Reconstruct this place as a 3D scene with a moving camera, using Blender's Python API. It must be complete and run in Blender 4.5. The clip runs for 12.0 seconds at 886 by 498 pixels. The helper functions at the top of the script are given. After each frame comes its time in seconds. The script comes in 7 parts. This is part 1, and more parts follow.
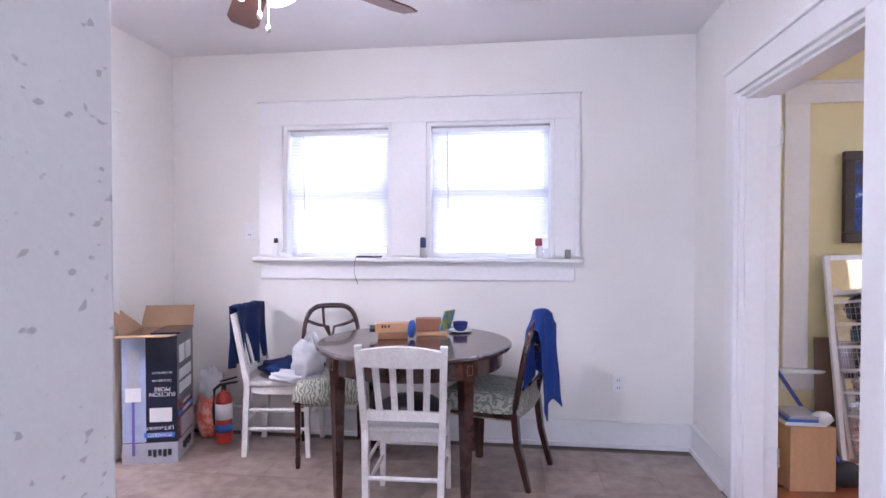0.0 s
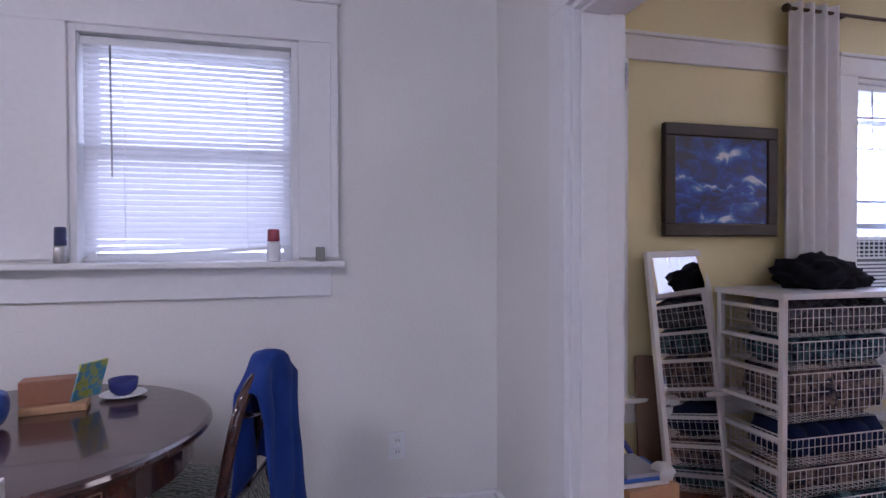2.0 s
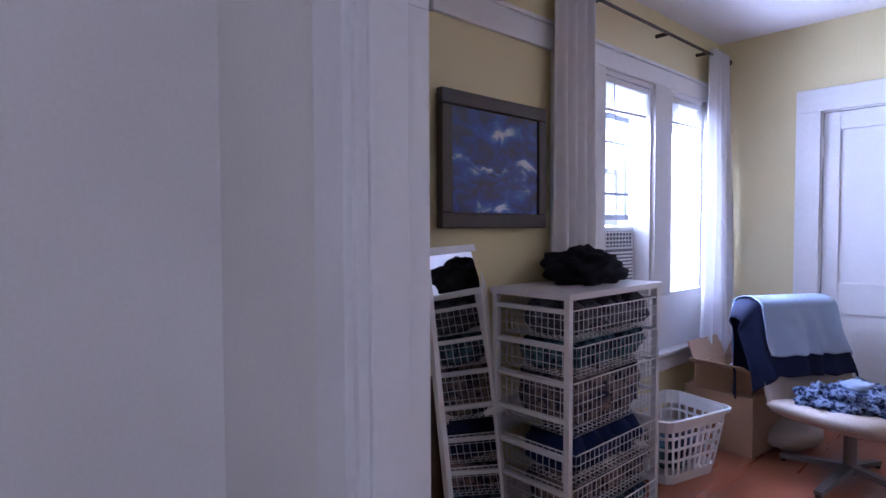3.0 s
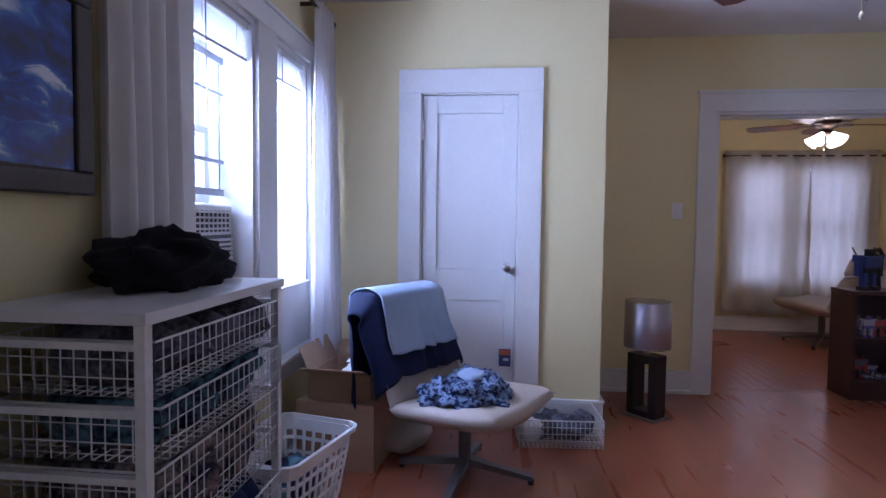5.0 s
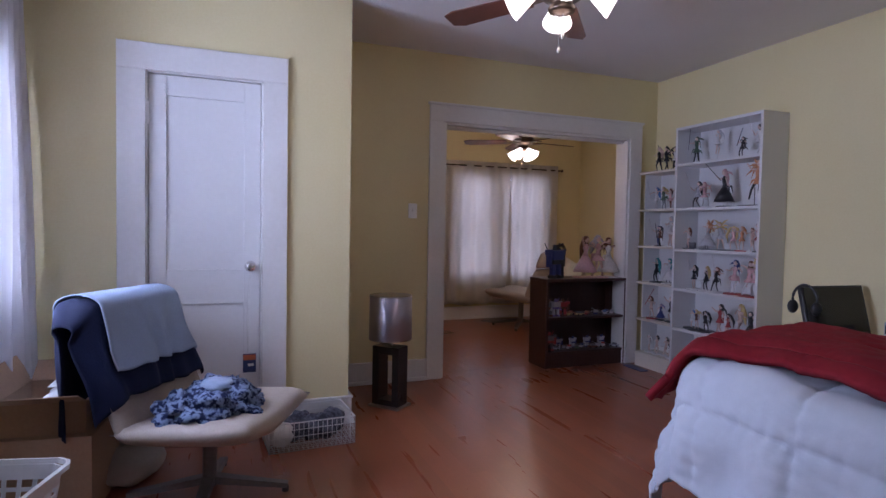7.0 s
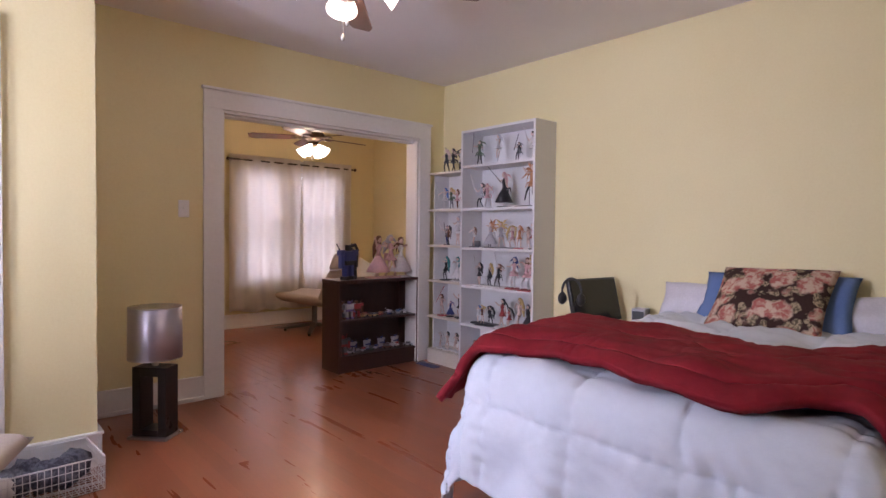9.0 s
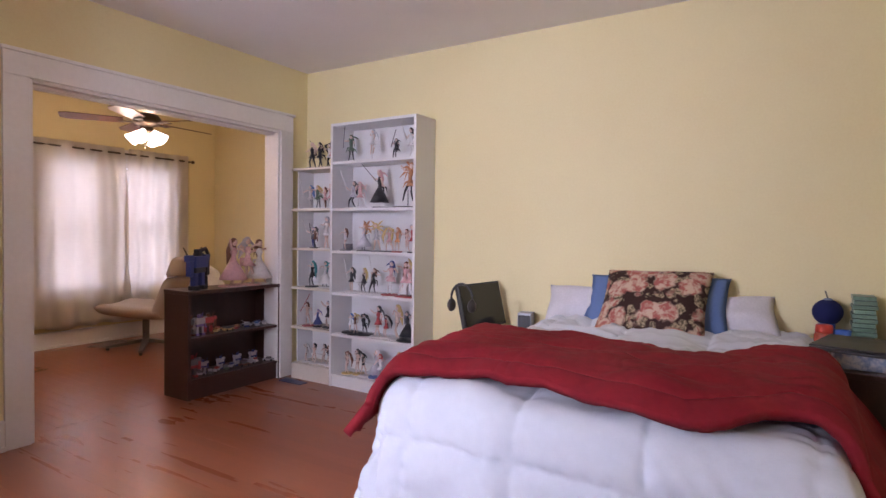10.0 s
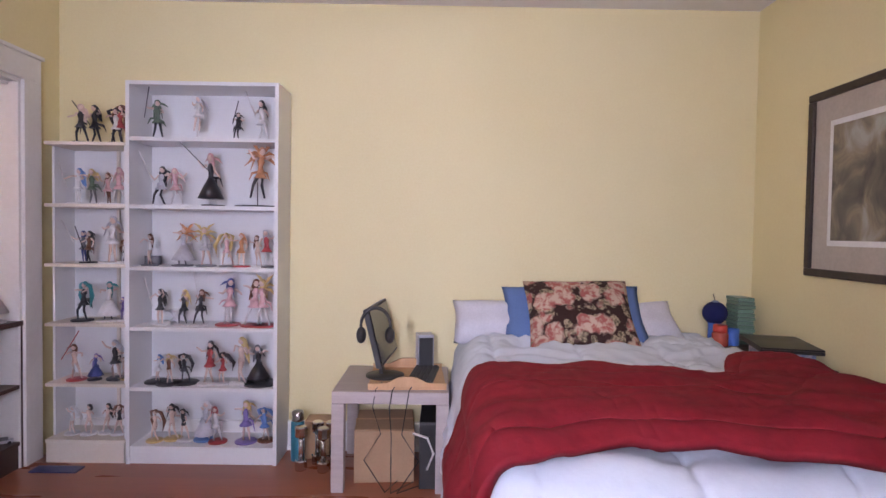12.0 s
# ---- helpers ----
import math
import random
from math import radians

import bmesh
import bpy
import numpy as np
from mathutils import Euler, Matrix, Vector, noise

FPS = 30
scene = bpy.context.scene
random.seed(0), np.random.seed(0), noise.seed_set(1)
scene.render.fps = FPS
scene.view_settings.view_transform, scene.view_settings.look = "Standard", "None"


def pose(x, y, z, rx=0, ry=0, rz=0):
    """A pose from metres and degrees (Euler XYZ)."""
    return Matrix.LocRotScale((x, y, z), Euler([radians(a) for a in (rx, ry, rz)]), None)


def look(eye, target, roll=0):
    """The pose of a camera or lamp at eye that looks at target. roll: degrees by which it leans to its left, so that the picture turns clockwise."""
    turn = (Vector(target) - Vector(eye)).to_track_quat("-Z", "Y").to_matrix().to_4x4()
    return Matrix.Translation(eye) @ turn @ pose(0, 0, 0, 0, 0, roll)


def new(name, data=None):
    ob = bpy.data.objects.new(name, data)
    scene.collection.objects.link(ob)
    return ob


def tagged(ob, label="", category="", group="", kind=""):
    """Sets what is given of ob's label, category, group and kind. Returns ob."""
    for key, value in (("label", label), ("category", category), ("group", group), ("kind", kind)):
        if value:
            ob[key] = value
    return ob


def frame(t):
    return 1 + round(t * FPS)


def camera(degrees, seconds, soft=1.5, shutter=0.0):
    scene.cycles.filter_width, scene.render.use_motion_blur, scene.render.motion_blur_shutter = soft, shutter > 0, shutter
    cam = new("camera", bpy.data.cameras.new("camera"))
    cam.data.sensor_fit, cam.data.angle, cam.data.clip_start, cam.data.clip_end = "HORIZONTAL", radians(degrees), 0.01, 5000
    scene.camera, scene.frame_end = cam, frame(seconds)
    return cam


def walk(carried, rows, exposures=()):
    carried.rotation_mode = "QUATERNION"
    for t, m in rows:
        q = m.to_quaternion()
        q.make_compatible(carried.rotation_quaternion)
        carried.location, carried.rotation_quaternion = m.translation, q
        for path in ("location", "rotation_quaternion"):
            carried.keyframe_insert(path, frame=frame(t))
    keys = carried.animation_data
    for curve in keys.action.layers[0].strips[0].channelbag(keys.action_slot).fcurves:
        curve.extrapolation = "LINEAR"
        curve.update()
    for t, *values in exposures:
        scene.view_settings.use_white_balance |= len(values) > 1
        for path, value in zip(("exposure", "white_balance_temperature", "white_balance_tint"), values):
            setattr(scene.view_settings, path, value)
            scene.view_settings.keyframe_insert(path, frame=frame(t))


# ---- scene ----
cam = camera(76.2, 12.0)
PATH = [
    (0, (0.367, 0.1, 1.295), (0.104, 2.082, 1.258), 0.0),
    (0.5, (0.418, 0.339, 1.277), (0.14, 2.32, 1.236), 0.0),
    (1, (0.483, 0.636, 1.285), (0.223, 2.619, 1.242), 0.0),
    (1.5, (0.515, 0.974, 1.298), (0.529, 2.973, 1.242), 0.1),
    (1.7, (0.489, 1.177, 1.29), (0.742, 3.161, 1.24), 0.1),
    (2, (0.573, 1.372, 1.248), (1.082, 3.306, 1.221), -0.1),
    (2.5, (0.637, 1.826, 1.243), (1.633, 3.56, 1.207), 0.0),
    (3, (0.805, 2.075, 1.271), (2.154, 3.549, 1.197), -0.2),
    (3.5, (1.035, 2.267, 1.282), (2.652, 3.44, 1.179), 0.3),
    (3.7, (1.112, 2.315, 1.285), (2.807, 3.37, 1.173), 0.5),
    (5.3, (1.539, 2.601, 1.206), (3.536, 2.649, 1.115), 0.7),
    (5.5, (1.548, 2.6, 1.206), (3.546, 2.552, 1.116), 0.8),
    (6, (1.564, 2.647, 1.197), (3.538, 2.336, 1.11), 1.0),
    (6.5, (1.567, 2.675, 1.19), (3.496, 2.153, 1.11), 1.0),
    (7, (1.548, 2.685, 1.176), (3.415, 1.971, 1.105), 1.0),
    (7.2, (1.529, 2.682, 1.176), (3.371, 1.906, 1.107), 1.1),
    (8.8, (1.605, 2.551, 1.148), (3.187, 1.328, 1.094), 0.8),
    (9, (1.683, 2.55, 1.172), (3.186, 1.232, 1.113), 0.7),
    (9.5, (1.891, 2.513, 1.177), (3.197, 0.999, 1.12), 0.7),
    (10, (2.117, 2.522, 1.193), (3.181, 0.829, 1.138), 0.8),
    (10.5, (2.45, 2.572, 1.2), (3.277, 0.752, 1.143), 0.7),
    (11, (2.806, 2.602, 1.206), (3.388, 0.69, 1.152), 0.8),
    (11.5, (3.182, 2.498, 1.216), (3.468, 0.52, 1.159), 0.9),
    (12, (3.527, 2.27, 1.255), (3.514, 0.271, 1.196), 0.9),
]
# seconds, stops, white balance
EXPOSURES = [
    (0.0, 0.75, 5500, 28), (0.5, 0.58, 5500, 28), (1.0, 0.30, 5450, 28), (1.5, 0.08, 5400, 30), (2.0, -0.27, 5400, 31), (2.5, -0.56, 5300, 32),
    (3.0, -0.70, 5200, 33), (3.5, -0.95, 4950, 33), (5.5, -1.40, 5150, 30), (6.0, -1.66, 5350, 30), (6.5, -1.55, 5500, 30), (7.0, -1.36, 5650, 31),
    (9.0, -0.44, 6600, 34), (9.5, -0.27, 6700, 34), (10.0, -0.24, 6650, 34), (11.0, -0.20, 6550, 34), (12.0, -0.20, 6450, 35)]
walk(cam, [(t, look(eye, target, roll)) for t, eye, target, roll in PATH], EXPOSURES)

# ---- world and lights ----
world = bpy.data.worlds.new("sky")
scene.world = world
world.use_nodes = True
wn = world.node_tree.nodes
sky = wn.new("ShaderNodeTexSky")
sky.sky_type, sky.sun_disc = "NISHITA", False
sky.sun_elevation, sky.sun_rotation = radians(50), radians(200)
world.node_tree.links.new(sky.outputs[0], wn["Background"].inputs[0])
wn["Background"].inputs[1].default_value = 0.08
sun = new("sun", bpy.data.lights.new("sun", "SUN"))
sun.data.energy, sun.data.angle, sun.data.color = 0.8, radians(12), (1, 0.96, 0.9)
sun.matrix_world = look((2, -8, 12), (2, 3, 0))


def window_light(x0, x1, z0, z1, y, watts, colour):
    """Sky light that falls in through one window opening."""
    d = bpy.data.lights.new("window_light", "AREA")
    d.shape, d.size, d.size_y, d.energy, d.color = "RECTANGLE", x1 - x0, z1 - z0, watts, colour
    ob = new("window_light", d)
    ob.matrix_world = look(((x0 + x1) / 2, y, (z0 + z1) / 2), ((x0 + x1) / 2 + 0.45, y - 1, (z0 + z1) / 2 - 0.35))
    return ob


def bulb(x, y, z, watts, colour, radius=0.05):
    d = bpy.data.lights.new("bulb_light", "POINT")
    d.energy, d.color, d.shadow_soft_size = watts, colour, radius
    new("bulb_light", d).location = (x, y, z)


DAY = (0.74, 0.85, 1.0)
WARM = (1.0, 0.84, 0.66)
WY_OUT = 3.99
# fill lamp in an added, unseen opening behind the camera
back = window_light(-1.5, 0.9, 0.5, 2.1, -1.70, 42, (0.84, 0.91, 1.0))
back.matrix_world = look((-0.3, -1.70, 1.3), (-0.3, 0, 1.2))
window_light(3.46, 3.92, 1.30, 1.90, WY_OUT, 80, DAY)
window_light(4.19, 4.60, 0.88, 1.92, WY_OUT, 165, DAY)
bulb(-0.50, 1.95, 2.10, 33, (1.0, 0.96, 0.93), 0.12)
bulb(3.86, 1.23, 2.15, 5.5, WARM, 0.12)
bulb(6.80, -0.20, 1.80, 26, (1.0, 0.76, 0.48), 0.10)
# no fixture here: point light added only to brighten the kitchen
bulb(-2.9, 2.0, 2.2, 80, (1.0, 0.97, 0.95), 0.15)

# ---- materials ----
def mat(name, a, b=None, rough=0.6, scale=6.0, fine=60.0, amount=0.5, bump=0.15, dist=0.004, metal=0.0, spread=0.0, stretch=(1, 1, 1), sheen=0.0, coat=0.0):
    """A surface of two colours mixed by a coarse and a fine noise, with fine relief. spread: change from piece to piece."""
    m = bpy.data.materials.new(name)
    m.use_nodes = True
    n, l = m.node_tree.nodes, m.node_tree.links
    p = n["Principled BSDF"]
    b = b or tuple(c * 0.8 for c in a)
    tc, mp = n.new("ShaderNodeTexCoord"), n.new("ShaderNodeMapping")
    mp.inputs["Scale"].default_value = stretch
    l.new(tc.outputs["Object"], mp.inputs[0])
    n1, n2 = n.new("ShaderNodeTexNoise"), n.new("ShaderNodeTexNoise")
    n1.inputs["Scale"].default_value, n2.inputs["Scale"].default_value = scale, fine
    n1.inputs["Detail"].default_value, n2.inputs["Detail"].default_value = 4, 5
    mx = n.new("ShaderNodeMath")
    mx.operation = "MULTIPLY_ADD"
    mx.inputs[1].default_value = 0.45
    l.new(n2.outputs[0], mx.inputs[0])
    half = n.new("ShaderNodeMath")
    half.operation = "MULTIPLY"
    half.inputs[1].default_value = 0.55
    l.new(n1.outputs[0], half.inputs[0])
    l.new(half.outputs[0], mx.inputs[2])
    for q in (n1, n2):
        l.new(mp.outputs[0], q.inputs[0])
    ramp = n.new("ShaderNodeValToRGB")
    ramp.color_ramp.elements[0].position, ramp.color_ramp.elements[1].position = 0.5 - 0.2 / max(amount, 0.1) * 0.5, 0.5 + 0.2 / max(amount, 0.1) * 0.5
    ramp.color_ramp.elements[0].color, ramp.color_ramp.elements[1].color = (*b, 1), (*a, 1)
    l.new(mx.outputs[0], ramp.inputs[0])
    out = ramp.outputs[0]
    if spread:
        info, hsv, ma = n.new("ShaderNodeObjectInfo"), n.new("ShaderNodeHueSaturation"), n.new("ShaderNodeMapRange")
        ma.inputs[3].default_value, ma.inputs[4].default_value = 1 - spread, 1 + spread
        l.new(info.outputs["Random"], ma.inputs[0])
        l.new(ma.outputs[0], hsv.inputs["Value"])
        l.new(out, hsv.inputs["Color"])
        out = hsv.outputs[0]
    l.new(out, p.inputs["Base Color"])
    rr = n.new("ShaderNodeMapRange")
    rr.inputs[3].default_value, rr.inputs[4].default_value = max(rough - 0.1, 0.02), min(rough + 0.1, 1)
    l.new(n1.outputs[0], rr.inputs[0])
    l.new(rr.outputs[0], p.inputs["Roughness"])
    p.inputs["Metallic"].default_value = metal
    if rough >= 0.85:
        p.inputs["Specular IOR Level"].default_value = 0.2
    p.inputs["Sheen Weight"].default_value = sheen
    p.inputs["Coat Weight"].default_value = coat
    if bump:
        bp = n.new("ShaderNodeBump")
        bp.inputs["Strength"].default_value, bp.inputs["Distance"].default_value = bump, dist
        l.new(mx.outputs[0], bp.inputs["Height"])
        l.new(bp.outputs[0], p.inputs["Normal"])
    return m


def glow(name, colour, strength):
    m = bpy.data.materials.new(name)
    m.use_nodes = True
    p = m.node_tree.nodes["Principled BSDF"]
    p.inputs["Base Color"].default_value = (0.9, 0.9, 0.88, 1)
    p.inputs["Emission Color"].default_value, p.inputs["Emission Strength"].default_value = (*colour, 1), strength
    return m


def glass(name, colour=(0.95, 0.98, 1.0), rough=0.0):
    m = bpy.data.materials.new(name)
    m.use_nodes = True
    p = m.node_tree.nodes["Principled BSDF"]
    p.inputs["Base Color"].default_value = (*colour, 1)
    p.inputs["Transmission Weight"].default_value, p.inputs["Roughness"].default_value, p.inputs["IOR"].default_value = 1, rough, 1.1
    return m


def translucent(name, colour, share):
    """Thin cloth or slat that lets part of the daylight through."""
    m = mat(name, colour, tuple(c * 0.9 for c in colour), rough=0.85, scale=20, fine=300, bump=0.1)
    n, l = m.node_tree.nodes, m.node_tree.links
    t, mix = n.new("ShaderNodeBsdfTranslucent"), n.new("ShaderNodeMixShader")
    t.inputs[0].default_value = (*colour, 1)
    mix.inputs[0].default_value = share
    l.new(n["Principled BSDF"].outputs[0], mix.inputs[1])
    l.new(t.outputs[0], mix.inputs[2])
    l.new(mix.outputs[0], n["Material Output"].inputs[0])
    return m


def placed(m):
    """Lays the grain by the place in the room, so that it runs on at one size over all the pieces."""
    n, l = m.node_tree.nodes, m.node_tree.links
    at = n.new("ShaderNodeNewGeometry")
    for q in n:
        if q.type == "MAPPING":
            l.new(at.outputs["Position"], q.inputs[0])
    return m


def shifted(m):
    """Gives every board its own stretch of the grain."""
    n, l = m.node_tree.nodes, m.node_tree.links
    info, far = n.new("ShaderNodeObjectInfo"), n.new("ShaderNodeMath")
    far.operation = "MULTIPLY"
    far.inputs[1].default_value = 41.0
    l.new(info.outputs["Random"], far.inputs[0])
    for q in n:
        if q.type == "MAPPING":
            l.new(far.outputs[0], q.inputs["Location"])
    return m


def speckled(m, colour, scale, stretch, cut):
    """Sparse darker flecks over a paint."""
    n, l = m.node_tree.nodes, m.node_tree.links
    p = n["Principled BSDF"]
    old = p.inputs["Base Color"].links[0].from_socket
    tc, mp, no, r, mix = n.new("ShaderNodeTexCoord"), n.new("ShaderNodeMapping"), n.new("ShaderNodeTexNoise"), n.new("ShaderNodeValToRGB"), n.new("ShaderNodeMix")
    mp.inputs["Scale"].default_value = stretch
    l.new(tc.outputs["Object"], mp.inputs[0])
    l.new(mp.outputs[0], no.inputs[0])
    no.inputs["Scale"].default_value, no.inputs["Detail"].default_value = scale, 1.5
    r.color_ramp.elements[0].position, r.color_ramp.elements[1].position = cut, cut + 0.05
    l.new(no.outputs[0], r.inputs[0])
    mix.data_type = "RGBA"
    l.new(r.outputs[0], mix.inputs[0])
    l.new(old, mix.inputs[6])
    mix.inputs[7].default_value = (*colour, 1)
    l.new(mix.outputs[2], p.inputs["Base Color"])
    return m


M_WHITE_WALL = mat("white wall paint", (0.80, 0.78, 0.74), (0.73, 0.71, 0.66), rough=0.6, scale=1.6, fine=90, amount=0.7, bump=0.25, dist=0.003)
M_SPECK = speckled(mat("stippled wall paint", (0.64, 0.62, 0.60), (0.60, 0.58, 0.56), rough=0.6, scale=8, fine=130, amount=0.6, bump=0.4, dist=0.003), (0.40, 0.38, 0.38), 62, (1.0, 1.0, 1.5), 0.66)
M_YELLOW = mat("yellow wall paint", (0.77, 0.685, 0.40), (0.73, 0.635, 0.35), rough=0.65, scale=1.4, fine=80, amount=0.6, bump=0.22, dist=0.003)
M_CEIL = mat("ceiling paint", (0.82, 0.80, 0.80), (0.77, 0.75, 0.75), rough=0.8, scale=2, fine=120, amount=0.6, bump=0.3, dist=0.003)
M_TRIM = mat("white gloss trim", (0.80, 0.79, 0.78), (0.73, 0.72, 0.70), rough=0.38, scale=3, fine=40, amount=0.5, bump=0.05, dist=0.003)
M_DOOR = mat("white door paint", (0.78, 0.78, 0.78), (0.73, 0.73, 0.73), rough=0.4, scale=2, fine=40, amount=0.5, bump=0.05, dist=0.002)
M_OAK = shifted(mat("red oak floor", (0.325, 0.103, 0.048), (0.262, 0.077, 0.036), rough=0.30, scale=2.0, fine=14, amount=0.4, bump=0.0, spread=0.09, stretch=(1, 0.45, 1), coat=0.2))
M_SUBFLOOR = mat("dark floor joint", (0.25, 0.077, 0.037), rough=0.4)
M_TILE = placed(mat("brown stone vinyl tile", (0.36, 0.285, 0.24), (0.215, 0.160, 0.130), rough=0.34, scale=3.2, fine=15, amount=0.95, bump=0.0, spread=0.03))
M_GROUT = mat("dark tile joint", (0.17, 0.13, 0.11), rough=0.8)
M_BLIND = translucent("white blind slat", (0.80, 0.80, 0.82), 0.26)
M_CURTAIN = translucent("white curtain cloth", (0.90, 0.89, 0.90), 0.26)
# same cloth, paler and more translucent so the right curtain looks backlit
M_CURTAIN_LIT = translucent("backlit white curtain cloth", (0.92, 0.91, 0.92), 0.55)
M_CURTAIN_WARM = translucent("cream curtain cloth", (0.80, 0.76, 0.70), 0.6)
M_GLASS = glass("window glass")
M_SKY = glow("bright overcast distance", (0.84, 0.90, 1.0), 3.6)
M_SHADE_ON = glow("lit frosted shade", (1.0, 0.90, 0.74), 9.0)
M_CHROME = mat("chrome", (0.78, 0.78, 0.80), rough=0.12, metal=1, bump=0)
M_STEEL = mat("brushed nickel", (0.5, 0.48, 0.45), rough=0.3, metal=1, bump=0)
M_BRONZE = mat("dark bronze metal", (0.10, 0.07, 0.05), rough=0.4, metal=0.8, bump=0)
M_BLACK = mat("black plastic", (0.02, 0.02, 0.022), rough=0.4, bump=0.05)
M_WPLASTIC = mat("white plastic", (0.80, 0.80, 0.80), (0.74, 0.74, 0.74), rough=0.38, bump=0.03)
M_WWIRE = mat("white coated wire", (0.82, 0.82, 0.82), rough=0.35, bump=0)
M_WPAINT_WOOD = mat("worn white chair paint", (0.78, 0.76, 0.73), (0.60, 0.57, 0.53), rough=0.42, scale=9, fine=60, amount=0.7, bump=0.15, dist=0.002)
M_MAHOGANY = mat("dark mahogany", (0.060, 0.020, 0.014), (0.028, 0.010, 0.008), rough=0.22, scale=4, fine=40, amount=0.7, bump=0.05, dist=0.001, stretch=(1, 7, 7), coat=0.4)
M_FANBLADE = mat("walnut fan blade", (0.12, 0.045, 0.03), (0.07, 0.026, 0.018), rough=0.35, scale=4, fine=40, stretch=(1, 8, 8), bump=0.05)
M_ESPRESSO = mat("espresso laminate", (0.060, 0.023, 0.017), (0.040, 0.015, 0.011), rough=0.38, scale=5, fine=50, stretch=(1, 6, 1), bump=0.06)
M_CARD = mat("brown cardboard", (0.42, 0.27, 0.16), (0.34, 0.21, 0.12), rough=0.8, scale=5, fine=80, amount=0.5, bump=0.12)
M_LIGHTWOOD = mat("light pine wood", (0.60, 0.36, 0.19), (0.48, 0.27, 0.13), rough=0.5, scale=5, fine=40, stretch=(6, 6, 1), bump=0.08)
M_MIRROR = mat("mirror silver", (0.92, 0.92, 0.93), (0.91, 0.91, 0.92), rough=0.1, metal=1, bump=0)
for nd in M_MIRROR.node_tree.nodes:
    if nd.type == "MAP_RANGE":
        nd.inputs[3].default_value = nd.inputs[4].default_value = 0.0

# ---- building helpers ----
def part(name, bm, material, parent=None, label="", smooth=False):
    """Links a bmesh as one mesh object, under a thing or a part when parent is given."""
    me = bpy.data.meshes.new(name)
    bmesh.ops.recalc_face_normals(bm, faces=bm.faces)
    bm.to_mesh(me)
    bm.free()
    for m in (material if isinstance(material, (list, tuple)) else [material]):
        me.materials.append(m)
    if smooth:
        for f in me.polygons:
            f.use_smooth = True
    ob = new(name, me)
    ob.parent = parent
    if label:
        tagged(ob, label)
    return ob


def thing(name, at, label, category, group="", turn=0.0):
    ob = new(name)
    ob.location, ob.rotation_euler = at, (0, 0, radians(turn))
    ob.empty_display_size = 0.1
    return tagged(ob, label, category, group)


def box(bm, x0, y0, z0, x1, y1, z1, bevel=0.0, slot=0):
    m = Matrix.LocRotScale(((x0 + x1) / 2, (y0 + y1) / 2, (z0 + z1) / 2), None, (abs(x1 - x0), abs(y1 - y0), abs(z1 - z0)))
    r = bmesh.ops.create_cube(bm, size=1, matrix=m)
    fs = {f for v in r["verts"] for f in v.link_faces}
    for f in fs:
        f.material_index = slot
    if bevel:
        es = list({e for v in r["verts"] for e in v.link_edges})
        out = bmesh.ops.bevel(bm, geom=es, offset=bevel, segments=2, affect="EDGES", profile=0.5)
        for f in out["faces"]:
            f.material_index = slot
    return bm


def boxed(*a, **k):
    return box(bmesh.new(), *a, **k)


def rod(bm, p, q, r0, r1=None, n=10, slot=0):
    """A tapered round bar from p to q."""
    p, q = Vector(p), Vector(q)
    d = q - p
    m = Matrix.Translation((p + q) / 2) @ d.to_track_quat("Z", "Y").to_matrix().to_4x4()
    r = bmesh.ops.create_cone(bm, cap_ends=True, segments=n, radius1=r0, radius2=r0 if r1 is None else r1, depth=d.length, matrix=m)
    for f in {f for v in r["verts"] for f in v.link_faces}:
        f.material_index = slot
    return bm


def bar(bm, p, q, w, h, w2=None, h2=None, up=(0, 0, 1), slot=0):
    """A squared bar from p to q, w by h at p and w2 by h2 at q."""
    p, q = Vector(p), Vector(q)
    d = (q - p).normalized()
    s = d.cross(Vector(up))
    s = s.normalized() if s.length > 1e-4 else Vector((1, 0, 0))
    u = s.cross(d)
    vs = []
    for c, a, b in ((p, w, h), (q, w2 or w, h2 or h)):
        vs.append([bm.verts.new(c + s * (i * a / 2) + u * (j * b / 2)) for i, j in ((-1, -1), (1, -1), (1, 1), (-1, 1))])
    fs = [bm.faces.new(vs[0][::-1]), bm.faces.new(vs[1])]
    for k in range(4):
        fs.append(bm.faces.new((vs[0][k], vs[0][(k + 1) % 4], vs[1][(k + 1) % 4], vs[1][k])))
    for f in fs:
        f.material_index = slot
    return bm


def tube(bm, pts, r, n=8, slot=0):
    """A bent round bar through points; r is one radius or one for each point."""
    pts = [Vector(p) for p in pts]
    rs = r if isinstance(r, (list, tuple)) else [r] * len(pts)
    rings = []
    for i, p in enumerate(pts):
        d = (pts[min(i + 1, len(pts) - 1)] - pts[max(i - 1, 0)]).normalized()
        s = d.cross(Vector((0, 0, 1)))
        s = s.normalized() if s.length > 1e-3 else Vector((1, 0, 0))
        u = s.cross(d)
        rings.append([bm.verts.new(p + (s * math.cos(2 * math.pi * k / n) + u * math.sin(2 * math.pi * k / n)) * rs[i]) for k in range(n)])
    for a, b in zip(rings, rings[1:]):
        for k in range(n):
            bm.faces.new((a[k], a[(k + 1) % n], b[(k + 1) % n], b[k])).material_index = slot
    bm.faces.new(rings[0][::-1]).material_index = slot
    bm.faces.new(rings[-1]).material_index = slot
    return bm


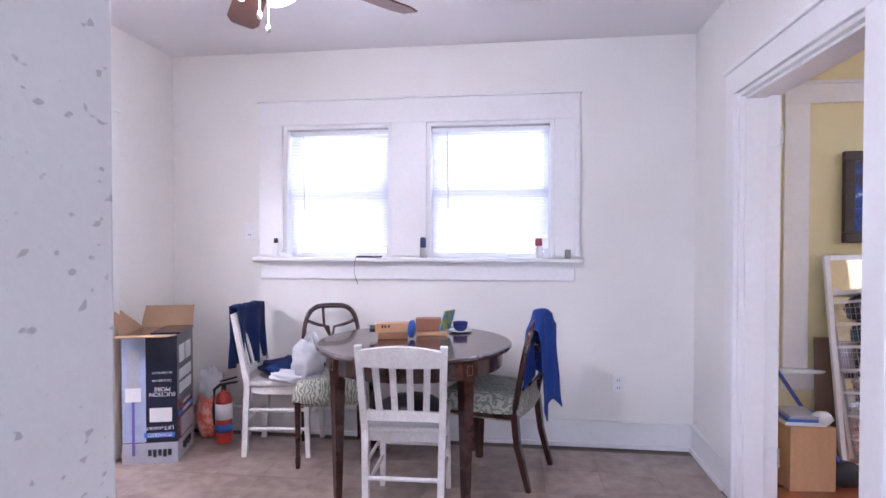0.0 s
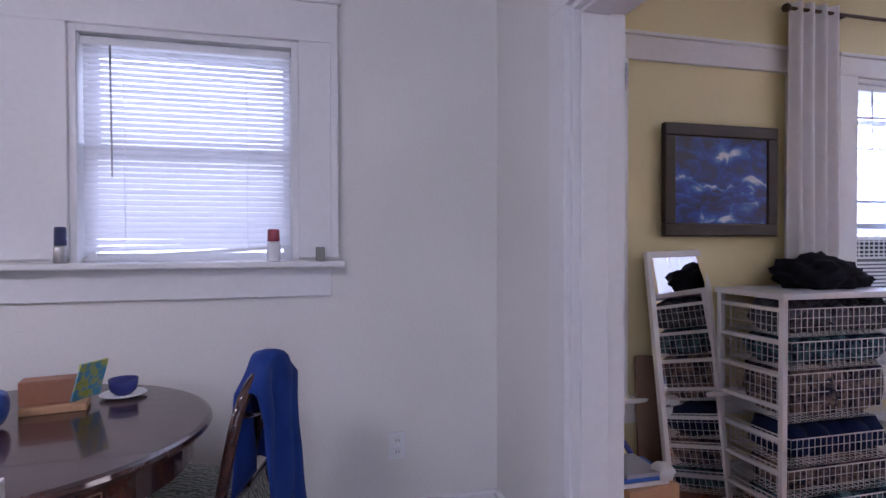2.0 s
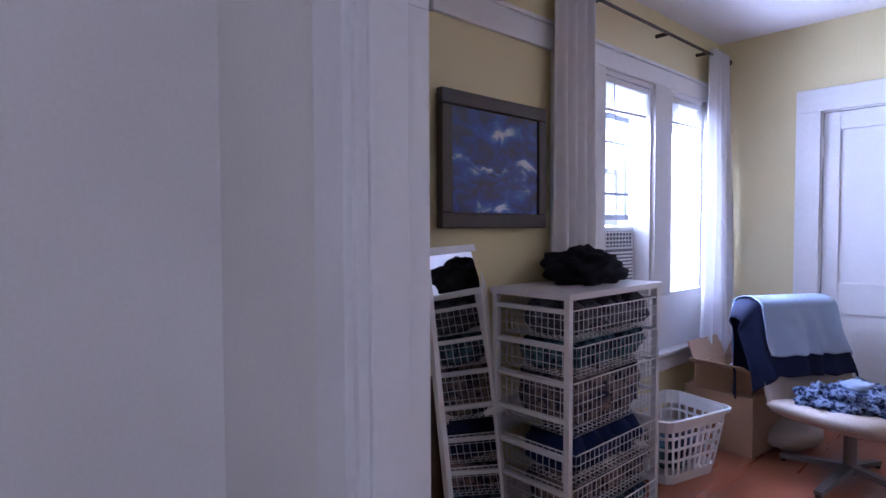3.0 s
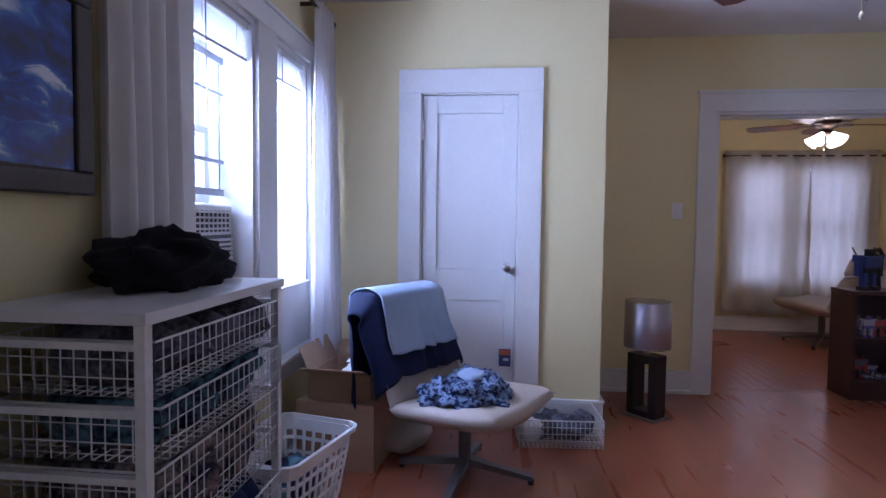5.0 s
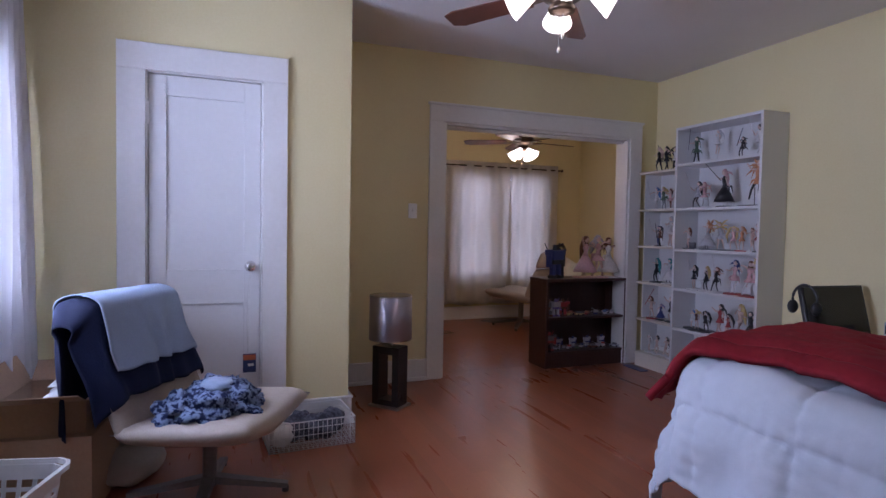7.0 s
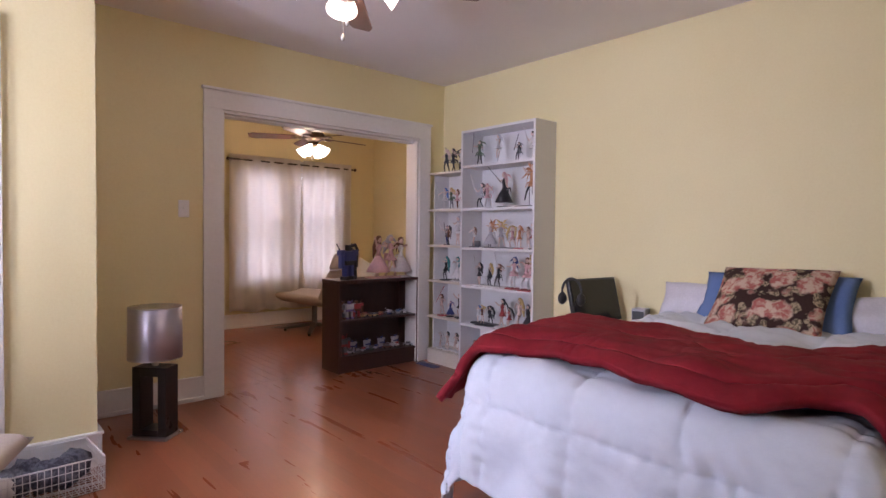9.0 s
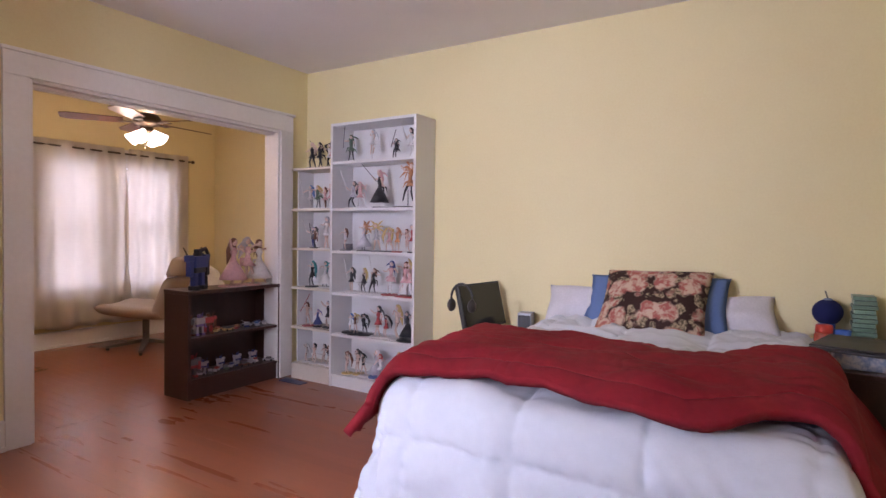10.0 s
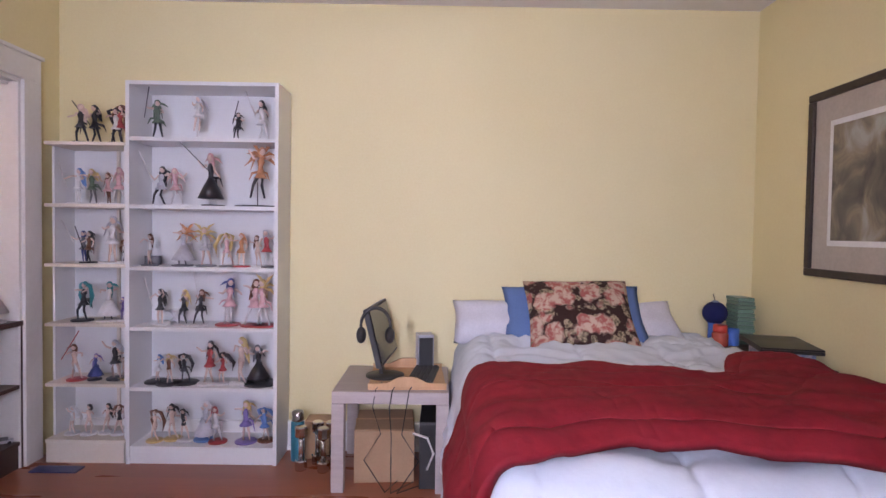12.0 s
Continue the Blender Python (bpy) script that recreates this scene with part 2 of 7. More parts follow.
def lathe(bm, profile, n=24, at=(0, 0, 0), slot=0, closed=True):
    """A turned shape from (radius, height) pairs."""
    rings = [[bm.verts.new((at[0] + max(r, 0.0004) * math.cos(2 * math.pi * k / n), at[1] + max(r, 0.0004) * math.sin(2 * math.pi * k / n), at[2] + z)) for k in range(n)] for r, z in profile]
    for a, b in zip(rings, rings[1:]):
        for k in range(n):
            bm.faces.new((a[k], a[(k + 1) % n], b[(k + 1) % n], b[k])).material_index = slot
    if closed:
        bm.faces.new(rings[0][::-1]).material_index = slot
        bm.faces.new(rings[-1]).material_index = slot
    return bm


def ball(bm, c, rx, ry=None, rz=None, slot=0, n=10, turn=None):
    m = Matrix.LocRotScale(c, turn, (rx, ry or rx, rz or rx))
    r = bmesh.ops.create_uvsphere(bm, u_segments=n, v_segments=max(6, n * 2 // 3), radius=1, matrix=m)
    for f in {f for v in r["verts"] for f in v.link_faces}:
        f.material_index = slot
    return bm


def sheet(nu, nv, where, slot=0, bm=None):
    """A surface of nu by nv faces; where(u, v) gives the place for u, v from 0 to 1."""
    bm = bm or bmesh.new()
    g = [[bm.verts.new(where(i / nu, j / nv)) for j in range(nv + 1)] for i in range(nu + 1)]
    for i in range(nu):
        for j in range(nv):
            bm.faces.new((g[i][j], g[i + 1][j], g[i + 1][j + 1], g[i][j + 1])).material_index = slot
    return bm


def thick(ob, t, offset=-1.0):
    m = ob.modifiers.new("thickness", "SOLIDIFY")
    m.thickness, m.offset = t, offset
    return ob


def wob(*p, s=1.0):
    """Smooth noise between -1 and 1."""
    return noise.noise(Vector((p[0] * s, p[1] * s if len(p) > 1 else 0, p[2] * s if len(p) > 2 else 0)))


def structure(name, bm, material, label="", parent=None):
    ob = part(name, bm, material, parent)
    return tagged(ob, label, kind="structure")


def holed_wall(name, axis, at, t, a0, a1, z1, holes, material, label):
    """A wall along axis with openings (a0, a1, z0, z1) that go through it; faces[...] at 'at' and 'at + t'."""
    bm = bmesh.new()
    cuts = sorted({a0, a1, *[h[0] for h in holes], *[h[1] for h in holes]})
    for p, q in zip(cuts, cuts[1:]):
        mid, z = (p + q) / 2, 0.0
        for h in sorted((h for h in holes if h[0] < mid < h[1]), key=lambda h: h[2]):
            if h[2] > z + 1e-4:
                box(bm, *((p, at, z, q, at + t, h[2]) if axis == "x" else (at, p, z, at + t, q, h[2])))
            z = h[3]
        if z < z1 - 1e-4:
            box(bm, *((p, at, z, q, at + t, z1) if axis == "x" else (at, p, z, at + t, q, z1)))
    return structure(name, bm, material, label)

# ---- large structure ----
H = 2.53
WY = 3.70           # inner face of the window wall
DX0, DX1 = -1.97, 1.43   # dining room
BX0 = 1.61         # bedroom, wall with the doorway
EX = 5.68           # bedroom, wall with the wide opening
SY = -0.95          # bedroom, wall behind the bed
CX, CY = 4.90, 2.00      # closet block
FX, FY = 8.35, -1.98     # far room
DOOR_Y0, DOOR_Y1, DOOR_H = 1.98, 3.02, 2.00
OP_Y0, OP_Y1, OP_H = -0.65, 1.11, 2.005

D_WIN = [(-1.18, -0.445, 1.165, 2.04), (-0.215, 0.59, 1.165, 2.04)]
B_WIN = [(3.42, 3.95, 0.86, 2.10), (4.16, 4.63, 0.86, 2.10)]
holed_wall("wall_dining_window", "x", WY, 0.20, DX0 - 0.12, 1.47, H, D_WIN, M_WHITE_WALL, "white painted plaster wall with two windows")
holed_wall("wall_bedroom_window", "x", WY, 0.32, 1.47, CX + 0.9, H, B_WIN, M_YELLOW, "yellow painted wall with a pair of windows")
holed_wall("wall_dining_east", "y", DX1, 0.08, -1.6, WY, H, [(DOOR_Y0, DOOR_Y1, 0, DOOR_H)], M_WHITE_WALL, "white painted wall with a doorway")
holed_wall("wall_bedroom_west", "y", DX1 + 0.08, 0.10, 1.60, WY, H, [(DOOR_Y0, DOOR_Y1, 0, DOOR_H)], M_YELLOW, "yellow painted wall with a doorway")
structure("wall_bedroom_west_south", boxed(DX1 + 0.08, SY, 0, 1.735, 1.60, H), M_YELLOW, "yellow painted wall where the framed print hangs")
holed_wall("wall_dining_west", "y", DX0 - 0.12, 0.12, -1.6, WY, H, [(2.10, 3.02, 0, 1.92)], M_WHITE_WALL, "white painted wall with a doorway to the kitchen")
holed_wall("wall_dining_back", "x", -1.72, 0.12, DX0 - 0.12, 1.47, H, [(-1.5, 0.9, 0.5, 2.1)], M_WHITE_WALL, "plain white wall with an added, unseen opening")
structure("wall_partition", boxed(DX0, 0.42, 0, 0.028, 0.54, H, bevel=0.006), M_SPECK, "stippled off-white partition wall end")
structure("wall_bedroom_south", boxed(DX1 + 0.08, SY - 0.12, 0, EX + 0.15, SY, H), M_YELLOW, "plain yellow painted wall behind the bed")
holed_wall("wall_bedroom_east", "y", EX, 0.15, SY, CY, H, [(OP_Y0, OP_Y1, 0, OP_H)], M_YELLOW, "yellow wall with a wide cased opening")
holed_wall("wall_closet_front", "y", CX, 0.10, CY, WY, H, [(2.50, 3.085, 0, 1.98)], M_YELLOW, "yellow closet wall with a panelled door")
structure("wall_closet_side", boxed(CX + 0.10, CY, 0, EX + 0.15, CY + 0.10, H), M_YELLOW, "yellow side wall of the closet")
structure("wall_closet_back", boxed(EX + 0.03, CY + 0.10, 0, EX + 0.15, WY, H), M_YELLOW)
holed_wall("wall_far_east", "y", FX, 0.15, FY, 3.0, H, [(-1.40, -0.72, 0.55, 1.92), (-0.62, -0.06, 0.55, 1.92)], M_YELLOW, "yellow wall of the far room behind curtains")
structure("wall_far_south", boxed(EX + 0.15, FY - 0.12, 0, FX + 0.15, FY, H), M_YELLOW, "yellow side wall of the far room")
structure("wall_far_north", boxed(EX + 0.15, 3.0, 0, FX + 0.15, 3.12, H), M_YELLOW)
structure("wall_far_west", boxed(EX + 0.03, FY, 0, EX + 0.15, SY - 0.12, H), M_YELLOW)
structure("ceiling_dining", boxed(DX0 - 0.12, -1.72, H, 1.47, WY + 0.2, H + 0.1), M_CEIL, "white painted ceiling")
structure("ceiling_bedroom", boxed(1.47, SY - 0.12, H, EX + 0.15, WY + 0.2, H + 0.1), M_CEIL, "off-white painted ceiling")
structure("ceiling_far", boxed(EX + 0.15, FY - 0.12, H, FX + 0.15, 3.12, H + 0.1), M_CEIL, "off-white painted ceiling")
# kitchen beyond the west doorway
structure("wall_kitchen_west", boxed(-4.1, 1.2, 0, -4.0, WY + 0.2, H), M_WHITE_WALL)
structure("wall_kitchen_north", boxed(-4.0, WY, 0, DX0 - 0.12, WY + 0.2, H), M_WHITE_WALL)
structure("wall_kitchen_south", boxed(-4.0, 1.2, 0, DX0 - 0.12, 1.3, H), M_WHITE_WALL)
structure("ceiling_kitchen", boxed(-4.1, 1.2, H, DX0 - 0.12, WY + 0.2, H + 0.1), M_CEIL)

FLOOR_DINING = structure("floor_dining", boxed(-4.1, -1.72, -0.10, 1.45, WY + 0.2, -0.006), M_GROUT, "brown stone-patterned vinyl tile floor")
FLOOR_WOOD = structure("floor_bedroom", boxed(1.45, FY - 0.12, -0.10, FX + 0.15, WY + 0.2, -0.0008), M_SUBFLOOR, "red-brown varnished oak strip floor")
structure("ground", boxed(-400, -400, -0.9, 400, 400, -0.5), mat("grass ground", (0.08, 0.10, 0.04)), "lawn outside")
structure("backdrop", boxed(-9, 8.5, -0.5, 13, 8.55, 7), M_SKY, "bright overcast distance outside the windows")
structure("backdrop_far", boxed(11.5, -6, -0.5, 11.55, 4, 6), glow("bluish evening distance", (0.72, 0.78, 1.0), 7.0), "bluish distance outside the far window")


def casing(name, axis, face, out, a0, a1, z1, width, depth=0.022, z0=0.0, head=None, label="white painted door casing", legs=(1, 1), cap=True):
    """Flat trim boards round an opening, on the wall face; out is -1 or 1."""
    root = tagged(new(name), label, "door casing", kind="structure")
    head = head or width
    lo, hi = (face, face + out * depth) if out > 0 else (face + out * depth, face)

    def put(n, p, q, za, zb, extra=0.0):
        e = extra * out
        f0, f1 = (lo, hi + e) if out > 0 else (lo + e, hi)
        c = (p, f0, za, q, f1, zb) if axis == "x" else (f0, p, za, f1, q, zb)
        part(n, boxed(*c, bevel=0.003), M_TRIM, root)
    if legs[0]:
        put("board", a0 - width, a0, z0, z1)
    if legs[1]:
        put("board", a1, a1 + width, z0, z1)
    put("head_board", a0 - width, a1 + width, z1, z1 + head)
    if cap:
        put("cap_moulding", a0 - width - 0.012, a1 + width + 0.012, z1 + head, z1 + head + 0.02, 0.012)
    return root


def lining(name, axis, w0, w1, a0, a1, z1, t=0.02, sill=None, label="white painted jamb lining"):
    """Boards that line an opening through a wall from w0 to w1."""
    bm = bmesh.new()
    z0 = sill if sill is not None else 0.0
    for p, q, za, zb in ((a0, a0 + t, z0, z1), (a1 - t, a1, z0, z1), (a0 + t, a1 - t, z1 - t, z1)):
        box(bm, *((p, w0, za, q, w1, zb) if axis == "x" else (w0, p, za, w1, q, zb)), bevel=0.002)
    return structure(name, bm, M_TRIM, label)


# doorway between the dining room and the bedroom
lining("door_jamb", "y", DX1 - 0.004, BX0 + 0.004, DOOR_Y0, DOOR_Y1, DOOR_H)
bm = bmesh.new()
for p, q in ((DOOR_Y0 + 0.02, DOOR_Y0 + 0.034), (DOOR_Y1 - 0.034, DOOR_Y1 - 0.02)):
    box(bm, DX1 + 0.02, p, 0, DX1 + 0.115, q, DOOR_H - 0.02, bevel=0.003)
box(bm, DX1 + 0.02, DOOR_Y0 + 0.034, DOOR_H - 0.034, DX1 + 0.115, DOOR_Y1 - 0.034, DOOR_H - 0.02, bevel=0.003)
structure("trim_door_stop", bm, M_TRIM, "white painted door stop")
casing("casing_dining_door", "y", DX1, -1, DOOR_Y0, DOOR_Y1, DOOR_H, 0.115)
casing("casing_bedroom_door", "y", BX0, 1, DOOR_Y0, DOOR_Y1, DOOR_H, 0.115, legs=(1, 0))
for z in (1.78, 0.24):
    hg = thing("hinge", (BX0 - 0.03, DOOR_Y1 - 0.021, z), "painted-over steel door hinge on the jamb", "hinge", "door hinges")
    part("leaf", boxed(-0.035, -0.003, -0.045, 0.03, 0, 0.045, bevel=0.001), M_TRIM, hg)
    bm = bmesh.new()
    for k in range(4):
        rod(bm, (0.034, -0.006, -0.045 + k * 0.0228), (0.034, -0.006, -0.026 + k * 0.0228), 0.006, n=8)
    part("knuckle", bm, M_STEEL, hg)
# kitchen doorway
lining("kitchen_jamb", "y", DX0 - 0.124, DX0 + 0.004, 2.10, 3.02, 1.92)
casing("casing_kitchen_door", "y", DX0, 1, 2.10, 3.02, 1.92, 0.11)
# wide opening to the far room
lining("opening_jamb", "y", EX - 0.004, EX + 0.154, OP_Y0, OP_Y1, OP_H)
casing("casing_wide_opening", "y", EX, -1, OP_Y0, OP_Y1, OP_H, 0.125, head=0.125, label="wide white casing round the room opening")
bm = bmesh.new()
for k in (0.045, 0.095):
    box(bm, EX + k, OP_Y0 + 0.02, OP_H - 0.036, EX + k + 0.018, OP_Y1 - 0.02, OP_H - 0.02, bevel=0.002)
structure("trim_track", bm, M_TRIM, "old sliding door track under the header")
# closet door
lining("closet_jamb", "y", CX - 0.004, CX + 0.10, 2.50, 3.085, 1.98, t=0.008)
casing("casing_closet_door", "y", CX, -1, 2.50, 3.085, 1.98, 0.135, head=0.14, cap=False, label="wide white casing round the closet door")
cd = tagged(new("door_closet"), "closed white two-panel closet door with chrome knob", "door", kind="structure")
bm = bmesh.new()
Y0, Y1 = 2.511, 3.074
for c in ((Y0, Y0 + 0.085, 0.01, 1.968), (Y1 - 0.085, Y1, 0.01, 1.968), (Y0 + 0.085, Y1 - 0.085, 0.01, 0.20), (Y0 + 0.085, Y1 - 0.085, 0.74, 0.93), (Y0 + 0.085, Y1 - 0.085, 1.86, 1.968)):
    box(bm, CX + 0.008, c[0], c[2], CX + 0.045, c[1], c[3], bevel=0.002)
part("stile_and_rail", bm, M_DOOR, cd)
for z0, z1 in ((0.20, 0.74), (0.93, 1.86)):
    part("door_panel", boxed(CX + 0.020, Y0 + 0.085, z0, CX + 0.036, Y1 - 0.085, z1), M_DOOR, cd)
bm = bmesh.new()
ball(bm, (CX - 0.045, Y0 + 0.05, 0.945), 0.022, 0.028, 0.028, n=16)
rod(bm, (CX + 0.008, Y0 + 0.05, 0.945), (CX - 0.04, Y0 + 0.05, 0.945), 0.011)
rod(bm, (CX + 0.007, Y0 + 0.05, 0.945), (CX + 0.001, Y0 + 0.05, 0.945), 0.031, 0.028, n=20)
part("knob", bm, M_CHROME, cd, "round chrome door knob", smooth=True)
for z in (1.70, 0.28):
    part("hinge", boxed(CX - 0.010, Y1 - 0.006, z, CX + 0.006, Y1 + 0.012, z + 0.12, bevel=0.002), M_TRIM, cd)


def window(name, x0, x1, z0, z1, mid, bars, label, low=None, depth=0.20):
    """A sash window in its opening: frame, sashes, panes."""
    w = tagged(new(name), label, "window", kind="structure")
    y = WY + depth - 0.115
    bm = bmesh.new()
    for c in ((x0, x0 + 0.025), (x1 - 0.025, x1)):
        box(bm, c[0], WY - 0.002, z0, c[1], WY + depth, z1, bevel=0.002)
    box(bm, x0 + 0.025, WY - 0.002, z1 - 0.025, x1 - 0.025, WY + depth, z1, bevel=0.002)
    part("window_frame", bm, M_TRIM, w)
    for k, (a, b) in enumerate(((low or z0, mid + 0.02), (mid - 0.02, z1 - 0.025))):
        bm, yy = bmesh.new(), y + (0.0 if k == 0 else 0.04)
        p, q = x0 + 0.025, x1 - 0.025
        box(bm, p, yy, a, p + 0.035, yy + 0.032, b, bevel=0.002)
        box(bm, q - 0.035, yy, a, q, yy + 0.032, b, bevel=0.002)
        box(bm, p + 0.035, yy, a, q - 0.035, yy + 0.032, a + 0.04, bevel=0.002)
        box(bm, p + 0.035, yy, b - 0.035, q - 0.035, yy + 0.032, b, bevel=0.002)
        for i in range(bars):
            zz = a + 0.04 + (b - a - 0.075) * (i + 1) / (bars + 1)
            box(bm, p + 0.035, yy + 0.004, zz - 0.007, q - 0.035, yy + 0.028, zz + 0.007)
        part("sash", bm, M_TRIM, w)
        g = part("pane", boxed(p + 0.03, yy + 0.014, a + 0.03, q - 0.03, yy + 0.018, b - 0.03), M_GLASS, w)
        g.visible_shadow = False
    return w


window("window_1", *D_WIN[0], 1.60, 0, "white painted sash window behind a blind")
window("window_2", *D_WIN[1], 1.60, 0, "white painted sash window behind a blind")
window("window_3", *B_WIN[0], 1.604, 0, "white sash window with an air conditioner", low=1.285, depth=0.32)
window("window_4", *B_WIN[1], 1.46, 0, "white sash window full of daylight", depth=0.32)


def board(root, name, x0, x1, z0, z1, depth=0.022, y=None):
    y = WY if y is None else y
    return part(name, boxed(x0, y - depth, z0, x1, y, z1, bevel=0.003), M_TRIM, root)


# trim of the dining windows
t = tagged(new("trim_dining_window"), "wide white casing round a pair of windows", "window casing", kind="structure")
board(t, "side_board", -1.345, -1.18, 1.185, 2.04)
board(t, "side_board", 0.59, 0.745, 1.185, 2.04)
board(t, "mullion_board", -0.445, -0.215, 1.185, 2.04)
board(t, "head_board", -1.345, 0.745, 2.04, 2.195)
board(t, "cap_moulding", -1.357, 0.757, 2.195, 2.212, 0.034)
board(t, "inner_bead", 0.715, 0.745, 1.185, 2.04, 0.03)
part("window_sill", boxed(-1.37, WY - 0.075, 1.148, 0.77, WY + 0.085, 1.172, bevel=0.006), M_TRIM, t)
board(t, "apron", -1.335, 0.715, 1.03, 1.148, 0.018)
# trim of the bedroom windows
t = tagged(new("trim_bedroom_window"), "wide white casing round a pair of windows", "window casing", kind="structure")
board(t, "side_board", 3.30, 3.42, 0.53, 2.10)
board(t, "side_board", 4.63, 4.77, 0.53, 2.10)
board(t, "mullion_board", 3.95, 4.16, 0.86, 2.10)
board(t, "head_board", 3.30, 4.77, 2.10, 2.20)
board(t, "cap_moulding", 3.29, 4.78, 2.20, 2.218, 0.034)
board(t, "lower_panel", 3.42, 4.63, 0.53, 0.858, 0.012)
part("inner_sill", boxed(3.42, WY - 0.02, 0.858, 4.63, WY + 0.20, 0.874, bevel=0.004), M_TRIM, t)
part("window_sill", boxed(3.27, WY - 0.07, 0.505, 4.80, WY, 0.53, bevel=0.006), M_TRIM, t)
board(t, "apron", 3.30, 4.77, 0.40, 0.505, 0.018)
# frame of a closed-off window where the painting hangs
t = tagged(new("trim_blind_window"), "white trim framing a walled-up window", "wall trim", kind="structure")
board(t, "side_board", 1.925, 2.065, 0.53, 2.09)
board(t, "side_board", 2.97, 3.10, 0.53, 2.09)
board(t, "head_board", 1.925, 3.10, 2.09, 2.20)
board(t, "cap_moulding", 1.915, 3.11, 2.20, 2.218, 0.034)
part("window_sill", boxed(1.895, WY - 0.07, 0.505, 3.13, WY, 0.53, bevel=0.006), M_TRIM, t)
board(t, "apron", 1.925, 3.10, 0.40, 0.505, 0.018)

# baseboards with a small cap
def baseboard(axis, face, out, a0, a1, h=0.15):
    root = tagged(new("baseboard"), "tall white painted baseboard", "baseboard", kind="structure")
    for n, d, z0, z1 in (("board", 0.018, 0, h), ("cap", 0.026, h, h + 0.015), ("shoe", 0.032, 0.0, 0.028)):
        lo, hi = (face, face + d) if out > 0 else (face - d, face)
        if n == "board":
            lo, hi = lo, hi
        part(n, boxed(*((a0, lo, z0, a1, hi, z1) if axis == "x" else (lo, a0, z0, hi, a1, z1)), bevel=0.003), M_TRIM, root)


baseboard("x", WY, -1, DX0, DX1)
baseboard("y", DX1, -1, DOOR_Y1 + 0.115, WY - 0.032)
baseboard("y", DX1, -1, -1.6, DOOR_Y0 - 0.115)
baseboard("y", DX0, 1, 3.13, WY - 0.032)
baseboard("x", WY, -1, BX0, CX)
baseboard("y", CX, -1, CY, 2.365)
baseboard("y", CX, -1, 3.22, WY - 0.032)
baseboard("y", EX, -1, OP_Y1 + 0.125, CY - 0.032)
baseboard("x", CY, -1, CX - 0.02, EX)
baseboard("x", SY, 1, 1.735, EX)
baseboard("y", 1.735, 1, SY + 0.032, 1.60)
baseboard("y", FX, -1, FY, 3.0)
baseboard("x", FY, 1, EX + 0.15, FX - 0.032)

# ---- shared soft shapes ----
M_NAVY = mat("navy cotton", (0.012, 0.026, 0.10), (0.007, 0.015, 0.06), rough=0.9, scale=8, fine=150, bump=0.4, dist=0.003, sheen=0.03)
M_TOWEL = mat("blue terry towel", (0.020, 0.055, 0.26), (0.012, 0.034, 0.17), rough=0.95, scale=10, fine=220, bump=0.8, dist=0.004, sheen=0.05)
M_BAGPLASTIC = translucent("thin white plastic bag", (0.78, 0.78, 0.80), 0.3)
M_RED_PL = mat("red enamel", (0.55, 0.05, 0.03), rough=0.3, bump=0.02)
M_LABELW = mat("white paper label", (0.78, 0.78, 0.77), rough=0.6, bump=0.02)
M_BLUE_L = mat("blue print", (0.05, 0.16, 0.55), rough=0.5, bump=0.02)
M_BOXDARK = mat("dark printed carton", (0.020, 0.024, 0.05), (0.013, 0.015, 0.03), rough=0.16, bump=0.02, coat=0.5)
M_BOXGREY = mat("silver printed carton", (0.42, 0.42, 0.46), (0.33, 0.33, 0.38), rough=0.35, bump=0.05)
# pale panel colour that paints the glare on the glossy carton front
M_BOXGLARE = mat("silver glare on carton", (0.46, 0.52, 0.66), (0.30, 0.36, 0.52), rough=0.22, scale=4, fine=20, bump=0.02, coat=0.4)


def leaf_cloth():
    """Cream cloth with green fern leaves."""
    m = mat("leaf print upholstery", (0.56, 0.54, 0.46), rough=0.85, scale=10, fine=150, bump=0.2)
    n, l = m.node_tree.nodes, m.node_tree.links
    w, tc, mix, r = n.new("ShaderNodeTexWave"), n.new("ShaderNodeTexCoord"), n.new("ShaderNodeMix"), n.new("ShaderNodeValToRGB")
    w.inputs["Scale"].default_value, w.inputs["Distortion"].default_value, w.inputs["Detail"].default_value = 15, 12, 3
    w.inputs["Detail Scale"].default_value = 1.6
    l.new(tc.outputs["Object"], w.inputs[0])
    mix.data_type = "RGBA"
    r.color_ramp.elements[0].position, r.color_ramp.elements[1].position = 0.45, 0.6
    l.new(w.outputs[1], r.inputs[0])
    l.new(r.outputs[0], mix.inputs[0])
    p = n["Principled BSDF"]
    old = p.inputs["Base Color"].links[0].from_socket
    l.new(old, mix.inputs[6])
    mix.inputs[7].default_value = (0.20, 0.23, 0.16, 1)
    l.new(mix.outputs[2], p.inputs["Base Color"])
    return m


M_LEAF = leaf_cloth()


def lump(bm, c, rx, ry, rz, seed=0.0, amp=0.25, n=18, freq=2.6, slot=0, floor=None):
    """A crumpled heap of cloth."""
    r = bmesh.ops.create_uvsphere(bm, u_segments=n, v_segments=n * 2 // 3, radius=1)
    for v in r["verts"]:
        d = v.co.normalized()
        k = 1 + amp * wob(d.x * freq + seed, d.y * freq + seed * 1.7, d.z * freq) + amp * 0.6 * abs(wob(d.x * freq * 2.7 + seed, d.y * freq * 2.7, d.z * freq * 2.7 - seed))
        v.co = Vector((c[0] + d.x * rx * k, c[1] + d.y * ry * k, c[2] + d.z * rz * k))
        if floor is not None and v.co.z < floor:
            v.co.z = floor
    for f in {f for v in r["verts"] for f in v.link_faces}:
        f.material_index = slot
    return bm


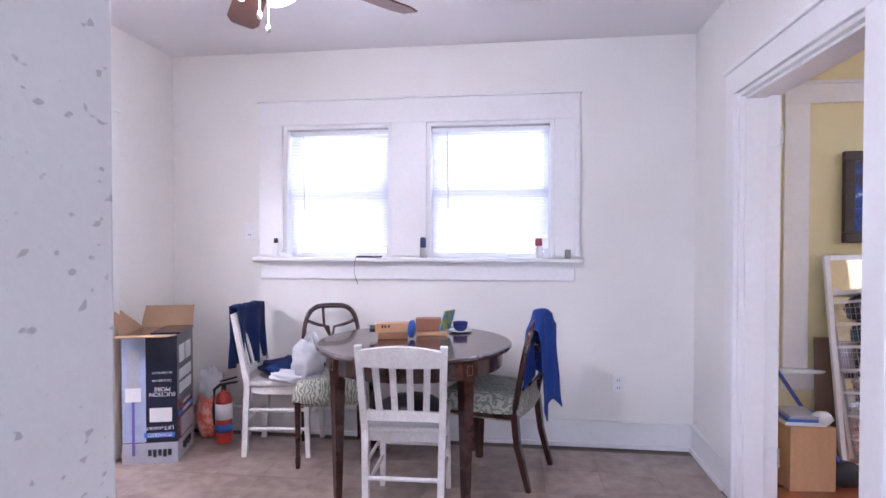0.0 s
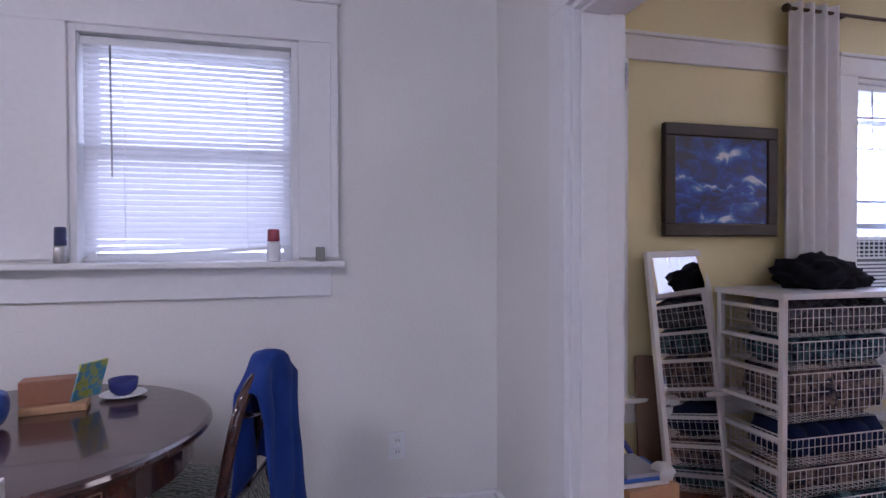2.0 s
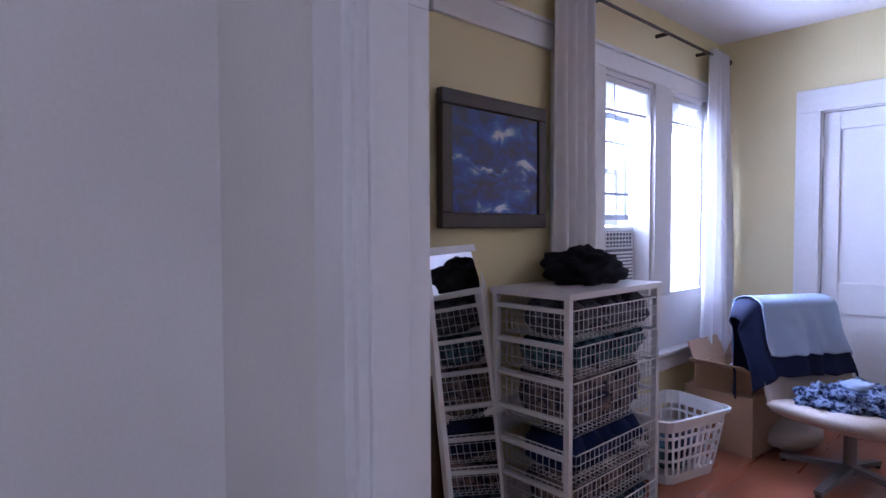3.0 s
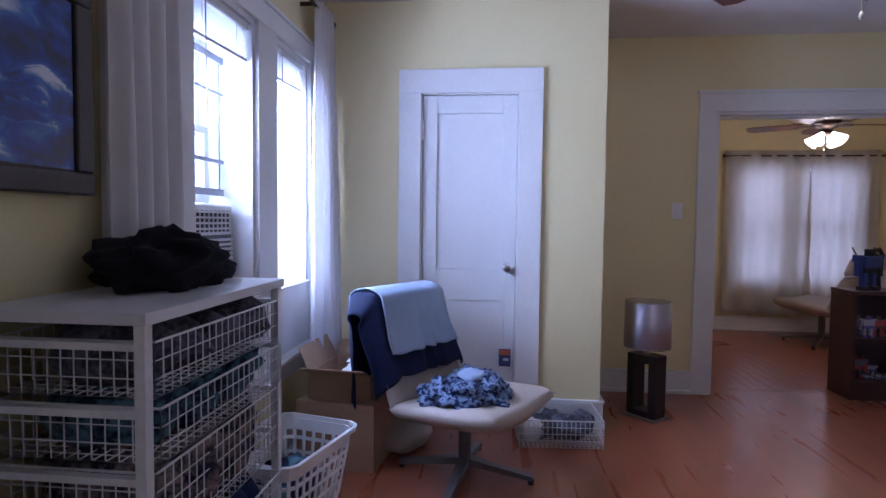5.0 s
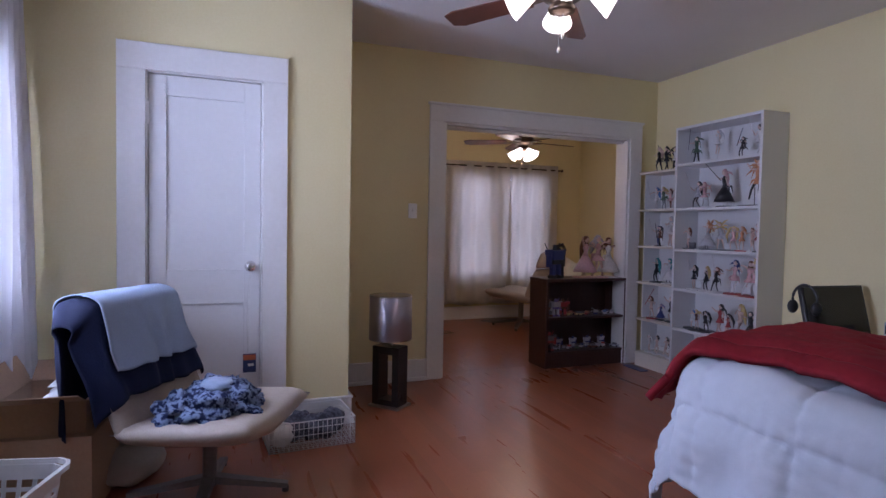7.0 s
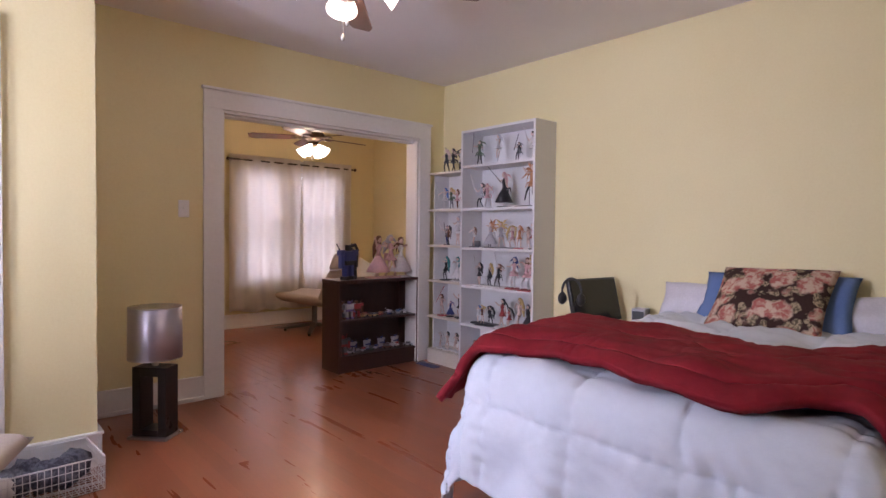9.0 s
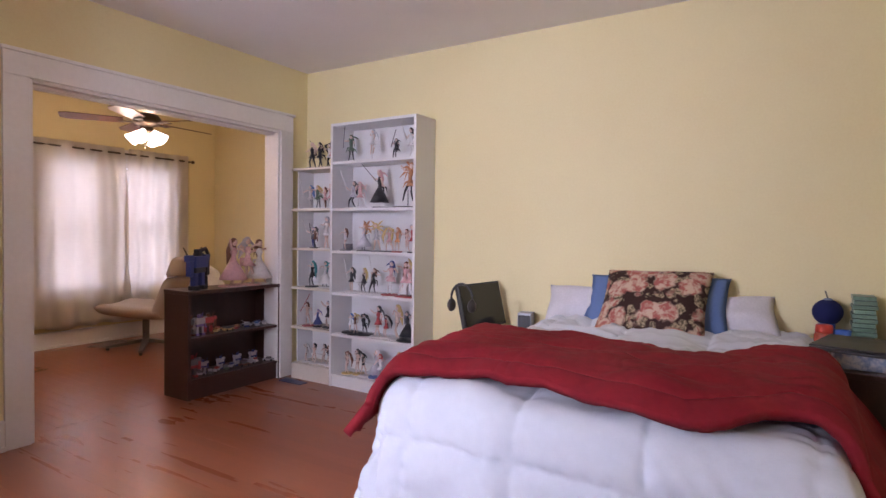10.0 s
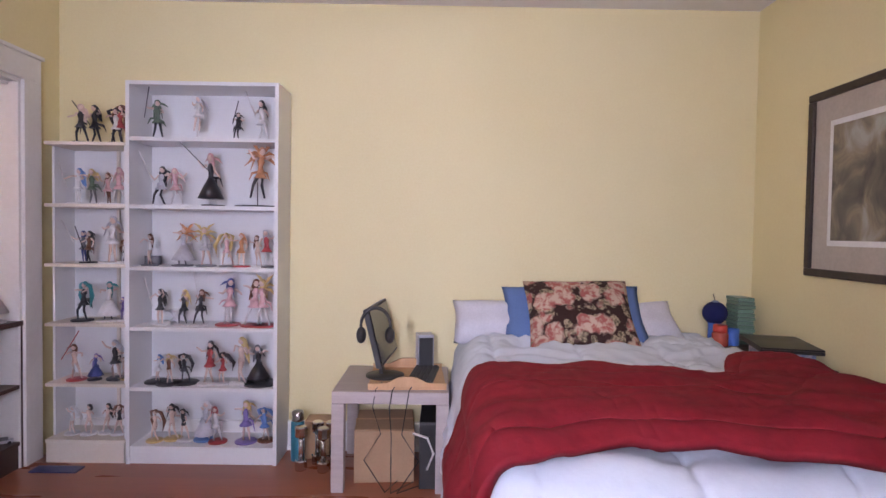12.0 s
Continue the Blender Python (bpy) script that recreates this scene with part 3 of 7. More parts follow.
def cloth(name, nu, nv, where, material, label, category, t=0.006, parent=None):
    ob = part(name, sheet(nu, nv, where), material, parent, smooth=True)
    thick(ob, t, 0.0)
    return tagged(ob, label, category)


# ---- dining room ----
def slat_chair(at, turn):
    """White kitchen chair that faces its own +y."""
    c = thing("dining_chair", at, "white painted wooden slat-back kitchen chair", "chair", "white chairs at the table", turn)
    bm = bmesh.new()
    box(bm, -0.215, -0.19, 0.405, 0.215, 0.22, 0.435, bevel=0.012)
    part("seat", bm, M_WPAINT_WOOD, c)
    bm = bmesh.new()
    for a in ((-0.19, -0.17, 0.36, 0.19, -0.15, 0.405), (-0.19, 0.17, 0.36, 0.19, 0.19, 0.405), (-0.20, -0.15, 0.36, -0.18, 0.17, 0.405), (0.18, -0.15, 0.36, 0.20, 0.17, 0.405)):
        box(bm, *a)
    part("seat_rail", bm, M_WPAINT_WOOD, c)
    for s in (-1, 1):
        bm = bmesh.new()
        bar(bm, (s * 0.195, -0.215, 0), (s * 0.205, -0.19, 0.42), 0.034, 0.034, 0.036, 0.036, up=(0, 1, 0))
        bar(bm, (s * 0.205, -0.19, 0.42), (s * 0.222, -0.275, 0.82), 0.036, 0.036, 0.036, 0.026, up=(0, 1, 0))
        part("back_post", bm, M_WPAINT_WOOD, c)
        bm = bmesh.new()
        bar(bm, (s * 0.20, 0.20, 0), (s * 0.19, 0.185, 0.40), 0.028, 0.028, 0.036, 0.036, up=(0, 1, 0))
        part("leg", bm, M_WPAINT_WOOD, c)
        for z in (0.16, 0.27):
            bm = bmesh.new()
            rod(bm, (s * 0.197, -0.20, z), (s * 0.195, 0.19, z), 0.010)
            part("stretcher", bm, M_WPAINT_WOOD, c)
    for y, z in ((-0.207, 0.20), (0.19, 0.23)):
        bm = bmesh.new()
        rod(bm, (-0.197, y, z), (0.197, y, z), 0.011)
        part("stretcher", bm, M_WPAINT_WOOD, c)
    # crest rail bows up and back
    bm = sheet(12, 2, lambda u, v: (-0.21 + 0.42 * u, -0.262 - 0.02 * math.sin(math.pi * u) - 0.018 * v, 0.725 + v * (0.075 + 0.022 * math.sin(math.pi * u))))
    thick(part("crest_rail", bm, M_WPAINT_WOOD, c), 0.02, 0)
    bm = bmesh.new()
    bar(bm, (-0.205, -0.207, 0.49), (0.205, -0.207, 0.49), 0.02, 0.045)
    part("lower_rail", bm, M_WPAINT_WOOD, c)
    for k in range(4):
        x = -0.128 + 0.0853 * k
        bm = bmesh.new()
        bar(bm, (x * 0.96, -0.207, 0.50), (x * 1.06, -0.268, 0.74), 0.034, 0.011, up=(0, 1, 0))
        part("slat", bm, M_WPAINT_WOOD, c)
    return c


slat_chair((-0.155, 2.80, 0), 2).scale = (0.87, 0.95, 1)
slat_chair((-1.06, 3.44, 0), -84).scale = (0.87, 0.92, 1.04)


def balloon_chair(at, turn):
    """Dark chair with a rounded open back; faces its own +y."""
    c = thing("dining_chair", at, "dark mahogany chair with leaf-print seat and looped back", "chair", "dark chairs at the table", turn)
    bm = bmesh.new()
    for side in (1, -1):
        sheet(18, 18, lambda u, v: ((u - 0.5) * (0.50 - 0.07 * (1 - v)) * (1 - 0.03 * (2 * v - 1) ** 4), (v - 0.5) * 0.46 * (1 - 0.03 * (2 * u - 1) ** 4), 0.395 + (0.092 if side > 0 else -0.060) * max(0, 1 - (2 * u - 1) ** 10) ** 0.5 * max(0, 1 - (2 * v - 1) ** 10) ** 0.5), bm=bm)
    bmesh.ops.remove_doubles(bm, verts=bm.verts, dist=0.001)
    part("seat_cushion", bm, M_LEAF, c, "cream seat cushion with green leaf print", smooth=True)
    bm = bmesh.new()
    for p, q in (((-0.2, -0.2, 0.375), (0.2, -0.2, 0.375)), ((-0.225, 0.2, 0.375), (0.225, 0.2, 0.375)), ((-0.2, -0.2, 0.375), (-0.225, 0.2, 0.375)), ((0.2, -0.2, 0.375), (0.225, 0.2, 0.375))):
        bar(bm, p, q, 0.025, 0.03)
    part("seat_frame", bm, M_MAHOGANY, c)
    pts = []
    for k in range(25):
        a = math.pi * k / 24
        e = math.copysign(abs(math.cos(a)) ** 0.55, math.cos(a))
        z = 0.42 + 0.445 * math.sin(a) ** 0.55 if 0 < k < 24 else 0.40
        pts.append((e * (0.195 + 0.02 * math.sin(a)), -0.20 - 0.085 * (z - 0.40) / 0.46, z))
    part("back_frame", tube(bmesh.new(), pts, 0.0165, 10), M_MAHOGANY, c, smooth=True)
    for a, b, cc in (((-0.17, 0.77), (-0.02, 0.73), (0.0, 0.62)), ((0.17, 0.77), (0.02, 0.73), (0.0, 0.62)), ((0.06, 0.86), (0.05, 0.74), (0.0, 0.66)), ((0, 0.66), (0, 0.58), (0.0, 0.50)), ((-0.19, 0.52), (0, 0.49), (0.19, 0.52))):
        p = [(x, -0.20 - 0.085 * (z - 0.40) / 0.46, z) for x, z in (a, ((a[0] + b[0]) / 2, (a[1] + b[1]) / 2 - 0.005), b, cc)]
        part("splat", tube(bmesh.new(), p, 0.0105, 8), M_MAHOGANY, c, smooth=True)
    for s in (-1, 1):
        bm = bmesh.new()
        for (y0, z0, w0), (y1, z1, w1) in zip([(-0.20, 0.40, 0.036), (-0.22, 0.22, 0.032), (-0.28, 0.0, 0.026)], [(-0.22, 0.22, 0.032), (-0.28, 0.0, 0.026)]):
            bar(bm, (s * 0.195, y0, z0), (s * 0.20, y1, z1), w0, w0, w1, w1, up=(0, 1, 0))
        part("leg", bm, M_MAHOGANY, c)
        bm = bmesh.new()
        bar(bm, (s * 0.205, 0.195, 0.40), (s * 0.205, 0.20, 0.04), 0.042, 0.042, 0.024, 0.024, up=(0, 1, 0))
        bar(bm, (s * 0.205, 0.20, 0.06), (s * 0.205, 0.20, 0.0), 0.034, 0.034, 0.026, 0.026, up=(0, 1, 0))
        part("leg", bm, M_MAHOGANY, c)
    return c


balloon_chair((-0.745, 3.36, 0), -162).scale = (0.88, 0.92, 1)
balloon_chair((0.225, 3.27, 0), 71)

tb = thing("dining_table", (-0.19, 3.12, 0), "round dark mahogany dining table with glossy top", "table")
lathe_top = lathe(bmesh.new(), [(0.50, 0.712), (0.522, 0.717), (0.528, 0.727), (0.524, 0.737), (0.512, 0.742), (0.0, 0.742)], 64)
part("tabletop", lathe_top, M_MAHOGANY, tb, smooth=False)
part("apron", lathe(bmesh.new(), [(0.455, 0.625), (0.475, 0.625), (0.475, 0.712), (0.455, 0.712)], 64), M_MAHOGANY, tb)
M_INLAY = mat("pale wood inlay", (0.22, 0.11, 0.05), rough=0.3)
for k in range(4):
    a = radians(45 + 90 * k - 2)
    x, y = 0.455 * math.cos(a), 0.455 * math.sin(a)
    bm = bmesh.new()
    bar(bm, (x, y, 0.712), (x, y, 0.0), 0.062, 0.062, 0.032, 0.032, up=(math.cos(a), math.sin(a), 0))
    lg = part("leg", bm, M_MAHOGANY, tb)
    bm = bmesh.new()
    d = Vector((math.cos(a), math.sin(a), 0))
    s = Vector((-math.sin(a), math.cos(a), 0))
    c0 = d * 0.4885
    for p, q in (((-0.016, 0.645), (0.016, 0.645)), ((-0.016, 0.69), (0.016, 0.69)), ((-0.016, 0.645), (-0.016, 0.69)), ((0.016, 0.645), (0.016, 0.69))):
        bar(bm, c0 + s * p[0] + Vector((0, 0, p[1])), c0 + s * q[0] + Vector((0, 0, q[1])), 0.003, 0.003)
    part("inlay", bm, M_INLAY, lg)

# things on the table
TZ = 0.742
tv = thing("wooden_toy_vehicle", (-0.33, 3.17, TZ), "natural wood toy with blue wheel lying on the table", "toy", "wooden toys", 14)
part("body", boxed(-0.09, -0.035, 0.035, 0.10, 0.045, 0.085, bevel=0.004), M_LIGHTWOOD, tv)
part("base", boxed(-0.075, -0.045, 0, 0.09, 0.05, 0.033, bevel=0.004), mat("darker wood", (0.36, 0.17, 0.08), rough=0.45), tv)
bm = bmesh.new()
lathe(bm, [(0.0, 0), (0.048, 0.0), (0.05, 0.012), (0.03, 0.022), (0.0, 0.024)], 24)
bmesh.ops.rotate(bm, verts=bm.verts, matrix=Euler((0, radians(90), radians(-25))).to_matrix())
bmesh.ops.translate(bm, verts=bm.verts, vec=(0.105, -0.04, 0.055))
part("wheel", bm, mat("blue plastic", (0.04, 0.12, 0.45), rough=0.35, bump=0.02), tv, "blue plastic wheel", smooth=True)
part("axle_cap", rod(bmesh.new(), (-0.12, 0, 0.055), (-0.09, 0, 0.055), 0.020, n=16), M_BLACK, tv)
for k, x in enumerate((-0.055, -0.04, -0.02)):
    part("print", boxed(x, -0.0365, 0.062, x + 0.010, -0.035, 0.076), M_BLACK, tv)
tp = thing("picture_stand", (-0.13, 3.31, TZ), "small wooden block stand with a colourful card", "stand", "", 10)
part("base", boxed(-0.08, -0.045, 0, 0.09, 0.045, 0.022, bevel=0.003), M_LIGHTWOOD, tp)
part("block", boxed(-0.085, -0.02, 0.022, 0.06, 0.05, 0.095, bevel=0.004), mat("reddish block wood", (0.34, 0.15, 0.08), rough=0.5), tp)
bm = boxed(-0.003, -0.05, -0.06, 0.003, 0.05, 0.06, bevel=0.001)
bmesh.ops.rotate(bm, verts=bm.verts, matrix=Euler((0, radians(18), radians(-40))).to_matrix())
bmesh.ops.translate(bm, verts=bm.verts, vec=(0.095, -0.01, 0.085))
part("card", bm, mat("printed card", (0.08, 0.34, 0.55), (0.45, 0.50, 0.10), rough=0.3, scale=30, amount=1.5), tp, "green and blue printed card")
cu = thing("cup_and_saucer", (0.03, 3.42, TZ), "navy and white porcelain cup on its saucer", "cup")
part("saucer", lathe(bmesh.new(), [(0.03, 0), (0.045, 0.004), (0.07, 0.012), (0.066, 0.015), (0.03, 0.008), (0, 0.008)], 32), M_WPLASTIC, cu, smooth=True)
part("cup", lathe(bmesh.new(), [(0.026, 0.009), (0.040, 0.025), (0.045, 0.06), (0.042, 0.06), (0.036, 0.027), (0, 0.014)], 32), mat("navy glaze", (0.03, 0.04, 0.22), rough=0.15, bump=0), cu, smooth=True)

# towel over the chair by the wall, cloths on the white chair
def towel(u, v):
    s = (u - 0.42) * 0.86
    side = 1 if s > 0 else -1
    drop = max(0.0, abs(s) - 0.03)
    w = (v - 0.5) * (0.33 - 0.16 * min(drop, 0.3)) + 0.03 * drop
    fold = (0.016 * math.sin(v * 12 + s * 4) + 0.014 * wob(u * 4, v * 5)) * min(1, drop * 8 + 0.3)
    p = Vector((w + 0.02 * wob(u * 3, 2), -0.287 - side * (min(abs(s), 0.03) + 0.05 * drop) - fold, 0.915 - drop - 0.09 * abs(2 * v - 1) ** 1.6 + 0.012 * wob(u * 5, v * 6)))
    return pose(0.225, 3.27, 0, 0, 0, 71) @ p


cloth("towel", 34, 22, towel, M_TOWEL, "royal blue terry towel draped over the chair back", "towel", 0.008)


def shirt_back(u, v):
    s = (u - 0.5) * 0.8
    side = 1 if s > 0 else -1
    drop = max(0.0, abs(s) - 0.025)
    w = (v - 0.5) * (0.36 - 0.08 * drop)
    return (-1.305 + side * (min(abs(s), 0.025) + 0.05 * drop) + 0.02 * math.sin(v * 11 + u * 2) * min(1, drop * 5), 3.43 + w, 0.89 - drop + 0.02 * wob(u * 5, v * 5))


cloth("folded_cloth", 30, 22, shirt_back, M_NAVY, "navy cloth hung over the white chair back", "cloth", 0.008)
bm = lump(bmesh.new(), (-1.03, 3.44, 0.495), 0.17, 0.15, 0.055, 3.1, 0.35, 26, floor=0.455)
tagged(part("crumpled_cloth", bm, M_NAVY, smooth=True), "crumpled navy cloth lying on the white chair seat", "cloth")
bm = lump(bmesh.new(), (-0.86, 3.30, 0.58), 0.085, 0.10, 0.11, 7.3, 0.45, 24, 3.0)
lump(bm, (-0.93, 3.30, 0.48), 0.15, 0.09, 0.035, 9.3, 0.45, 24, 3.0, floor=0.437)
tube(bm, [(-0.90, 3.31, 0.64), (-0.87, 3.31, 0.72), (-0.83, 3.31, 0.735), (-0.80, 3.31, 0.64)], [0.02, 0.012, 0.012, 0.03], 8)
tagged(part("plastic_bag", bm, M_BAGPLASTIC, smooth=True), "crumpled white plastic bag on the white chair", "plastic bag")
bm = lump(bmesh.new(), (-0.155, 2.83, 0.465), 0.16, 0.16, 0.06, 1.3, 0.12, 22, floor=0.436)
tagged(part("seat_pad", bm, M_BLACK, smooth=True), "black pad lying on the white chair seat", "seat pad")

# vacuum cleaner carton
cb = thing("carton", (-1.775, 3.235, 0), "large open dark printed appliance carton standing on the floor", "cardboard box", "", 17)
W, D, HB = 0.30, 0.33, 0.74
for nm, c, m in (("front_panel", (-W / 2, -D / 2, 0.12, W / 2, -D / 2 + 0.006, HB), M_BOXDARK), ("side_panel", (W / 2 - 0.006, -D / 2 + 0.006, 0.12, W / 2, D / 2 - 0.006, HB), M_BOXDARK), ("back_panel", (-W / 2, D / 2 - 0.006, 0.0, W / 2, D / 2, HB), M_CARD), ("side_panel", (-W / 2, -D / 2 + 0.006, 0.0, -W / 2 + 0.006, D / 2 - 0.006, HB), M_CARD),
                 ("lower_band", (-W / 2, -D / 2, 0, W / 2, -D / 2 + 0.006, 0.12), M_BOXGREY), ("lower_band", (W / 2 - 0.006, -D / 2 + 0.006, 0, W / 2, D / 2 - 0.006, 0.12), M_BOXGREY), ("bottom", (-W / 2 + 0.006, -D / 2 + 0.006, 0.0, W / 2 - 0.006, D / 2 - 0.006, 0.006), M_CARD),
                 ("glare_panel", (-W / 2 + 0.004, -D / 2 - 0.002, 0.125, -0.02, -D / 2, 0.735), M_BOXGLARE)):
    part(nm, boxed(*c), m, cb)
for p, q, r, s in (((-W / 2, D / 2, HB), (W / 2, D / 2, HB), (W / 2, D / 2 + 0.05, HB + 0.13), (-W / 2, D / 2 + 0.05, HB + 0.13)), ((-W / 2, -D / 2, HB), (-W / 2, D / 2, HB), (-W / 2 - 0.06, D / 2, HB + 0.13), (-W / 2 - 0.06, -D / 2, HB + 0.13)), ((-W / 2, -D / 2, HB), (W / 2, -D / 2, HB), (W / 2 - 0.02, -D / 2 - 0.13, HB + 0.01), (-W / 2 - 0.02, -D / 2 - 0.13, HB + 0.01))):
    P = [Vector(v) for v in (p, q, r, s)]
    bm = sheet(1, 1, lambda u, v: (P[0] * (1 - u) + P[1] * u) * (1 - v) + (P[3] * (1 - u) + P[2] * u) * v)
    thick(part("flap", bm, M_CARD, cb, "raw brown cardboard flap"), 0.005, 0)
bm = bmesh.new()
box(bm, -W / 2 + 0.02, -D / 2 + 0.02, HB - 0.14, W / 2 - 0.02, D / 2 - 0.03, HB - 0.05)
part("packing_insert", bm, M_CARD, cb)
part("dark_flap", boxed(0.0, -D / 2 + 0.02, HB + 0.0, W / 2 + 0.012, D / 2 - 0.02, HB + 0.012), M_BOXDARK, cb)
# pictures and bands on the two printed faces
f = -D / 2 - 0.004
for c, m, nm in (((-0.13, f, 0.36, -0.045, f + 0.003, 0.44), M_LABELW, "printed_picture"), ((-0.12, f, 0.44, -0.055, f + 0.003, 0.66), M_BOXGREY, "printed_picture"), ((-0.095, f, 0.05, -0.08, f + 0.003, 0.36), mat("violet print", (0.16, 0.10, 0.42), rough=0.4), "printed_picture"), ((0.0, f, 0.24, 0.12, f + 0.003, 0.32), M_LABELW, "printed_picture"), ((-0.03, f, 0.150, 0.135, f + 0.003, 0.178), M_BLUE_L, "blue_band")):
    part(nm, boxed(*c), m, cb)
f = W / 2 + 0.001
for c, m, nm in (((f, -0.13, 0.57, f + 0.003, -0.03, 0.67), M_LABELW, "printed_picture"), ((f, 0.0, 0.57, f + 0.003, 0.10, 0.67), M_LABELW, "printed_picture"), ((f, -0.13, 0.47, f + 0.003, 0.11, 0.53), M_LABELW, "printed_picture"), ((f, -0.13, 0.39, f + 0.003, 0.11, 0.45), M_LABELW, "printed_picture"), ((f, -0.16, 0.265, f + 0.003, 0.15, 0.29), M_BLUE_L, "blue_band"), ((f, -0.10, 0.13, f + 0.003, 0.14, 0.24), M_BOXGREY, "printed_picture")):
    part(nm, boxed(*c), m, cb)
M_INK = mat("white ink", (0.75, 0.75, 0.78), rough=0.5, bump=0)
M_INKD = mat("dark ink", (0.02, 0.02, 0.03), rough=0.5, bump=0)


def lettering(text, size, m, ink, parent):
    cu = bpy.data.curves.new("lettering", "FONT")
    cu.body, cu.size, cu.align_x, cu.extrude = text, size, "CENTER", 0.0006
    tmp = new("lettering", cu)
    me = bpy.data.meshes.new_from_object(tmp.evaluated_get(bpy.context.evaluated_depsgraph_get()))
    bpy.data.objects.remove(tmp)
    me.materials.clear()
    me.materials.append(ink)
    ob = new("lettering", me)
    ob.parent, ob.matrix_local = parent, m
    return ob


def upside(x, y, z, side):
    """Lettering turned upside down on the front or the side face."""
    return pose(x, y, z, 90, 180, 0) if not side else pose(x, y, z, 0, 0, 90) @ pose(0, 0, 0, 90, 180, 0)


for txt, sz, x, z in (("MORE", 0.033, 0.07, 0.44), ("SUCTION", 0.033, 0.07, 0.41), ("CLEANER AIR", 0.018, 0.07, 0.485), ("2X CAPACITY", 0.018, 0.07, 0.53), ("POWERED", 0.028, 0.055, 0.175), ("LIFT-AWAY", 0.030, 0.055, 0.215)):
    lettering(txt, sz, upside(x, -D / 2 - 0.005, z, False), M_INK, cb)
for txt, sz, y, z in (("POWERED", 0.030, 0.0, 0.29), ("LIFT-AWAY", 0.030, 0.0, 0.335)):
    lettering(txt, sz, upside(W / 2 + 0.005, y, z, True), M_INK, cb)
for x in range(5):
    part("mark", boxed(-0.01 + x * 0.027, -D / 2 - 0.004, 0.045 - 0.008 * (x % 2), 0.008 + x * 0.027, -D / 2, 0.08), M_INKD, cb)
    part("mark", boxed(W / 2, -0.06 + x * 0.034, 0.045 - 0.008 * (x % 2), W / 2 + 0.004, -0.038 + x * 0.034, 0.085), M_INKD, cb)

# bag, extinguisher and can beside the carton
rb = thing("shopping_bag", (-1.63, 3.56, 0), "red and white plastic shopping bag, half full", "bag")
bm = lump(bmesh.new(), (0, 0, 0.15), 0.085, 0.085, 0.17, 4.4, 0.2, 22, floor=0.0)
part("sack", bm, mat("red printed plastic", (0.62, 0.10, 0.06), (0.70, 0.34, 0.28), rough=0.35, scale=14, amount=1.4), rb, smooth=True)
bm = lump(bmesh.new(), (0, 0, 0.34), 0.07, 0.06, 0.10, 8.8, 0.5, 22)
part("bag_top", bm, M_BAGPLASTIC, rb, "white crumpled bag top", smooth=True)
fe = thing("fire_extinguisher", (-1.49, 3.47, 0), "red fire extinguisher with white and blue label", "fire extinguisher")
part("cylinder", lathe(bmesh.new(), [(0.048, 0), (0.052, 0.01), (0.052, 0.27), (0.04, 0.305), (0.018, 0.32), (0.018, 0.335)], 28), M_RED_PL, fe, smooth=True)
part("label_band", lathe(bmesh.new(), [(0.0525, 0.15), (0.0528, 0.15), (0.0528, 0.25), (0.0525, 0.25)], 28), M_LABELW, fe, smooth=True)
part("label_band", lathe(bmesh.new(), [(0.0525, 0.07), (0.0528, 0.07), (0.0528, 0.12), (0.0525, 0.12)], 28), M_BLUE_L, fe, smooth=True)
bm = bmesh.new()
rod(bm, (0, 0, 0.335), (0, 0, 0.37), 0.014)
bar(bm, (-0.02, 0, 0.365), (0.09, 0, 0.385), 0.022, 0.012)
bar(bm, (-0.02, 0, 0.385), (0.085, 0, 0.415), 0.022, 0.010)
part("valve", bm, M_BLACK, fe)
part("hose", tube(bmesh.new(), [(-0.02, 0, 0.365), (-0.065, 0.0, 0.33), (-0.07, 0.0, 0.2), (-0.06, 0, 0.10)], 0.010), M_BLACK, fe, smooth=True)
sc = thing("spray_can", (-1.405, 3.60, 0), "white spray can standing on the floor", "spray can")
part("can", lathe(bmesh.new(), [(0.030, 0), (0.032, 0.004), (0.032, 0.17), (0.024, 0.185)], 24), M_WPLASTIC, sc, smooth=True)
part("cap", lathe(bmesh.new(), [(0.024, 0.185), (0.026, 0.187), (0.026, 0.225), (0.022, 0.23)], 24), M_WPLASTIC, sc, smooth=True)


def plate(name, at, face, label, sockets=2):
    """Outlet or switch plate on a wall; face gives the wall's outward direction."""
    r = thing(name, at, label, name.replace("_", " "))
    r.rotation_euler = Vector(face).to_track_quat("-Y", "Z").to_euler()
    part("cover", boxed(-0.035, -0.006, -0.057, 0.035, 0, 0.057, bevel=0.003), M_WPLASTIC, r)
    if sockets:
        for z in (-0.024, 0.024)[:sockets]:
            s = part("socket", boxed(-0.016, -0.009, z - 0.014, 0.016, -0.006, z + 0.014, bevel=0.002), M_TRIM, r)
            for x in (-0.006, 0.006):
                part("slot", boxed(x - 0.0014, -0.0098, z - 0.006, x + 0.0014, -0.0085, z + 0.005), M_BLACK, s)
    else:
        part("toggle", boxed(-0.005, -0.018, -0.004, 0.005, -0.006, 0.012, bevel=0.001), M_WPLASTIC, r)
    return r


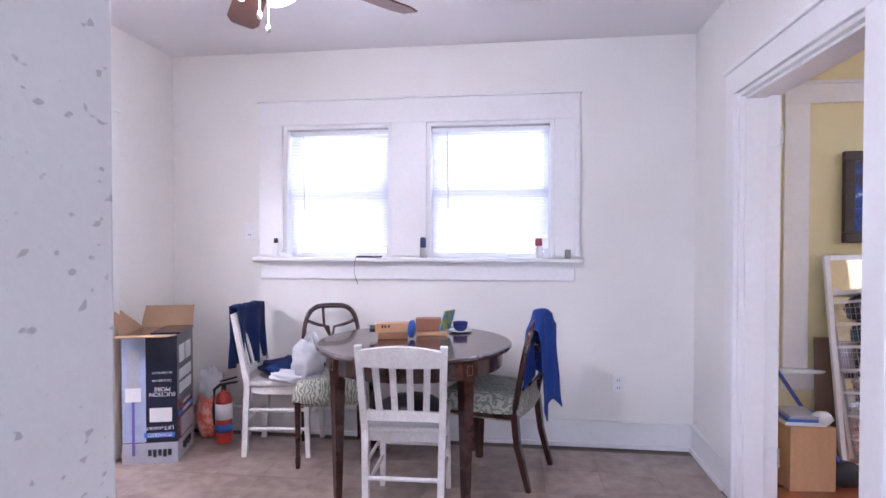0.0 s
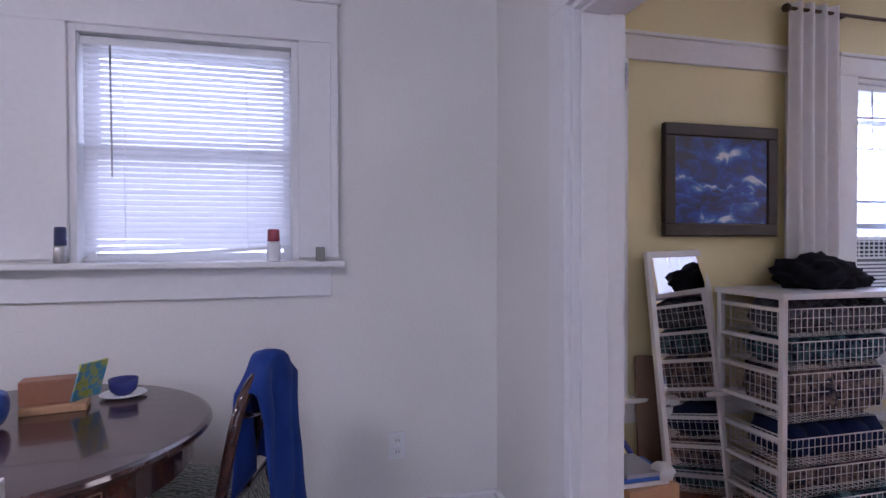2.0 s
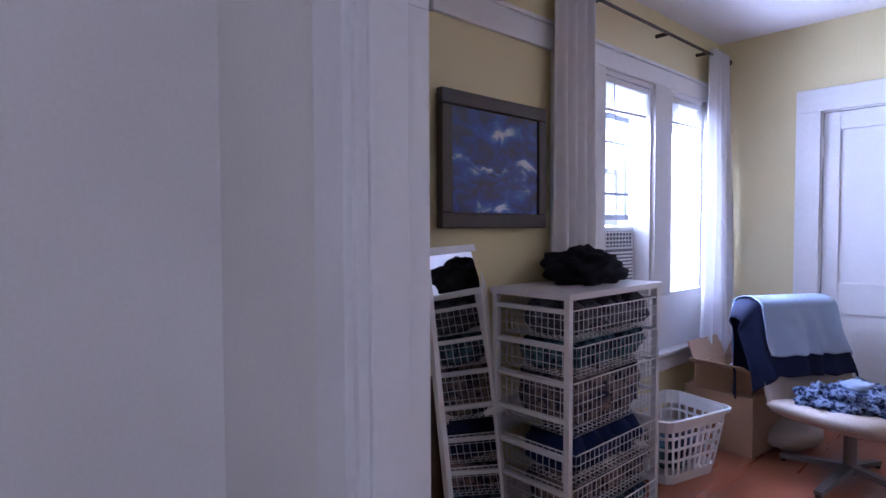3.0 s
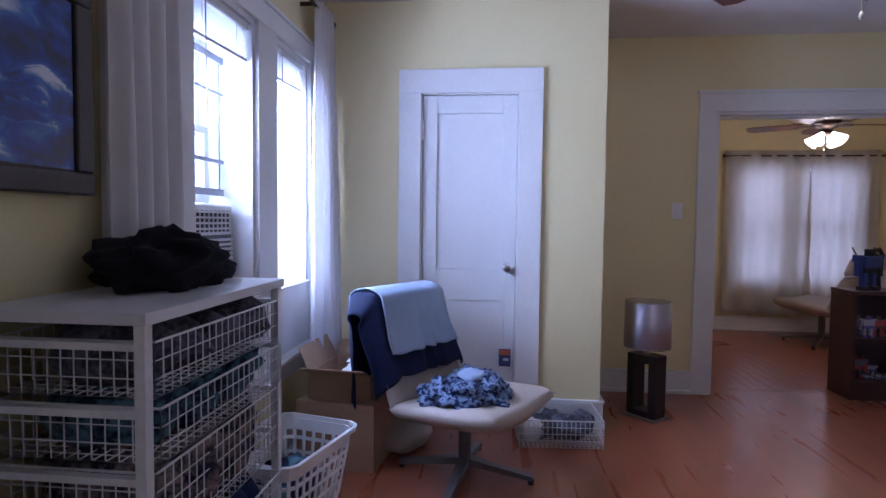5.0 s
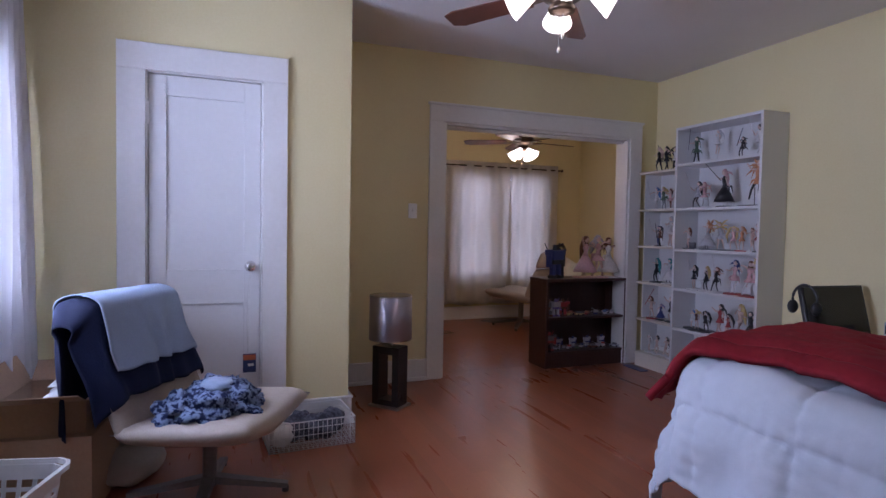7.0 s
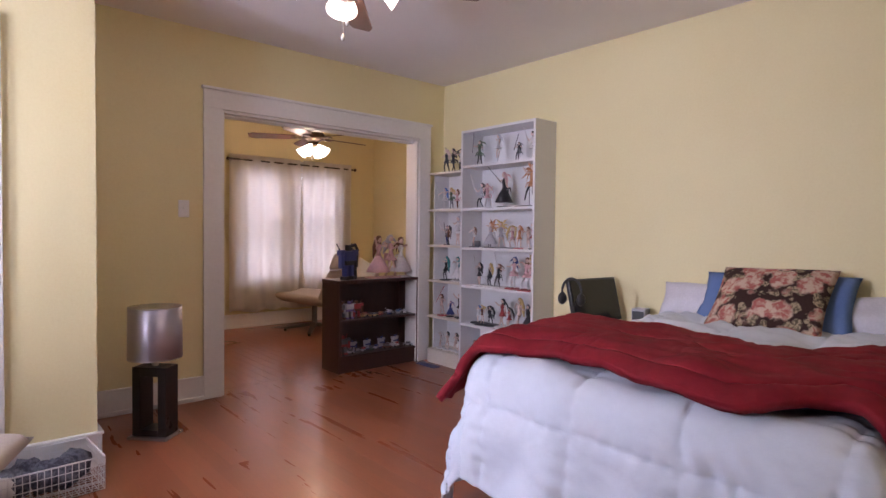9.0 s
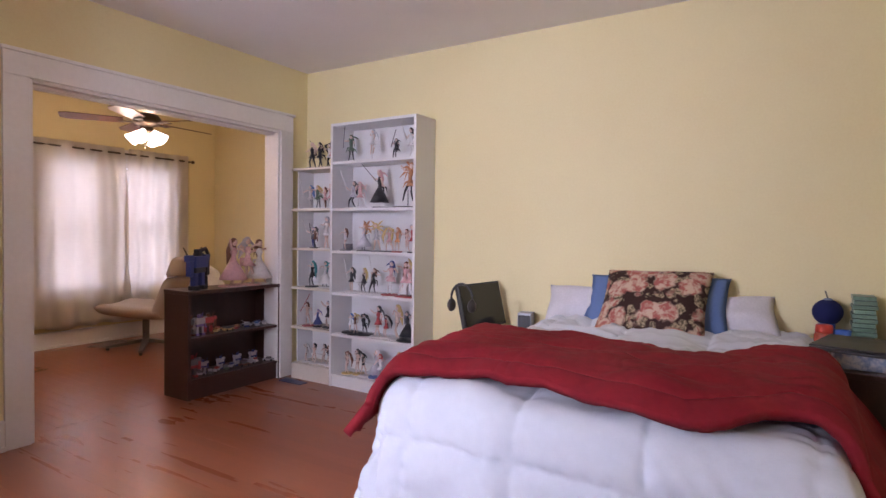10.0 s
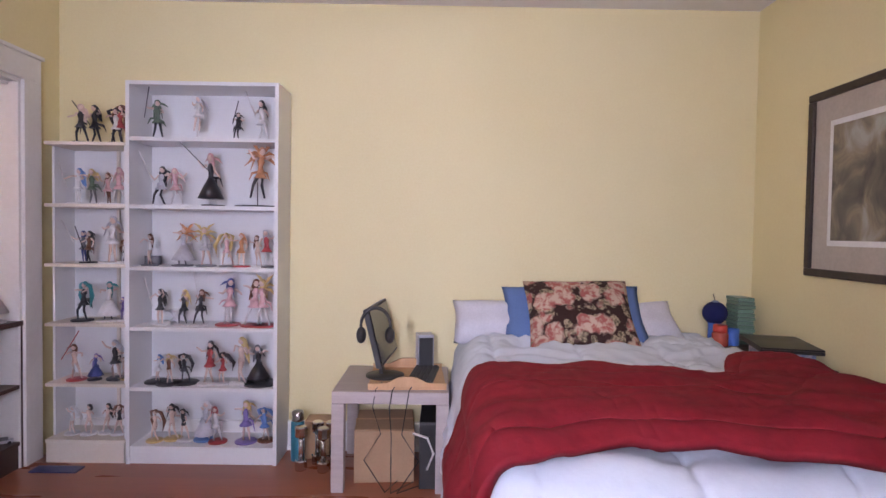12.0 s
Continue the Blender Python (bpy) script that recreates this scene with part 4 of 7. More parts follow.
plate("wall_outlet", (0.985, WY, 0.395), (0, -1, 0), "white double outlet plate on the white wall")
plate("wall_outlet", (-1.42, WY, 1.345), (0, -1, 0), "white outlet plate beside the window casing", 1)
plate("wall_outlet", (-1.31, WY, 0.40), (0, -1, 0), "outlet with black cord near the floor")
plate("wall_outlet", (2.22, WY, 0.30), (0, -1, 0), "white double outlet plate on the yellow wall")
plate("light_switch", (EX, 1.36, 1.31), (-1, 0, 0), "white toggle light switch on yellow wall", 0)


# blinds
def blind(name, x0, x1, top, bottom, tilt, sag, label, y=None, slat=None, step=0.021):
    y = WY + 0.045 if y is None else y
    r = thing(name, ((x0 + x1) / 2, y, top), label, "window blind", "slatted blinds")
    w = (x1 - x0) / 2
    part("headrail", boxed(-w, -0.018, -0.03, w, 0.018, 0, bevel=0.003), M_WPLASTIC, r)
    n = int((top - 0.03 - bottom) / step)
    me = None
    for k in range(n):
        z = -0.045 - k * step
        if me is None:
            bm = sheet(1, 4, lambda u, v: ((u - 0.5) * 2 * (w - 0.004), (v - 0.5) * 0.024, 0.0022 * (1 - (2 * v - 1) ** 2)))
            s = part("slat", bm, slat or M_BLIND, r)
            me = s.data
        else:
            s = new("slat", me)
            s.parent = r
        s.location, s.rotation_euler = (0, 0, z), (radians(tilt), radians(sag * max(0, (k - n + 3) / 3)), 0)
    part("bottom_rail", bar(bmesh.new(), (-w + 0.004, 0, bottom - top + sag * 0.012 - 0.01), (w - 0.004, 0, bottom - top - sag * 0.012 - 0.01), 0.024, 0.014), M_WPLASTIC, r)
    part("wand", rod(bmesh.new(), (-w + 0.10, -0.022, -0.03), (-w + 0.105, -0.026, -0.52), 0.0035, n=6), M_STEEL, r)
    for x in (-w * 0.62, w * 0.55):
        part("cord", rod(bmesh.new(), (x, -0.014, -0.03), (x + 0.004, -0.014, bottom - top), 0.0012, n=4), M_WPLASTIC, r)
    return r


blind("window_blind", -1.15, -0.475, 2.008, 1.225, 66, -2.2, "white slatted blind, lowered, with a slanting bottom rail")
blind("window_blind", -0.185, 0.56, 2.008, 1.215, 62, -1.8, "white slatted blind, lowered, with a slanting bottom rail")

# small things on the window sill
SZ = 1.172


def bottle(name, x, y, z, r, h, body, cap, label, cat, cap_h=0.3):
    b = thing(name, (x, y, z), label, cat)
    part("body", lathe(bmesh.new(), [(r * 0.92, 0), (r, 0.004), (r, h * (1 - cap_h) - 0.01), (r * 0.85, h * (1 - cap_h))], 20), body, b, smooth=True)
    part("cap", lathe(bmesh.new(), [(r * 0.85, h * (1 - cap_h)), (r * 0.9, h * (1 - cap_h) + 0.003), (r * 0.85, h - 0.004), (r * 0.7, h)], 20), cap, b, smooth=True)
    return b


SY_ = WY - 0.03
bottle("spray_bottle", -1.225, SY_, SZ, 0.016, 0.125, M_WPLASTIC, M_BLACK, "slim white bottle with black cap on the sill", "bottle", 0.25)
bottle("jar", -1.155, SY_, SZ, 0.036, 0.045, M_WPLASTIC, M_LABELW, "low white jar on the window sill", "jar")
bottle("bottle", -0.235, SY_, SZ, 0.022, 0.13, M_STEEL, mat("navy cap", (0.03, 0.04, 0.12), rough=0.4, bump=0), "grey bottle with dark blue cap on the sill", "bottle", 0.5)
bottle("bottle", 0.495, SY_, SZ, 0.026, 0.125, M_WPLASTIC, mat("dusty red cap", (0.42, 0.07, 0.09), rough=0.4, bump=0), "white bottle with dark red cap on the sill", "bottle", 0.38)
tagged(part("small_box", boxed(0.655, SY_ - 0.02, SZ, 0.69, SY_ + 0.015, SZ + 0.055, bevel=0.003), mat("grey green card", (0.25, 0.25, 0.22), rough=0.6)), "small grey box on the window sill", "box")
tagged(part("phone", boxed(-0.665, SY_ - 0.045, SZ, -0.51, SY_ + 0.03, SZ + 0.012, bevel=0.004), M_BLACK), "black mobile phone lying on the sill", "phone")
tagged(part("cable", tube(bmesh.new(), [(-0.66, SY_ - 0.02, SZ + 0.006), (-0.665, SY_ - 0.05, SZ + 0.002), (-0.67, WY - 0.085, SZ - 0.03), (-0.675, WY - 0.084, SZ - 0.1), (-0.66, WY - 0.05, SZ - 0.17)], 0.002, 6), M_BLACK), "thin dark cable hanging from the sill", "cable")


# ceiling fans
def fan(x, y, zb, turn, label, shades=4, radius=0.60, metal=None, chain=0.16, kit=0.0, lift=0.0, bell=1.0):
    metal = metal or M_BRONZE
    r = thing("ceiling_fan", (x, y, H), label, "ceiling fan", "ceiling fans")
    b = zb - H
    part("canopy", lathe(bmesh.new(), [(0.065, 0), (0.06, -0.03), (0.025, -0.05), (0.012, -0.055)], 24), metal, r, smooth=True)
    part("downrod", rod(bmesh.new(), (0, 0, -0.05), (0, 0, b + 0.06), 0.011), metal, r)
    part("motor", lathe(bmesh.new(), [(0.03, b + 0.075), (0.085, b + 0.06), (0.11, b + 0.03), (0.11, b - 0.005), (0.085, b - 0.03), (0.05, b - 0.04), (0.05, b - 0.06), (0.065, b - 0.07), (0.06, b - 0.09), (0.02, b - 0.10)], 32), metal, r, smooth=True)
    for k in range(5):
        a = radians(turn + 72 * k)
        rot = Matrix.Rotation(a, 3, "Z") @ Matrix.Rotation(radians(12), 3, "X")
        bm = sheet(8, 4, lambda u, v: rot @ Vector((0.17 + (radius - 0.17) * u, (v - 0.5) * (0.105 + 0.035 * u) * (1 - 0.35 * max(0, u - 0.88) / 0.12 * abs(2 * v - 1)), 0)) + Vector((0, 0, b)))
        bl = part("blade", bm, M_FANBLADE, r)
        thick(bl, 0.007, 0)
        bm = bmesh.new()
        bar(bm, rot @ Vector((0.09, 0, -0.012)) + Vector((0, 0, b)), rot @ Vector((0.21, 0, -0.012)) + Vector((0, 0, b)), 0.03, 0.006, 0.07, 0.006)
        part("bracket", bm, metal, bl)
    for k in range(shades):
        a = radians(turn + 30 + 360 / shades * k)
        d = Vector((math.cos(a), math.sin(a), 0))
        rot = Vector((d.x * 0.75, d.y * 0.75, -0.66 + kit * 4)).to_track_quat("Z", "Y").to_matrix()
        o = d * (0.055 + kit) + Vector((0, 0, b - 0.085 + kit * 0.7 + lift))
        bm = lathe(bmesh.new(), [(0.018, 0), (0.024, 0.02), (0.035, 0.05), (0.05, 0.09), (0.056, 0.105)], 20, closed=False)
        for v in bm.verts:
            v.co = rot @ (v.co * bell) + o
        s = part("lamp_shade", bm, M_SHADE_ON, r, "lit frosted glass bell shade", smooth=True)
        thick(s, 0.003, 0)
    for dx, ln in ((0.02, chain), (-0.012, chain * 0.62)):
        bm = bmesh.new()
        rod(bm, (dx, 0, b - 0.09), (dx, 0, b - 0.10 - ln), 0.0024, n=5)
        ball(bm, (dx, 0, b - 0.11 - ln), 0.009, 0.009, 0.016, n=8)
        part("pull_chain", bm, M_STEEL, r)
    return r


fan(-0.50, 1.95, 2.25, 51, "bronze ceiling fan with dark blades and lit shades", 4, 0.66, chain=0.13, lift=0.07, bell=1.0)
fan(3.855, 1.23, 2.285, 33, "ceiling fan with brown blades and lit glass shades", 4, 0.645, chain=0.15, kit=0.065, lift=0.05, bell=1.3)
fan(6.80, -0.20, 2.10, -86, "bronze ceiling fan with brown blades and lit shades", 4, 0.62, chain=0.10)
sm = thing("smoke_detector", (4.62, 1.93, H), "white round smoke detector on the ceiling", "smoke detector")
part("housing", lathe(bmesh.new(), [(0.06, 0), (0.065, -0.01), (0.06, -0.03), (0.04, -0.038), (0, -0.04)], 28), M_WPLASTIC, sm, smooth=True)

# fridge with a rice cooker in the kitchen
fr = thing("refrigerator", (-2.62, 3.10, 0), "white two-door refrigerator in the kitchen", "refrigerator")
part("body", boxed(-0.32, -0.36, 0.03, 0.36, 0.36, 1.60, bevel=0.01), M_WPLASTIC, fr)
for z0, z1 in ((0.08, 1.08), (1.10, 1.595)):
    d = part("door", boxed(-0.34, -0.425, z0, 0.355, -0.365, z1, bevel=0.012), M_WPLASTIC, fr)
    part("handle", boxed(-0.31, -0.46, z0 + 0.1, -0.29, -0.425, z0 + 0.4, bevel=0.004), M_WPLASTIC, d)
part("foot", boxed(0.28, -0.40, 0, 0.34, -0.3, 0.03), M_STEEL, fr)
part("foot", boxed(-0.3, -0.40, 0, -0.24, -0.3, 0.03), M_STEEL, fr)
part("foot", boxed(-0.3, 0.28, 0, 0.34, 0.34, 0.03), M_STEEL, fr)
rc = thing("rice_cooker", (-2.42, 2.90, 1.60), "grey and black rice cooker on the refrigerator", "rice cooker")
part("body", lathe(bmesh.new(), [(0.09, 0), (0.13, 0.01), (0.14, 0.09), (0.13, 0.17)], 28), M_BOXGREY, rc, smooth=True)
part("lid", lathe(bmesh.new(), [(0.13, 0.17), (0.135, 0.18), (0.12, 0.22), (0.0, 0.235)], 28), M_BLACK, rc, smooth=True)
part("control_panel", boxed(-0.04, -0.15, 0.03, 0.04, -0.125, 0.12, bevel=0.006), M_BLACK, rc)

# ---- bedroom ----
M_COMFORT = mat("white cotton comforter", (0.64, 0.69, 0.77), (0.59, 0.64, 0.72), rough=0.9, scale=7, fine=28, bump=0.35, dist=0.008)
M_REDCLOTH = mat("crimson quilt cotton", (0.24, 0.012, 0.020), (0.16, 0.008, 0.014), rough=0.85, scale=5, fine=30, bump=0.4, dist=0.010)
M_PALEPIL = mat("pale grey pillow case", (0.66, 0.65, 0.70), rough=0.9, scale=6, fine=90, bump=0.25)
M_BLUEPIL = mat("denim blue pillow case", (0.12, 0.20, 0.40), rough=0.9, scale=6, fine=120, bump=0.25)
M_GREIGE = mat("beige chair leather", (0.44, 0.37, 0.31), (0.36, 0.30, 0.25), rough=0.6, scale=5, fine=90, bump=0.2)
M_GREYBLUE = mat("pale blue jersey cloth", (0.34, 0.42, 0.56), (0.28, 0.35, 0.48), rough=0.9, scale=7, fine=160, bump=0.3)
M_DKNAVY = mat("dark navy cotton", (0.011, 0.016, 0.048), (0.007, 0.010, 0.030), rough=0.9, scale=8, fine=150, bump=0.4, dist=0.003)
M_DARKCLOTH = mat("black knit cloth", (0.014, 0.014, 0.020), (0.008, 0.008, 0.012), rough=0.95, scale=9, fine=120, bump=0.5, dist=0.006)
M_PATTERN = mat("patterned blue cloth", (0.20, 0.26, 0.40), (0.012, 0.020, 0.065), rough=0.9, scale=38, fine=60, amount=2.4, bump=0.3)
M_GREYCLOTH = mat("grey clothing", (0.16, 0.17, 0.21), (0.05, 0.05, 0.07), rough=0.9, scale=18, fine=80, amount=1.4, bump=0.5, dist=0.01)
M_MIXCLOTH = mat("mixed dark clothing", (0.26, 0.20, 0.18), (0.025, 0.03, 0.06), rough=0.9, scale=14, fine=50, amount=1.7, bump=0.5, dist=0.01)
M_TEALCLOTH = mat("navy and teal clothing", (0.10, 0.20, 0.24), (0.012, 0.018, 0.05), rough=0.9, scale=13, fine=60, amount=1.5, bump=0.5, dist=0.01)
M_WHITEWASH = mat("whitewashed grey wood", (0.50, 0.44, 0.42), (0.38, 0.32, 0.31), rough=0.55, scale=6, fine=50, stretch=(1, 8, 8), bump=0.12)
M_SHADE_GREY = mat("silver lamp shade cloth", (0.46, 0.43, 0.47), (0.42, 0.39, 0.43), rough=0.42, scale=10, fine=200, bump=0.04, metal=0.8)
for nd in M_SHADE_GREY.node_tree.nodes:
    if nd.type == "BSDF_PRINCIPLED":
        nd.inputs["Anisotropic"].default_value, nd.inputs["Anisotropic Rotation"].default_value = 0.85, 0.25
        tang = M_SHADE_GREY.node_tree.nodes.new("ShaderNodeTangent")
        tang.direction_type, tang.axis = "RADIAL", "Z"
        M_SHADE_GREY.node_tree.links.new(tang.outputs[0], nd.inputs["Tangent"])
M_FRAME = mat("dark carved frame", (0.055, 0.036, 0.026), (0.022, 0.015, 0.012), rough=0.5, scale=14, fine=80, bump=0.3)
M_SHELFW = mat("white laminate", (0.72, 0.72, 0.73), (0.68, 0.68, 0.69), rough=0.4, scale=3, fine=60, bump=0.02)
M_SHELFO = mat("warm off-white laminate", (0.72, 0.66, 0.58), (0.66, 0.59, 0.50), rough=0.5, scale=4, fine=60, bump=0.02)
BX, BXE, BF, BT = 2.02, 3.37, 0.86, 0.615


def floral():
    """Dark brown cloth with cream and rose blooms."""
    m = mat("floral pillow cloth", (0.055, 0.025, 0.022), (0.03, 0.014, 0.012), rough=0.85, fine=150, bump=0.2)
    n, l = m.node_tree.nodes, m.node_tree.links
    tc, no, add = n.new("ShaderNodeTexCoord"), n.new("ShaderNodeTexNoise"), n.new("ShaderNodeVectorMath")
    no.inputs["Scale"].default_value, no.inputs["Detail"].default_value = 16, 3
    l.new(tc.outputs["Object"], no.inputs[0])
    add.operation = "MULTIPLY_ADD"
    add.inputs[1].default_value = (0.07, 0.07, 0.07)
    l.new(no.outputs[1], add.inputs[0])
    l.new(tc.outputs["Object"], add.inputs[2])
    p = n["Principled BSDF"]
    base = p.inputs["Base Color"].links[0].from_socket
    for scale, lo, hi, c0, c1 in ((19, 0.40, 0.50, (0.10, 0.08, 0.05), (0.36, 0.28, 0.18)), (8.0, 0.46, 0.56, (0.36, 0.11, 0.09), (0.52, 0.38, 0.29))):
        v, r, mix, cr = n.new("ShaderNodeTexVoronoi"), n.new("ShaderNodeValToRGB"), n.new("ShaderNodeMix"), n.new("ShaderNodeValToRGB")
        v.inputs["Scale"].default_value = scale
        l.new(add.outputs[0], v.inputs[0])
        r.color_ramp.elements[0].position, r.color_ramp.elements[1].position = lo, hi
        r.color_ramp.elements[0].color, r.color_ramp.elements[1].color = (1, 1, 1, 1), (0, 0, 0, 1)
        l.new(v.outputs["Distance"], r.inputs[0])
        pet = n.new("ShaderNodeTexNoise")
        pet.inputs["Scale"].default_value, pet.inputs["Detail"].default_value = scale * 4, 2
        l.new(add.outputs[0], pet.inputs[0])
        cr.color_ramp.elements[0].position, cr.color_ramp.elements[1].position = 0.40, 0.58
        cr.color_ramp.elements[0].color, cr.color_ramp.elements[1].color = (*c0, 1), (*c1, 1)
        l.new(pet.outputs[0], cr.inputs[0])
        mix.data_type = "RGBA"
        l.new(r.outputs[0], mix.inputs[0])
        l.new(base, mix.inputs[6])
        l.new(cr.outputs[0], mix.inputs[7])
        base = mix.outputs[2]
    l.new(base, p.inputs["Base Color"])
    return m


def over_bed(p, q, top, flare, seed, amp, r=0.09):
    """Where a point of a spread lies once it rolls over the bed's edges, and how far past the edge it is."""
    x0, x1, y1 = BX + 0.055, BXE - 0.055, BF - 0.055
    dx, dy = max(0.0, p - x1, x0 - p), max(0.0, q - y1)
    drop = math.hypot(dx, dy)
    a = min(drop / r, math.pi / 2)
    down = max(0.0, drop - r * math.pi / 2)
    fold = amp * min(1, down * 4) * (math.sin((q if dx > dy else p) * 17 + seed) * 0.6 + wob(p * 5, q * 5, seed))
    out = r * math.sin(a) + flare * down + fold
    ex, ey = (dx / drop, dy / drop) if drop else (0, 0)
    return Vector((min(max(p, x0), x1) + (1 if p > x1 else -1) * ex * out, min(q, y1) + ey * out, top - r * (1 - math.cos(a)) - down)), drop


bd = thing("bed", ((BX + BXE) / 2, 0, 0), "full-size bed with frame and mattress under white bedding", "bed")
o = (BX + BXE) / 2
part("mattress", boxed(BX - o + 0.01, -0.93, 0.33, BXE - o - 0.01, BF - 0.02, 0.57, bevel=0.04), M_COMFORT, bd)
part("box_spring", boxed(BX - o + 0.02, -0.93, 0.12, BXE - o - 0.02, BF - 0.03, 0.325, bevel=0.015), mat("pale blue quilted ticking", (0.42, 0.52, 0.74), (0.34, 0.44, 0.66), rough=0.8, scale=30, fine=90, bump=0.4), bd)
for x in (BX - o + 0.08, BXE - o - 0.08):
    for y in (-0.85, BF - 0.1):
        part("leg", boxed(x - 0.025, y - 0.025, 0, x + 0.025, y + 0.025, 0.12), M_BLACK, bd)


def comforter(u, v):
    p = BXE + 0.50 - u * (BXE - BX + 0.95)
    q = -0.92 + v * (BF + 0.92 + 0.50 - 0.05 * math.sin(p * 4))
    pp, qq = p + 0.012 * wob(p * 5, q * 5, 8), q - BF - 0.16 + 0.012 * wob(p * 5, q * 5, 4)
    seam_p, seam_q = abs(math.sin((pp - 0.06) * math.pi / 0.40)), abs(math.sin(qq * math.pi / 0.40))
    e = (1 - math.exp(-seam_p / 0.10)) * (1 - math.exp(-seam_q / 0.10))
    pucker = 0.006 * math.sin((q if seam_p < seam_q else p) * 95 + 3 * wob(p * 6, q * 6)) * math.exp(-min(seam_p, seam_q) / 0.25)
    crease = 0.40 - abs(wob(p * 9 + 2 * wob(p * 3, q * 3, 5), q * 6, 9))
    w, drop = over_bed(p, q, BT + 0.02, 0.10, 2.0, 0.03)
    b = min(1.0, drop / 0.16)
    head = min(1.0, max(0.3, (0.35 - q) * 3))
    rumple = 0.02 * wob(p * 4, q * 4) + (0.060 * (0.40 - abs(wob(p * 4.2 + 3, q * 4.6 + 0.6 * wob(p * 3, q * 3)))) + 0.022 * crease) * head
    w.z += (0.022 * e + rumple + pucker + 0.03 * min(1, max(0.0, -0.15 - q) / 0.3)) * (1 - b) + 0.012 * e * b * (1 - b)
    low = min(1.0, max(0.0, (BT - w.z) * 3))
    drape = b * (0.020 * e + 0.018 * crease + pucker + 0.030 * low * (0.5 - abs(wob((p if q > BF else q) * 3.1, 4.0 + 0.4 * w.z))))
    w.y += drape * (1 if q > BF - 0.05 else 0)
    w.x += drape * (1 if p > BXE - 0.05 else -1 if p < BX + 0.05 else 0)
    w.z = max(w.z, 0.015)
    return w


cloth("comforter", 190, 190, comforter, M_COMFORT, "white quilted comforter spread over the bed, rumpled", "comforter", 0.012)


def quilt(u, v):
    p = BXE + 0.18 - u * (BXE - BX + 0.47)
    over = min(1.0, max(0.0, p - BXE) / 0.16)
    far = 0.03 + 0.15 * math.exp(-((p - 2.46) / 0.16) ** 2) - 0.26 * min(1.0, max(0.0, 2.42 - p) / 0.20) + 0.36 * over
    near = 0.85 - 0.05 * math.exp(-((p - 3.12) / 0.14) ** 2) + 0.04 * math.sin(p * 6) - 0.13 * math.exp(-((p - 2.12) / 0.12) ** 2) + 0.10 * over
    q = far + v * (near - far)
    w = over_bed(p, min(q, BF - 0.06), BT + 0.045, 0.75, 5.0, 0.015)[0] + Vector((0, max(0.0, q - BF + 0.06), -0.25 * max(0.0, q - BF + 0.06)))
    edge = (1 - abs(2 * v - 1) ** 5) * (1 - abs(2 * u - 1) ** 12)
    long_fold = 0.45 - abs(wob(p * 2.4, q * 5.0 + 0.8 * p, 7))
    fine_fold = 0.40 - abs(wob(p * 5 + wob(p * 3, q * 3, 2), q * 13, 2))
    wrinkle = 0.35 - abs(wob(p * 16 + 2 * wob(p * 5, q * 5, 6), q * 9, 4))
    stitch = math.exp(-((v - 0.90) / 0.022) ** 2) + math.exp(-((v - 0.10) / 0.022) ** 2) + 0.7 * math.exp(-((v - 0.5) / 0.018) ** 2)
    w.z += 0.045 * edge + 0.010 * wob(p * 7, q * 7, 3) + 0.034 * long_fold + 0.014 * fine_fold + 0.006 * wrinkle - 0.012 * stitch + 0.022
    return w


qb = cloth("folded_quilt", 190, 90, quilt, M_REDCLOTH, "crimson puffy quilt laid across the foot of the bed", "quilt", 0.035)
qb.modifiers["thickness"].offset = 1.0


def pillow(name, at, w, h, t, tilt, turn, material, label, roll=0):
    bm = bmesh.new()
    for side in (1, -1):
        sheet(22, 18, lambda u, v: ((u - 0.5) * w * (1 - 0.05 * math.sin(math.pi * v) + 0.03 * wob(v * 3, t * 40)), side * t / 2 * max(0, 1 - abs(2 * u - 1) ** 2.6) ** 0.6 * max(0, 1 - abs(2 * v - 1) ** 2.6) ** 0.6 * (1 + 0.12 * wob(u * 4, v * 4, side)), v * h + 0.01 * wob(u * 3, v * 3)), bm=bm)
    bmesh.ops.remove_doubles(bm, verts=bm.verts, dist=0.0015)
    ob = part(name, bm, material, smooth=True)
    ob.matrix_world = pose(*at, 0, 0, turn) @ pose(0, 0, 0, tilt, roll, 0)
    return tagged(ob, label, "pillow", "pillows on the bed")


pillow("pillow", (3.17, -0.79, 0.655), 0.54, 0.25, 0.19, 28, 3, M_PALEPIL, "pale lavender-grey pillow against the wall")
pillow("pillow", (2.45, -0.77, 0.645), 0.56, 0.26, 0.19, 40, 4, M_PALEPIL, "pale lavender-grey pillow against the wall", 9)
pillow("pillow", (2.79, -0.66, 0.655), 0.77, 0.38, 0.12, 36, 0, M_BLUEPIL, "denim blue pillow leaning behind the floral one", 1)
pillow("pillow", (2.78, -0.53, 0.660), 0.56, 0.46, 0.14, 43, -1, floral(), "brown floral throw pillow with roses", 1)

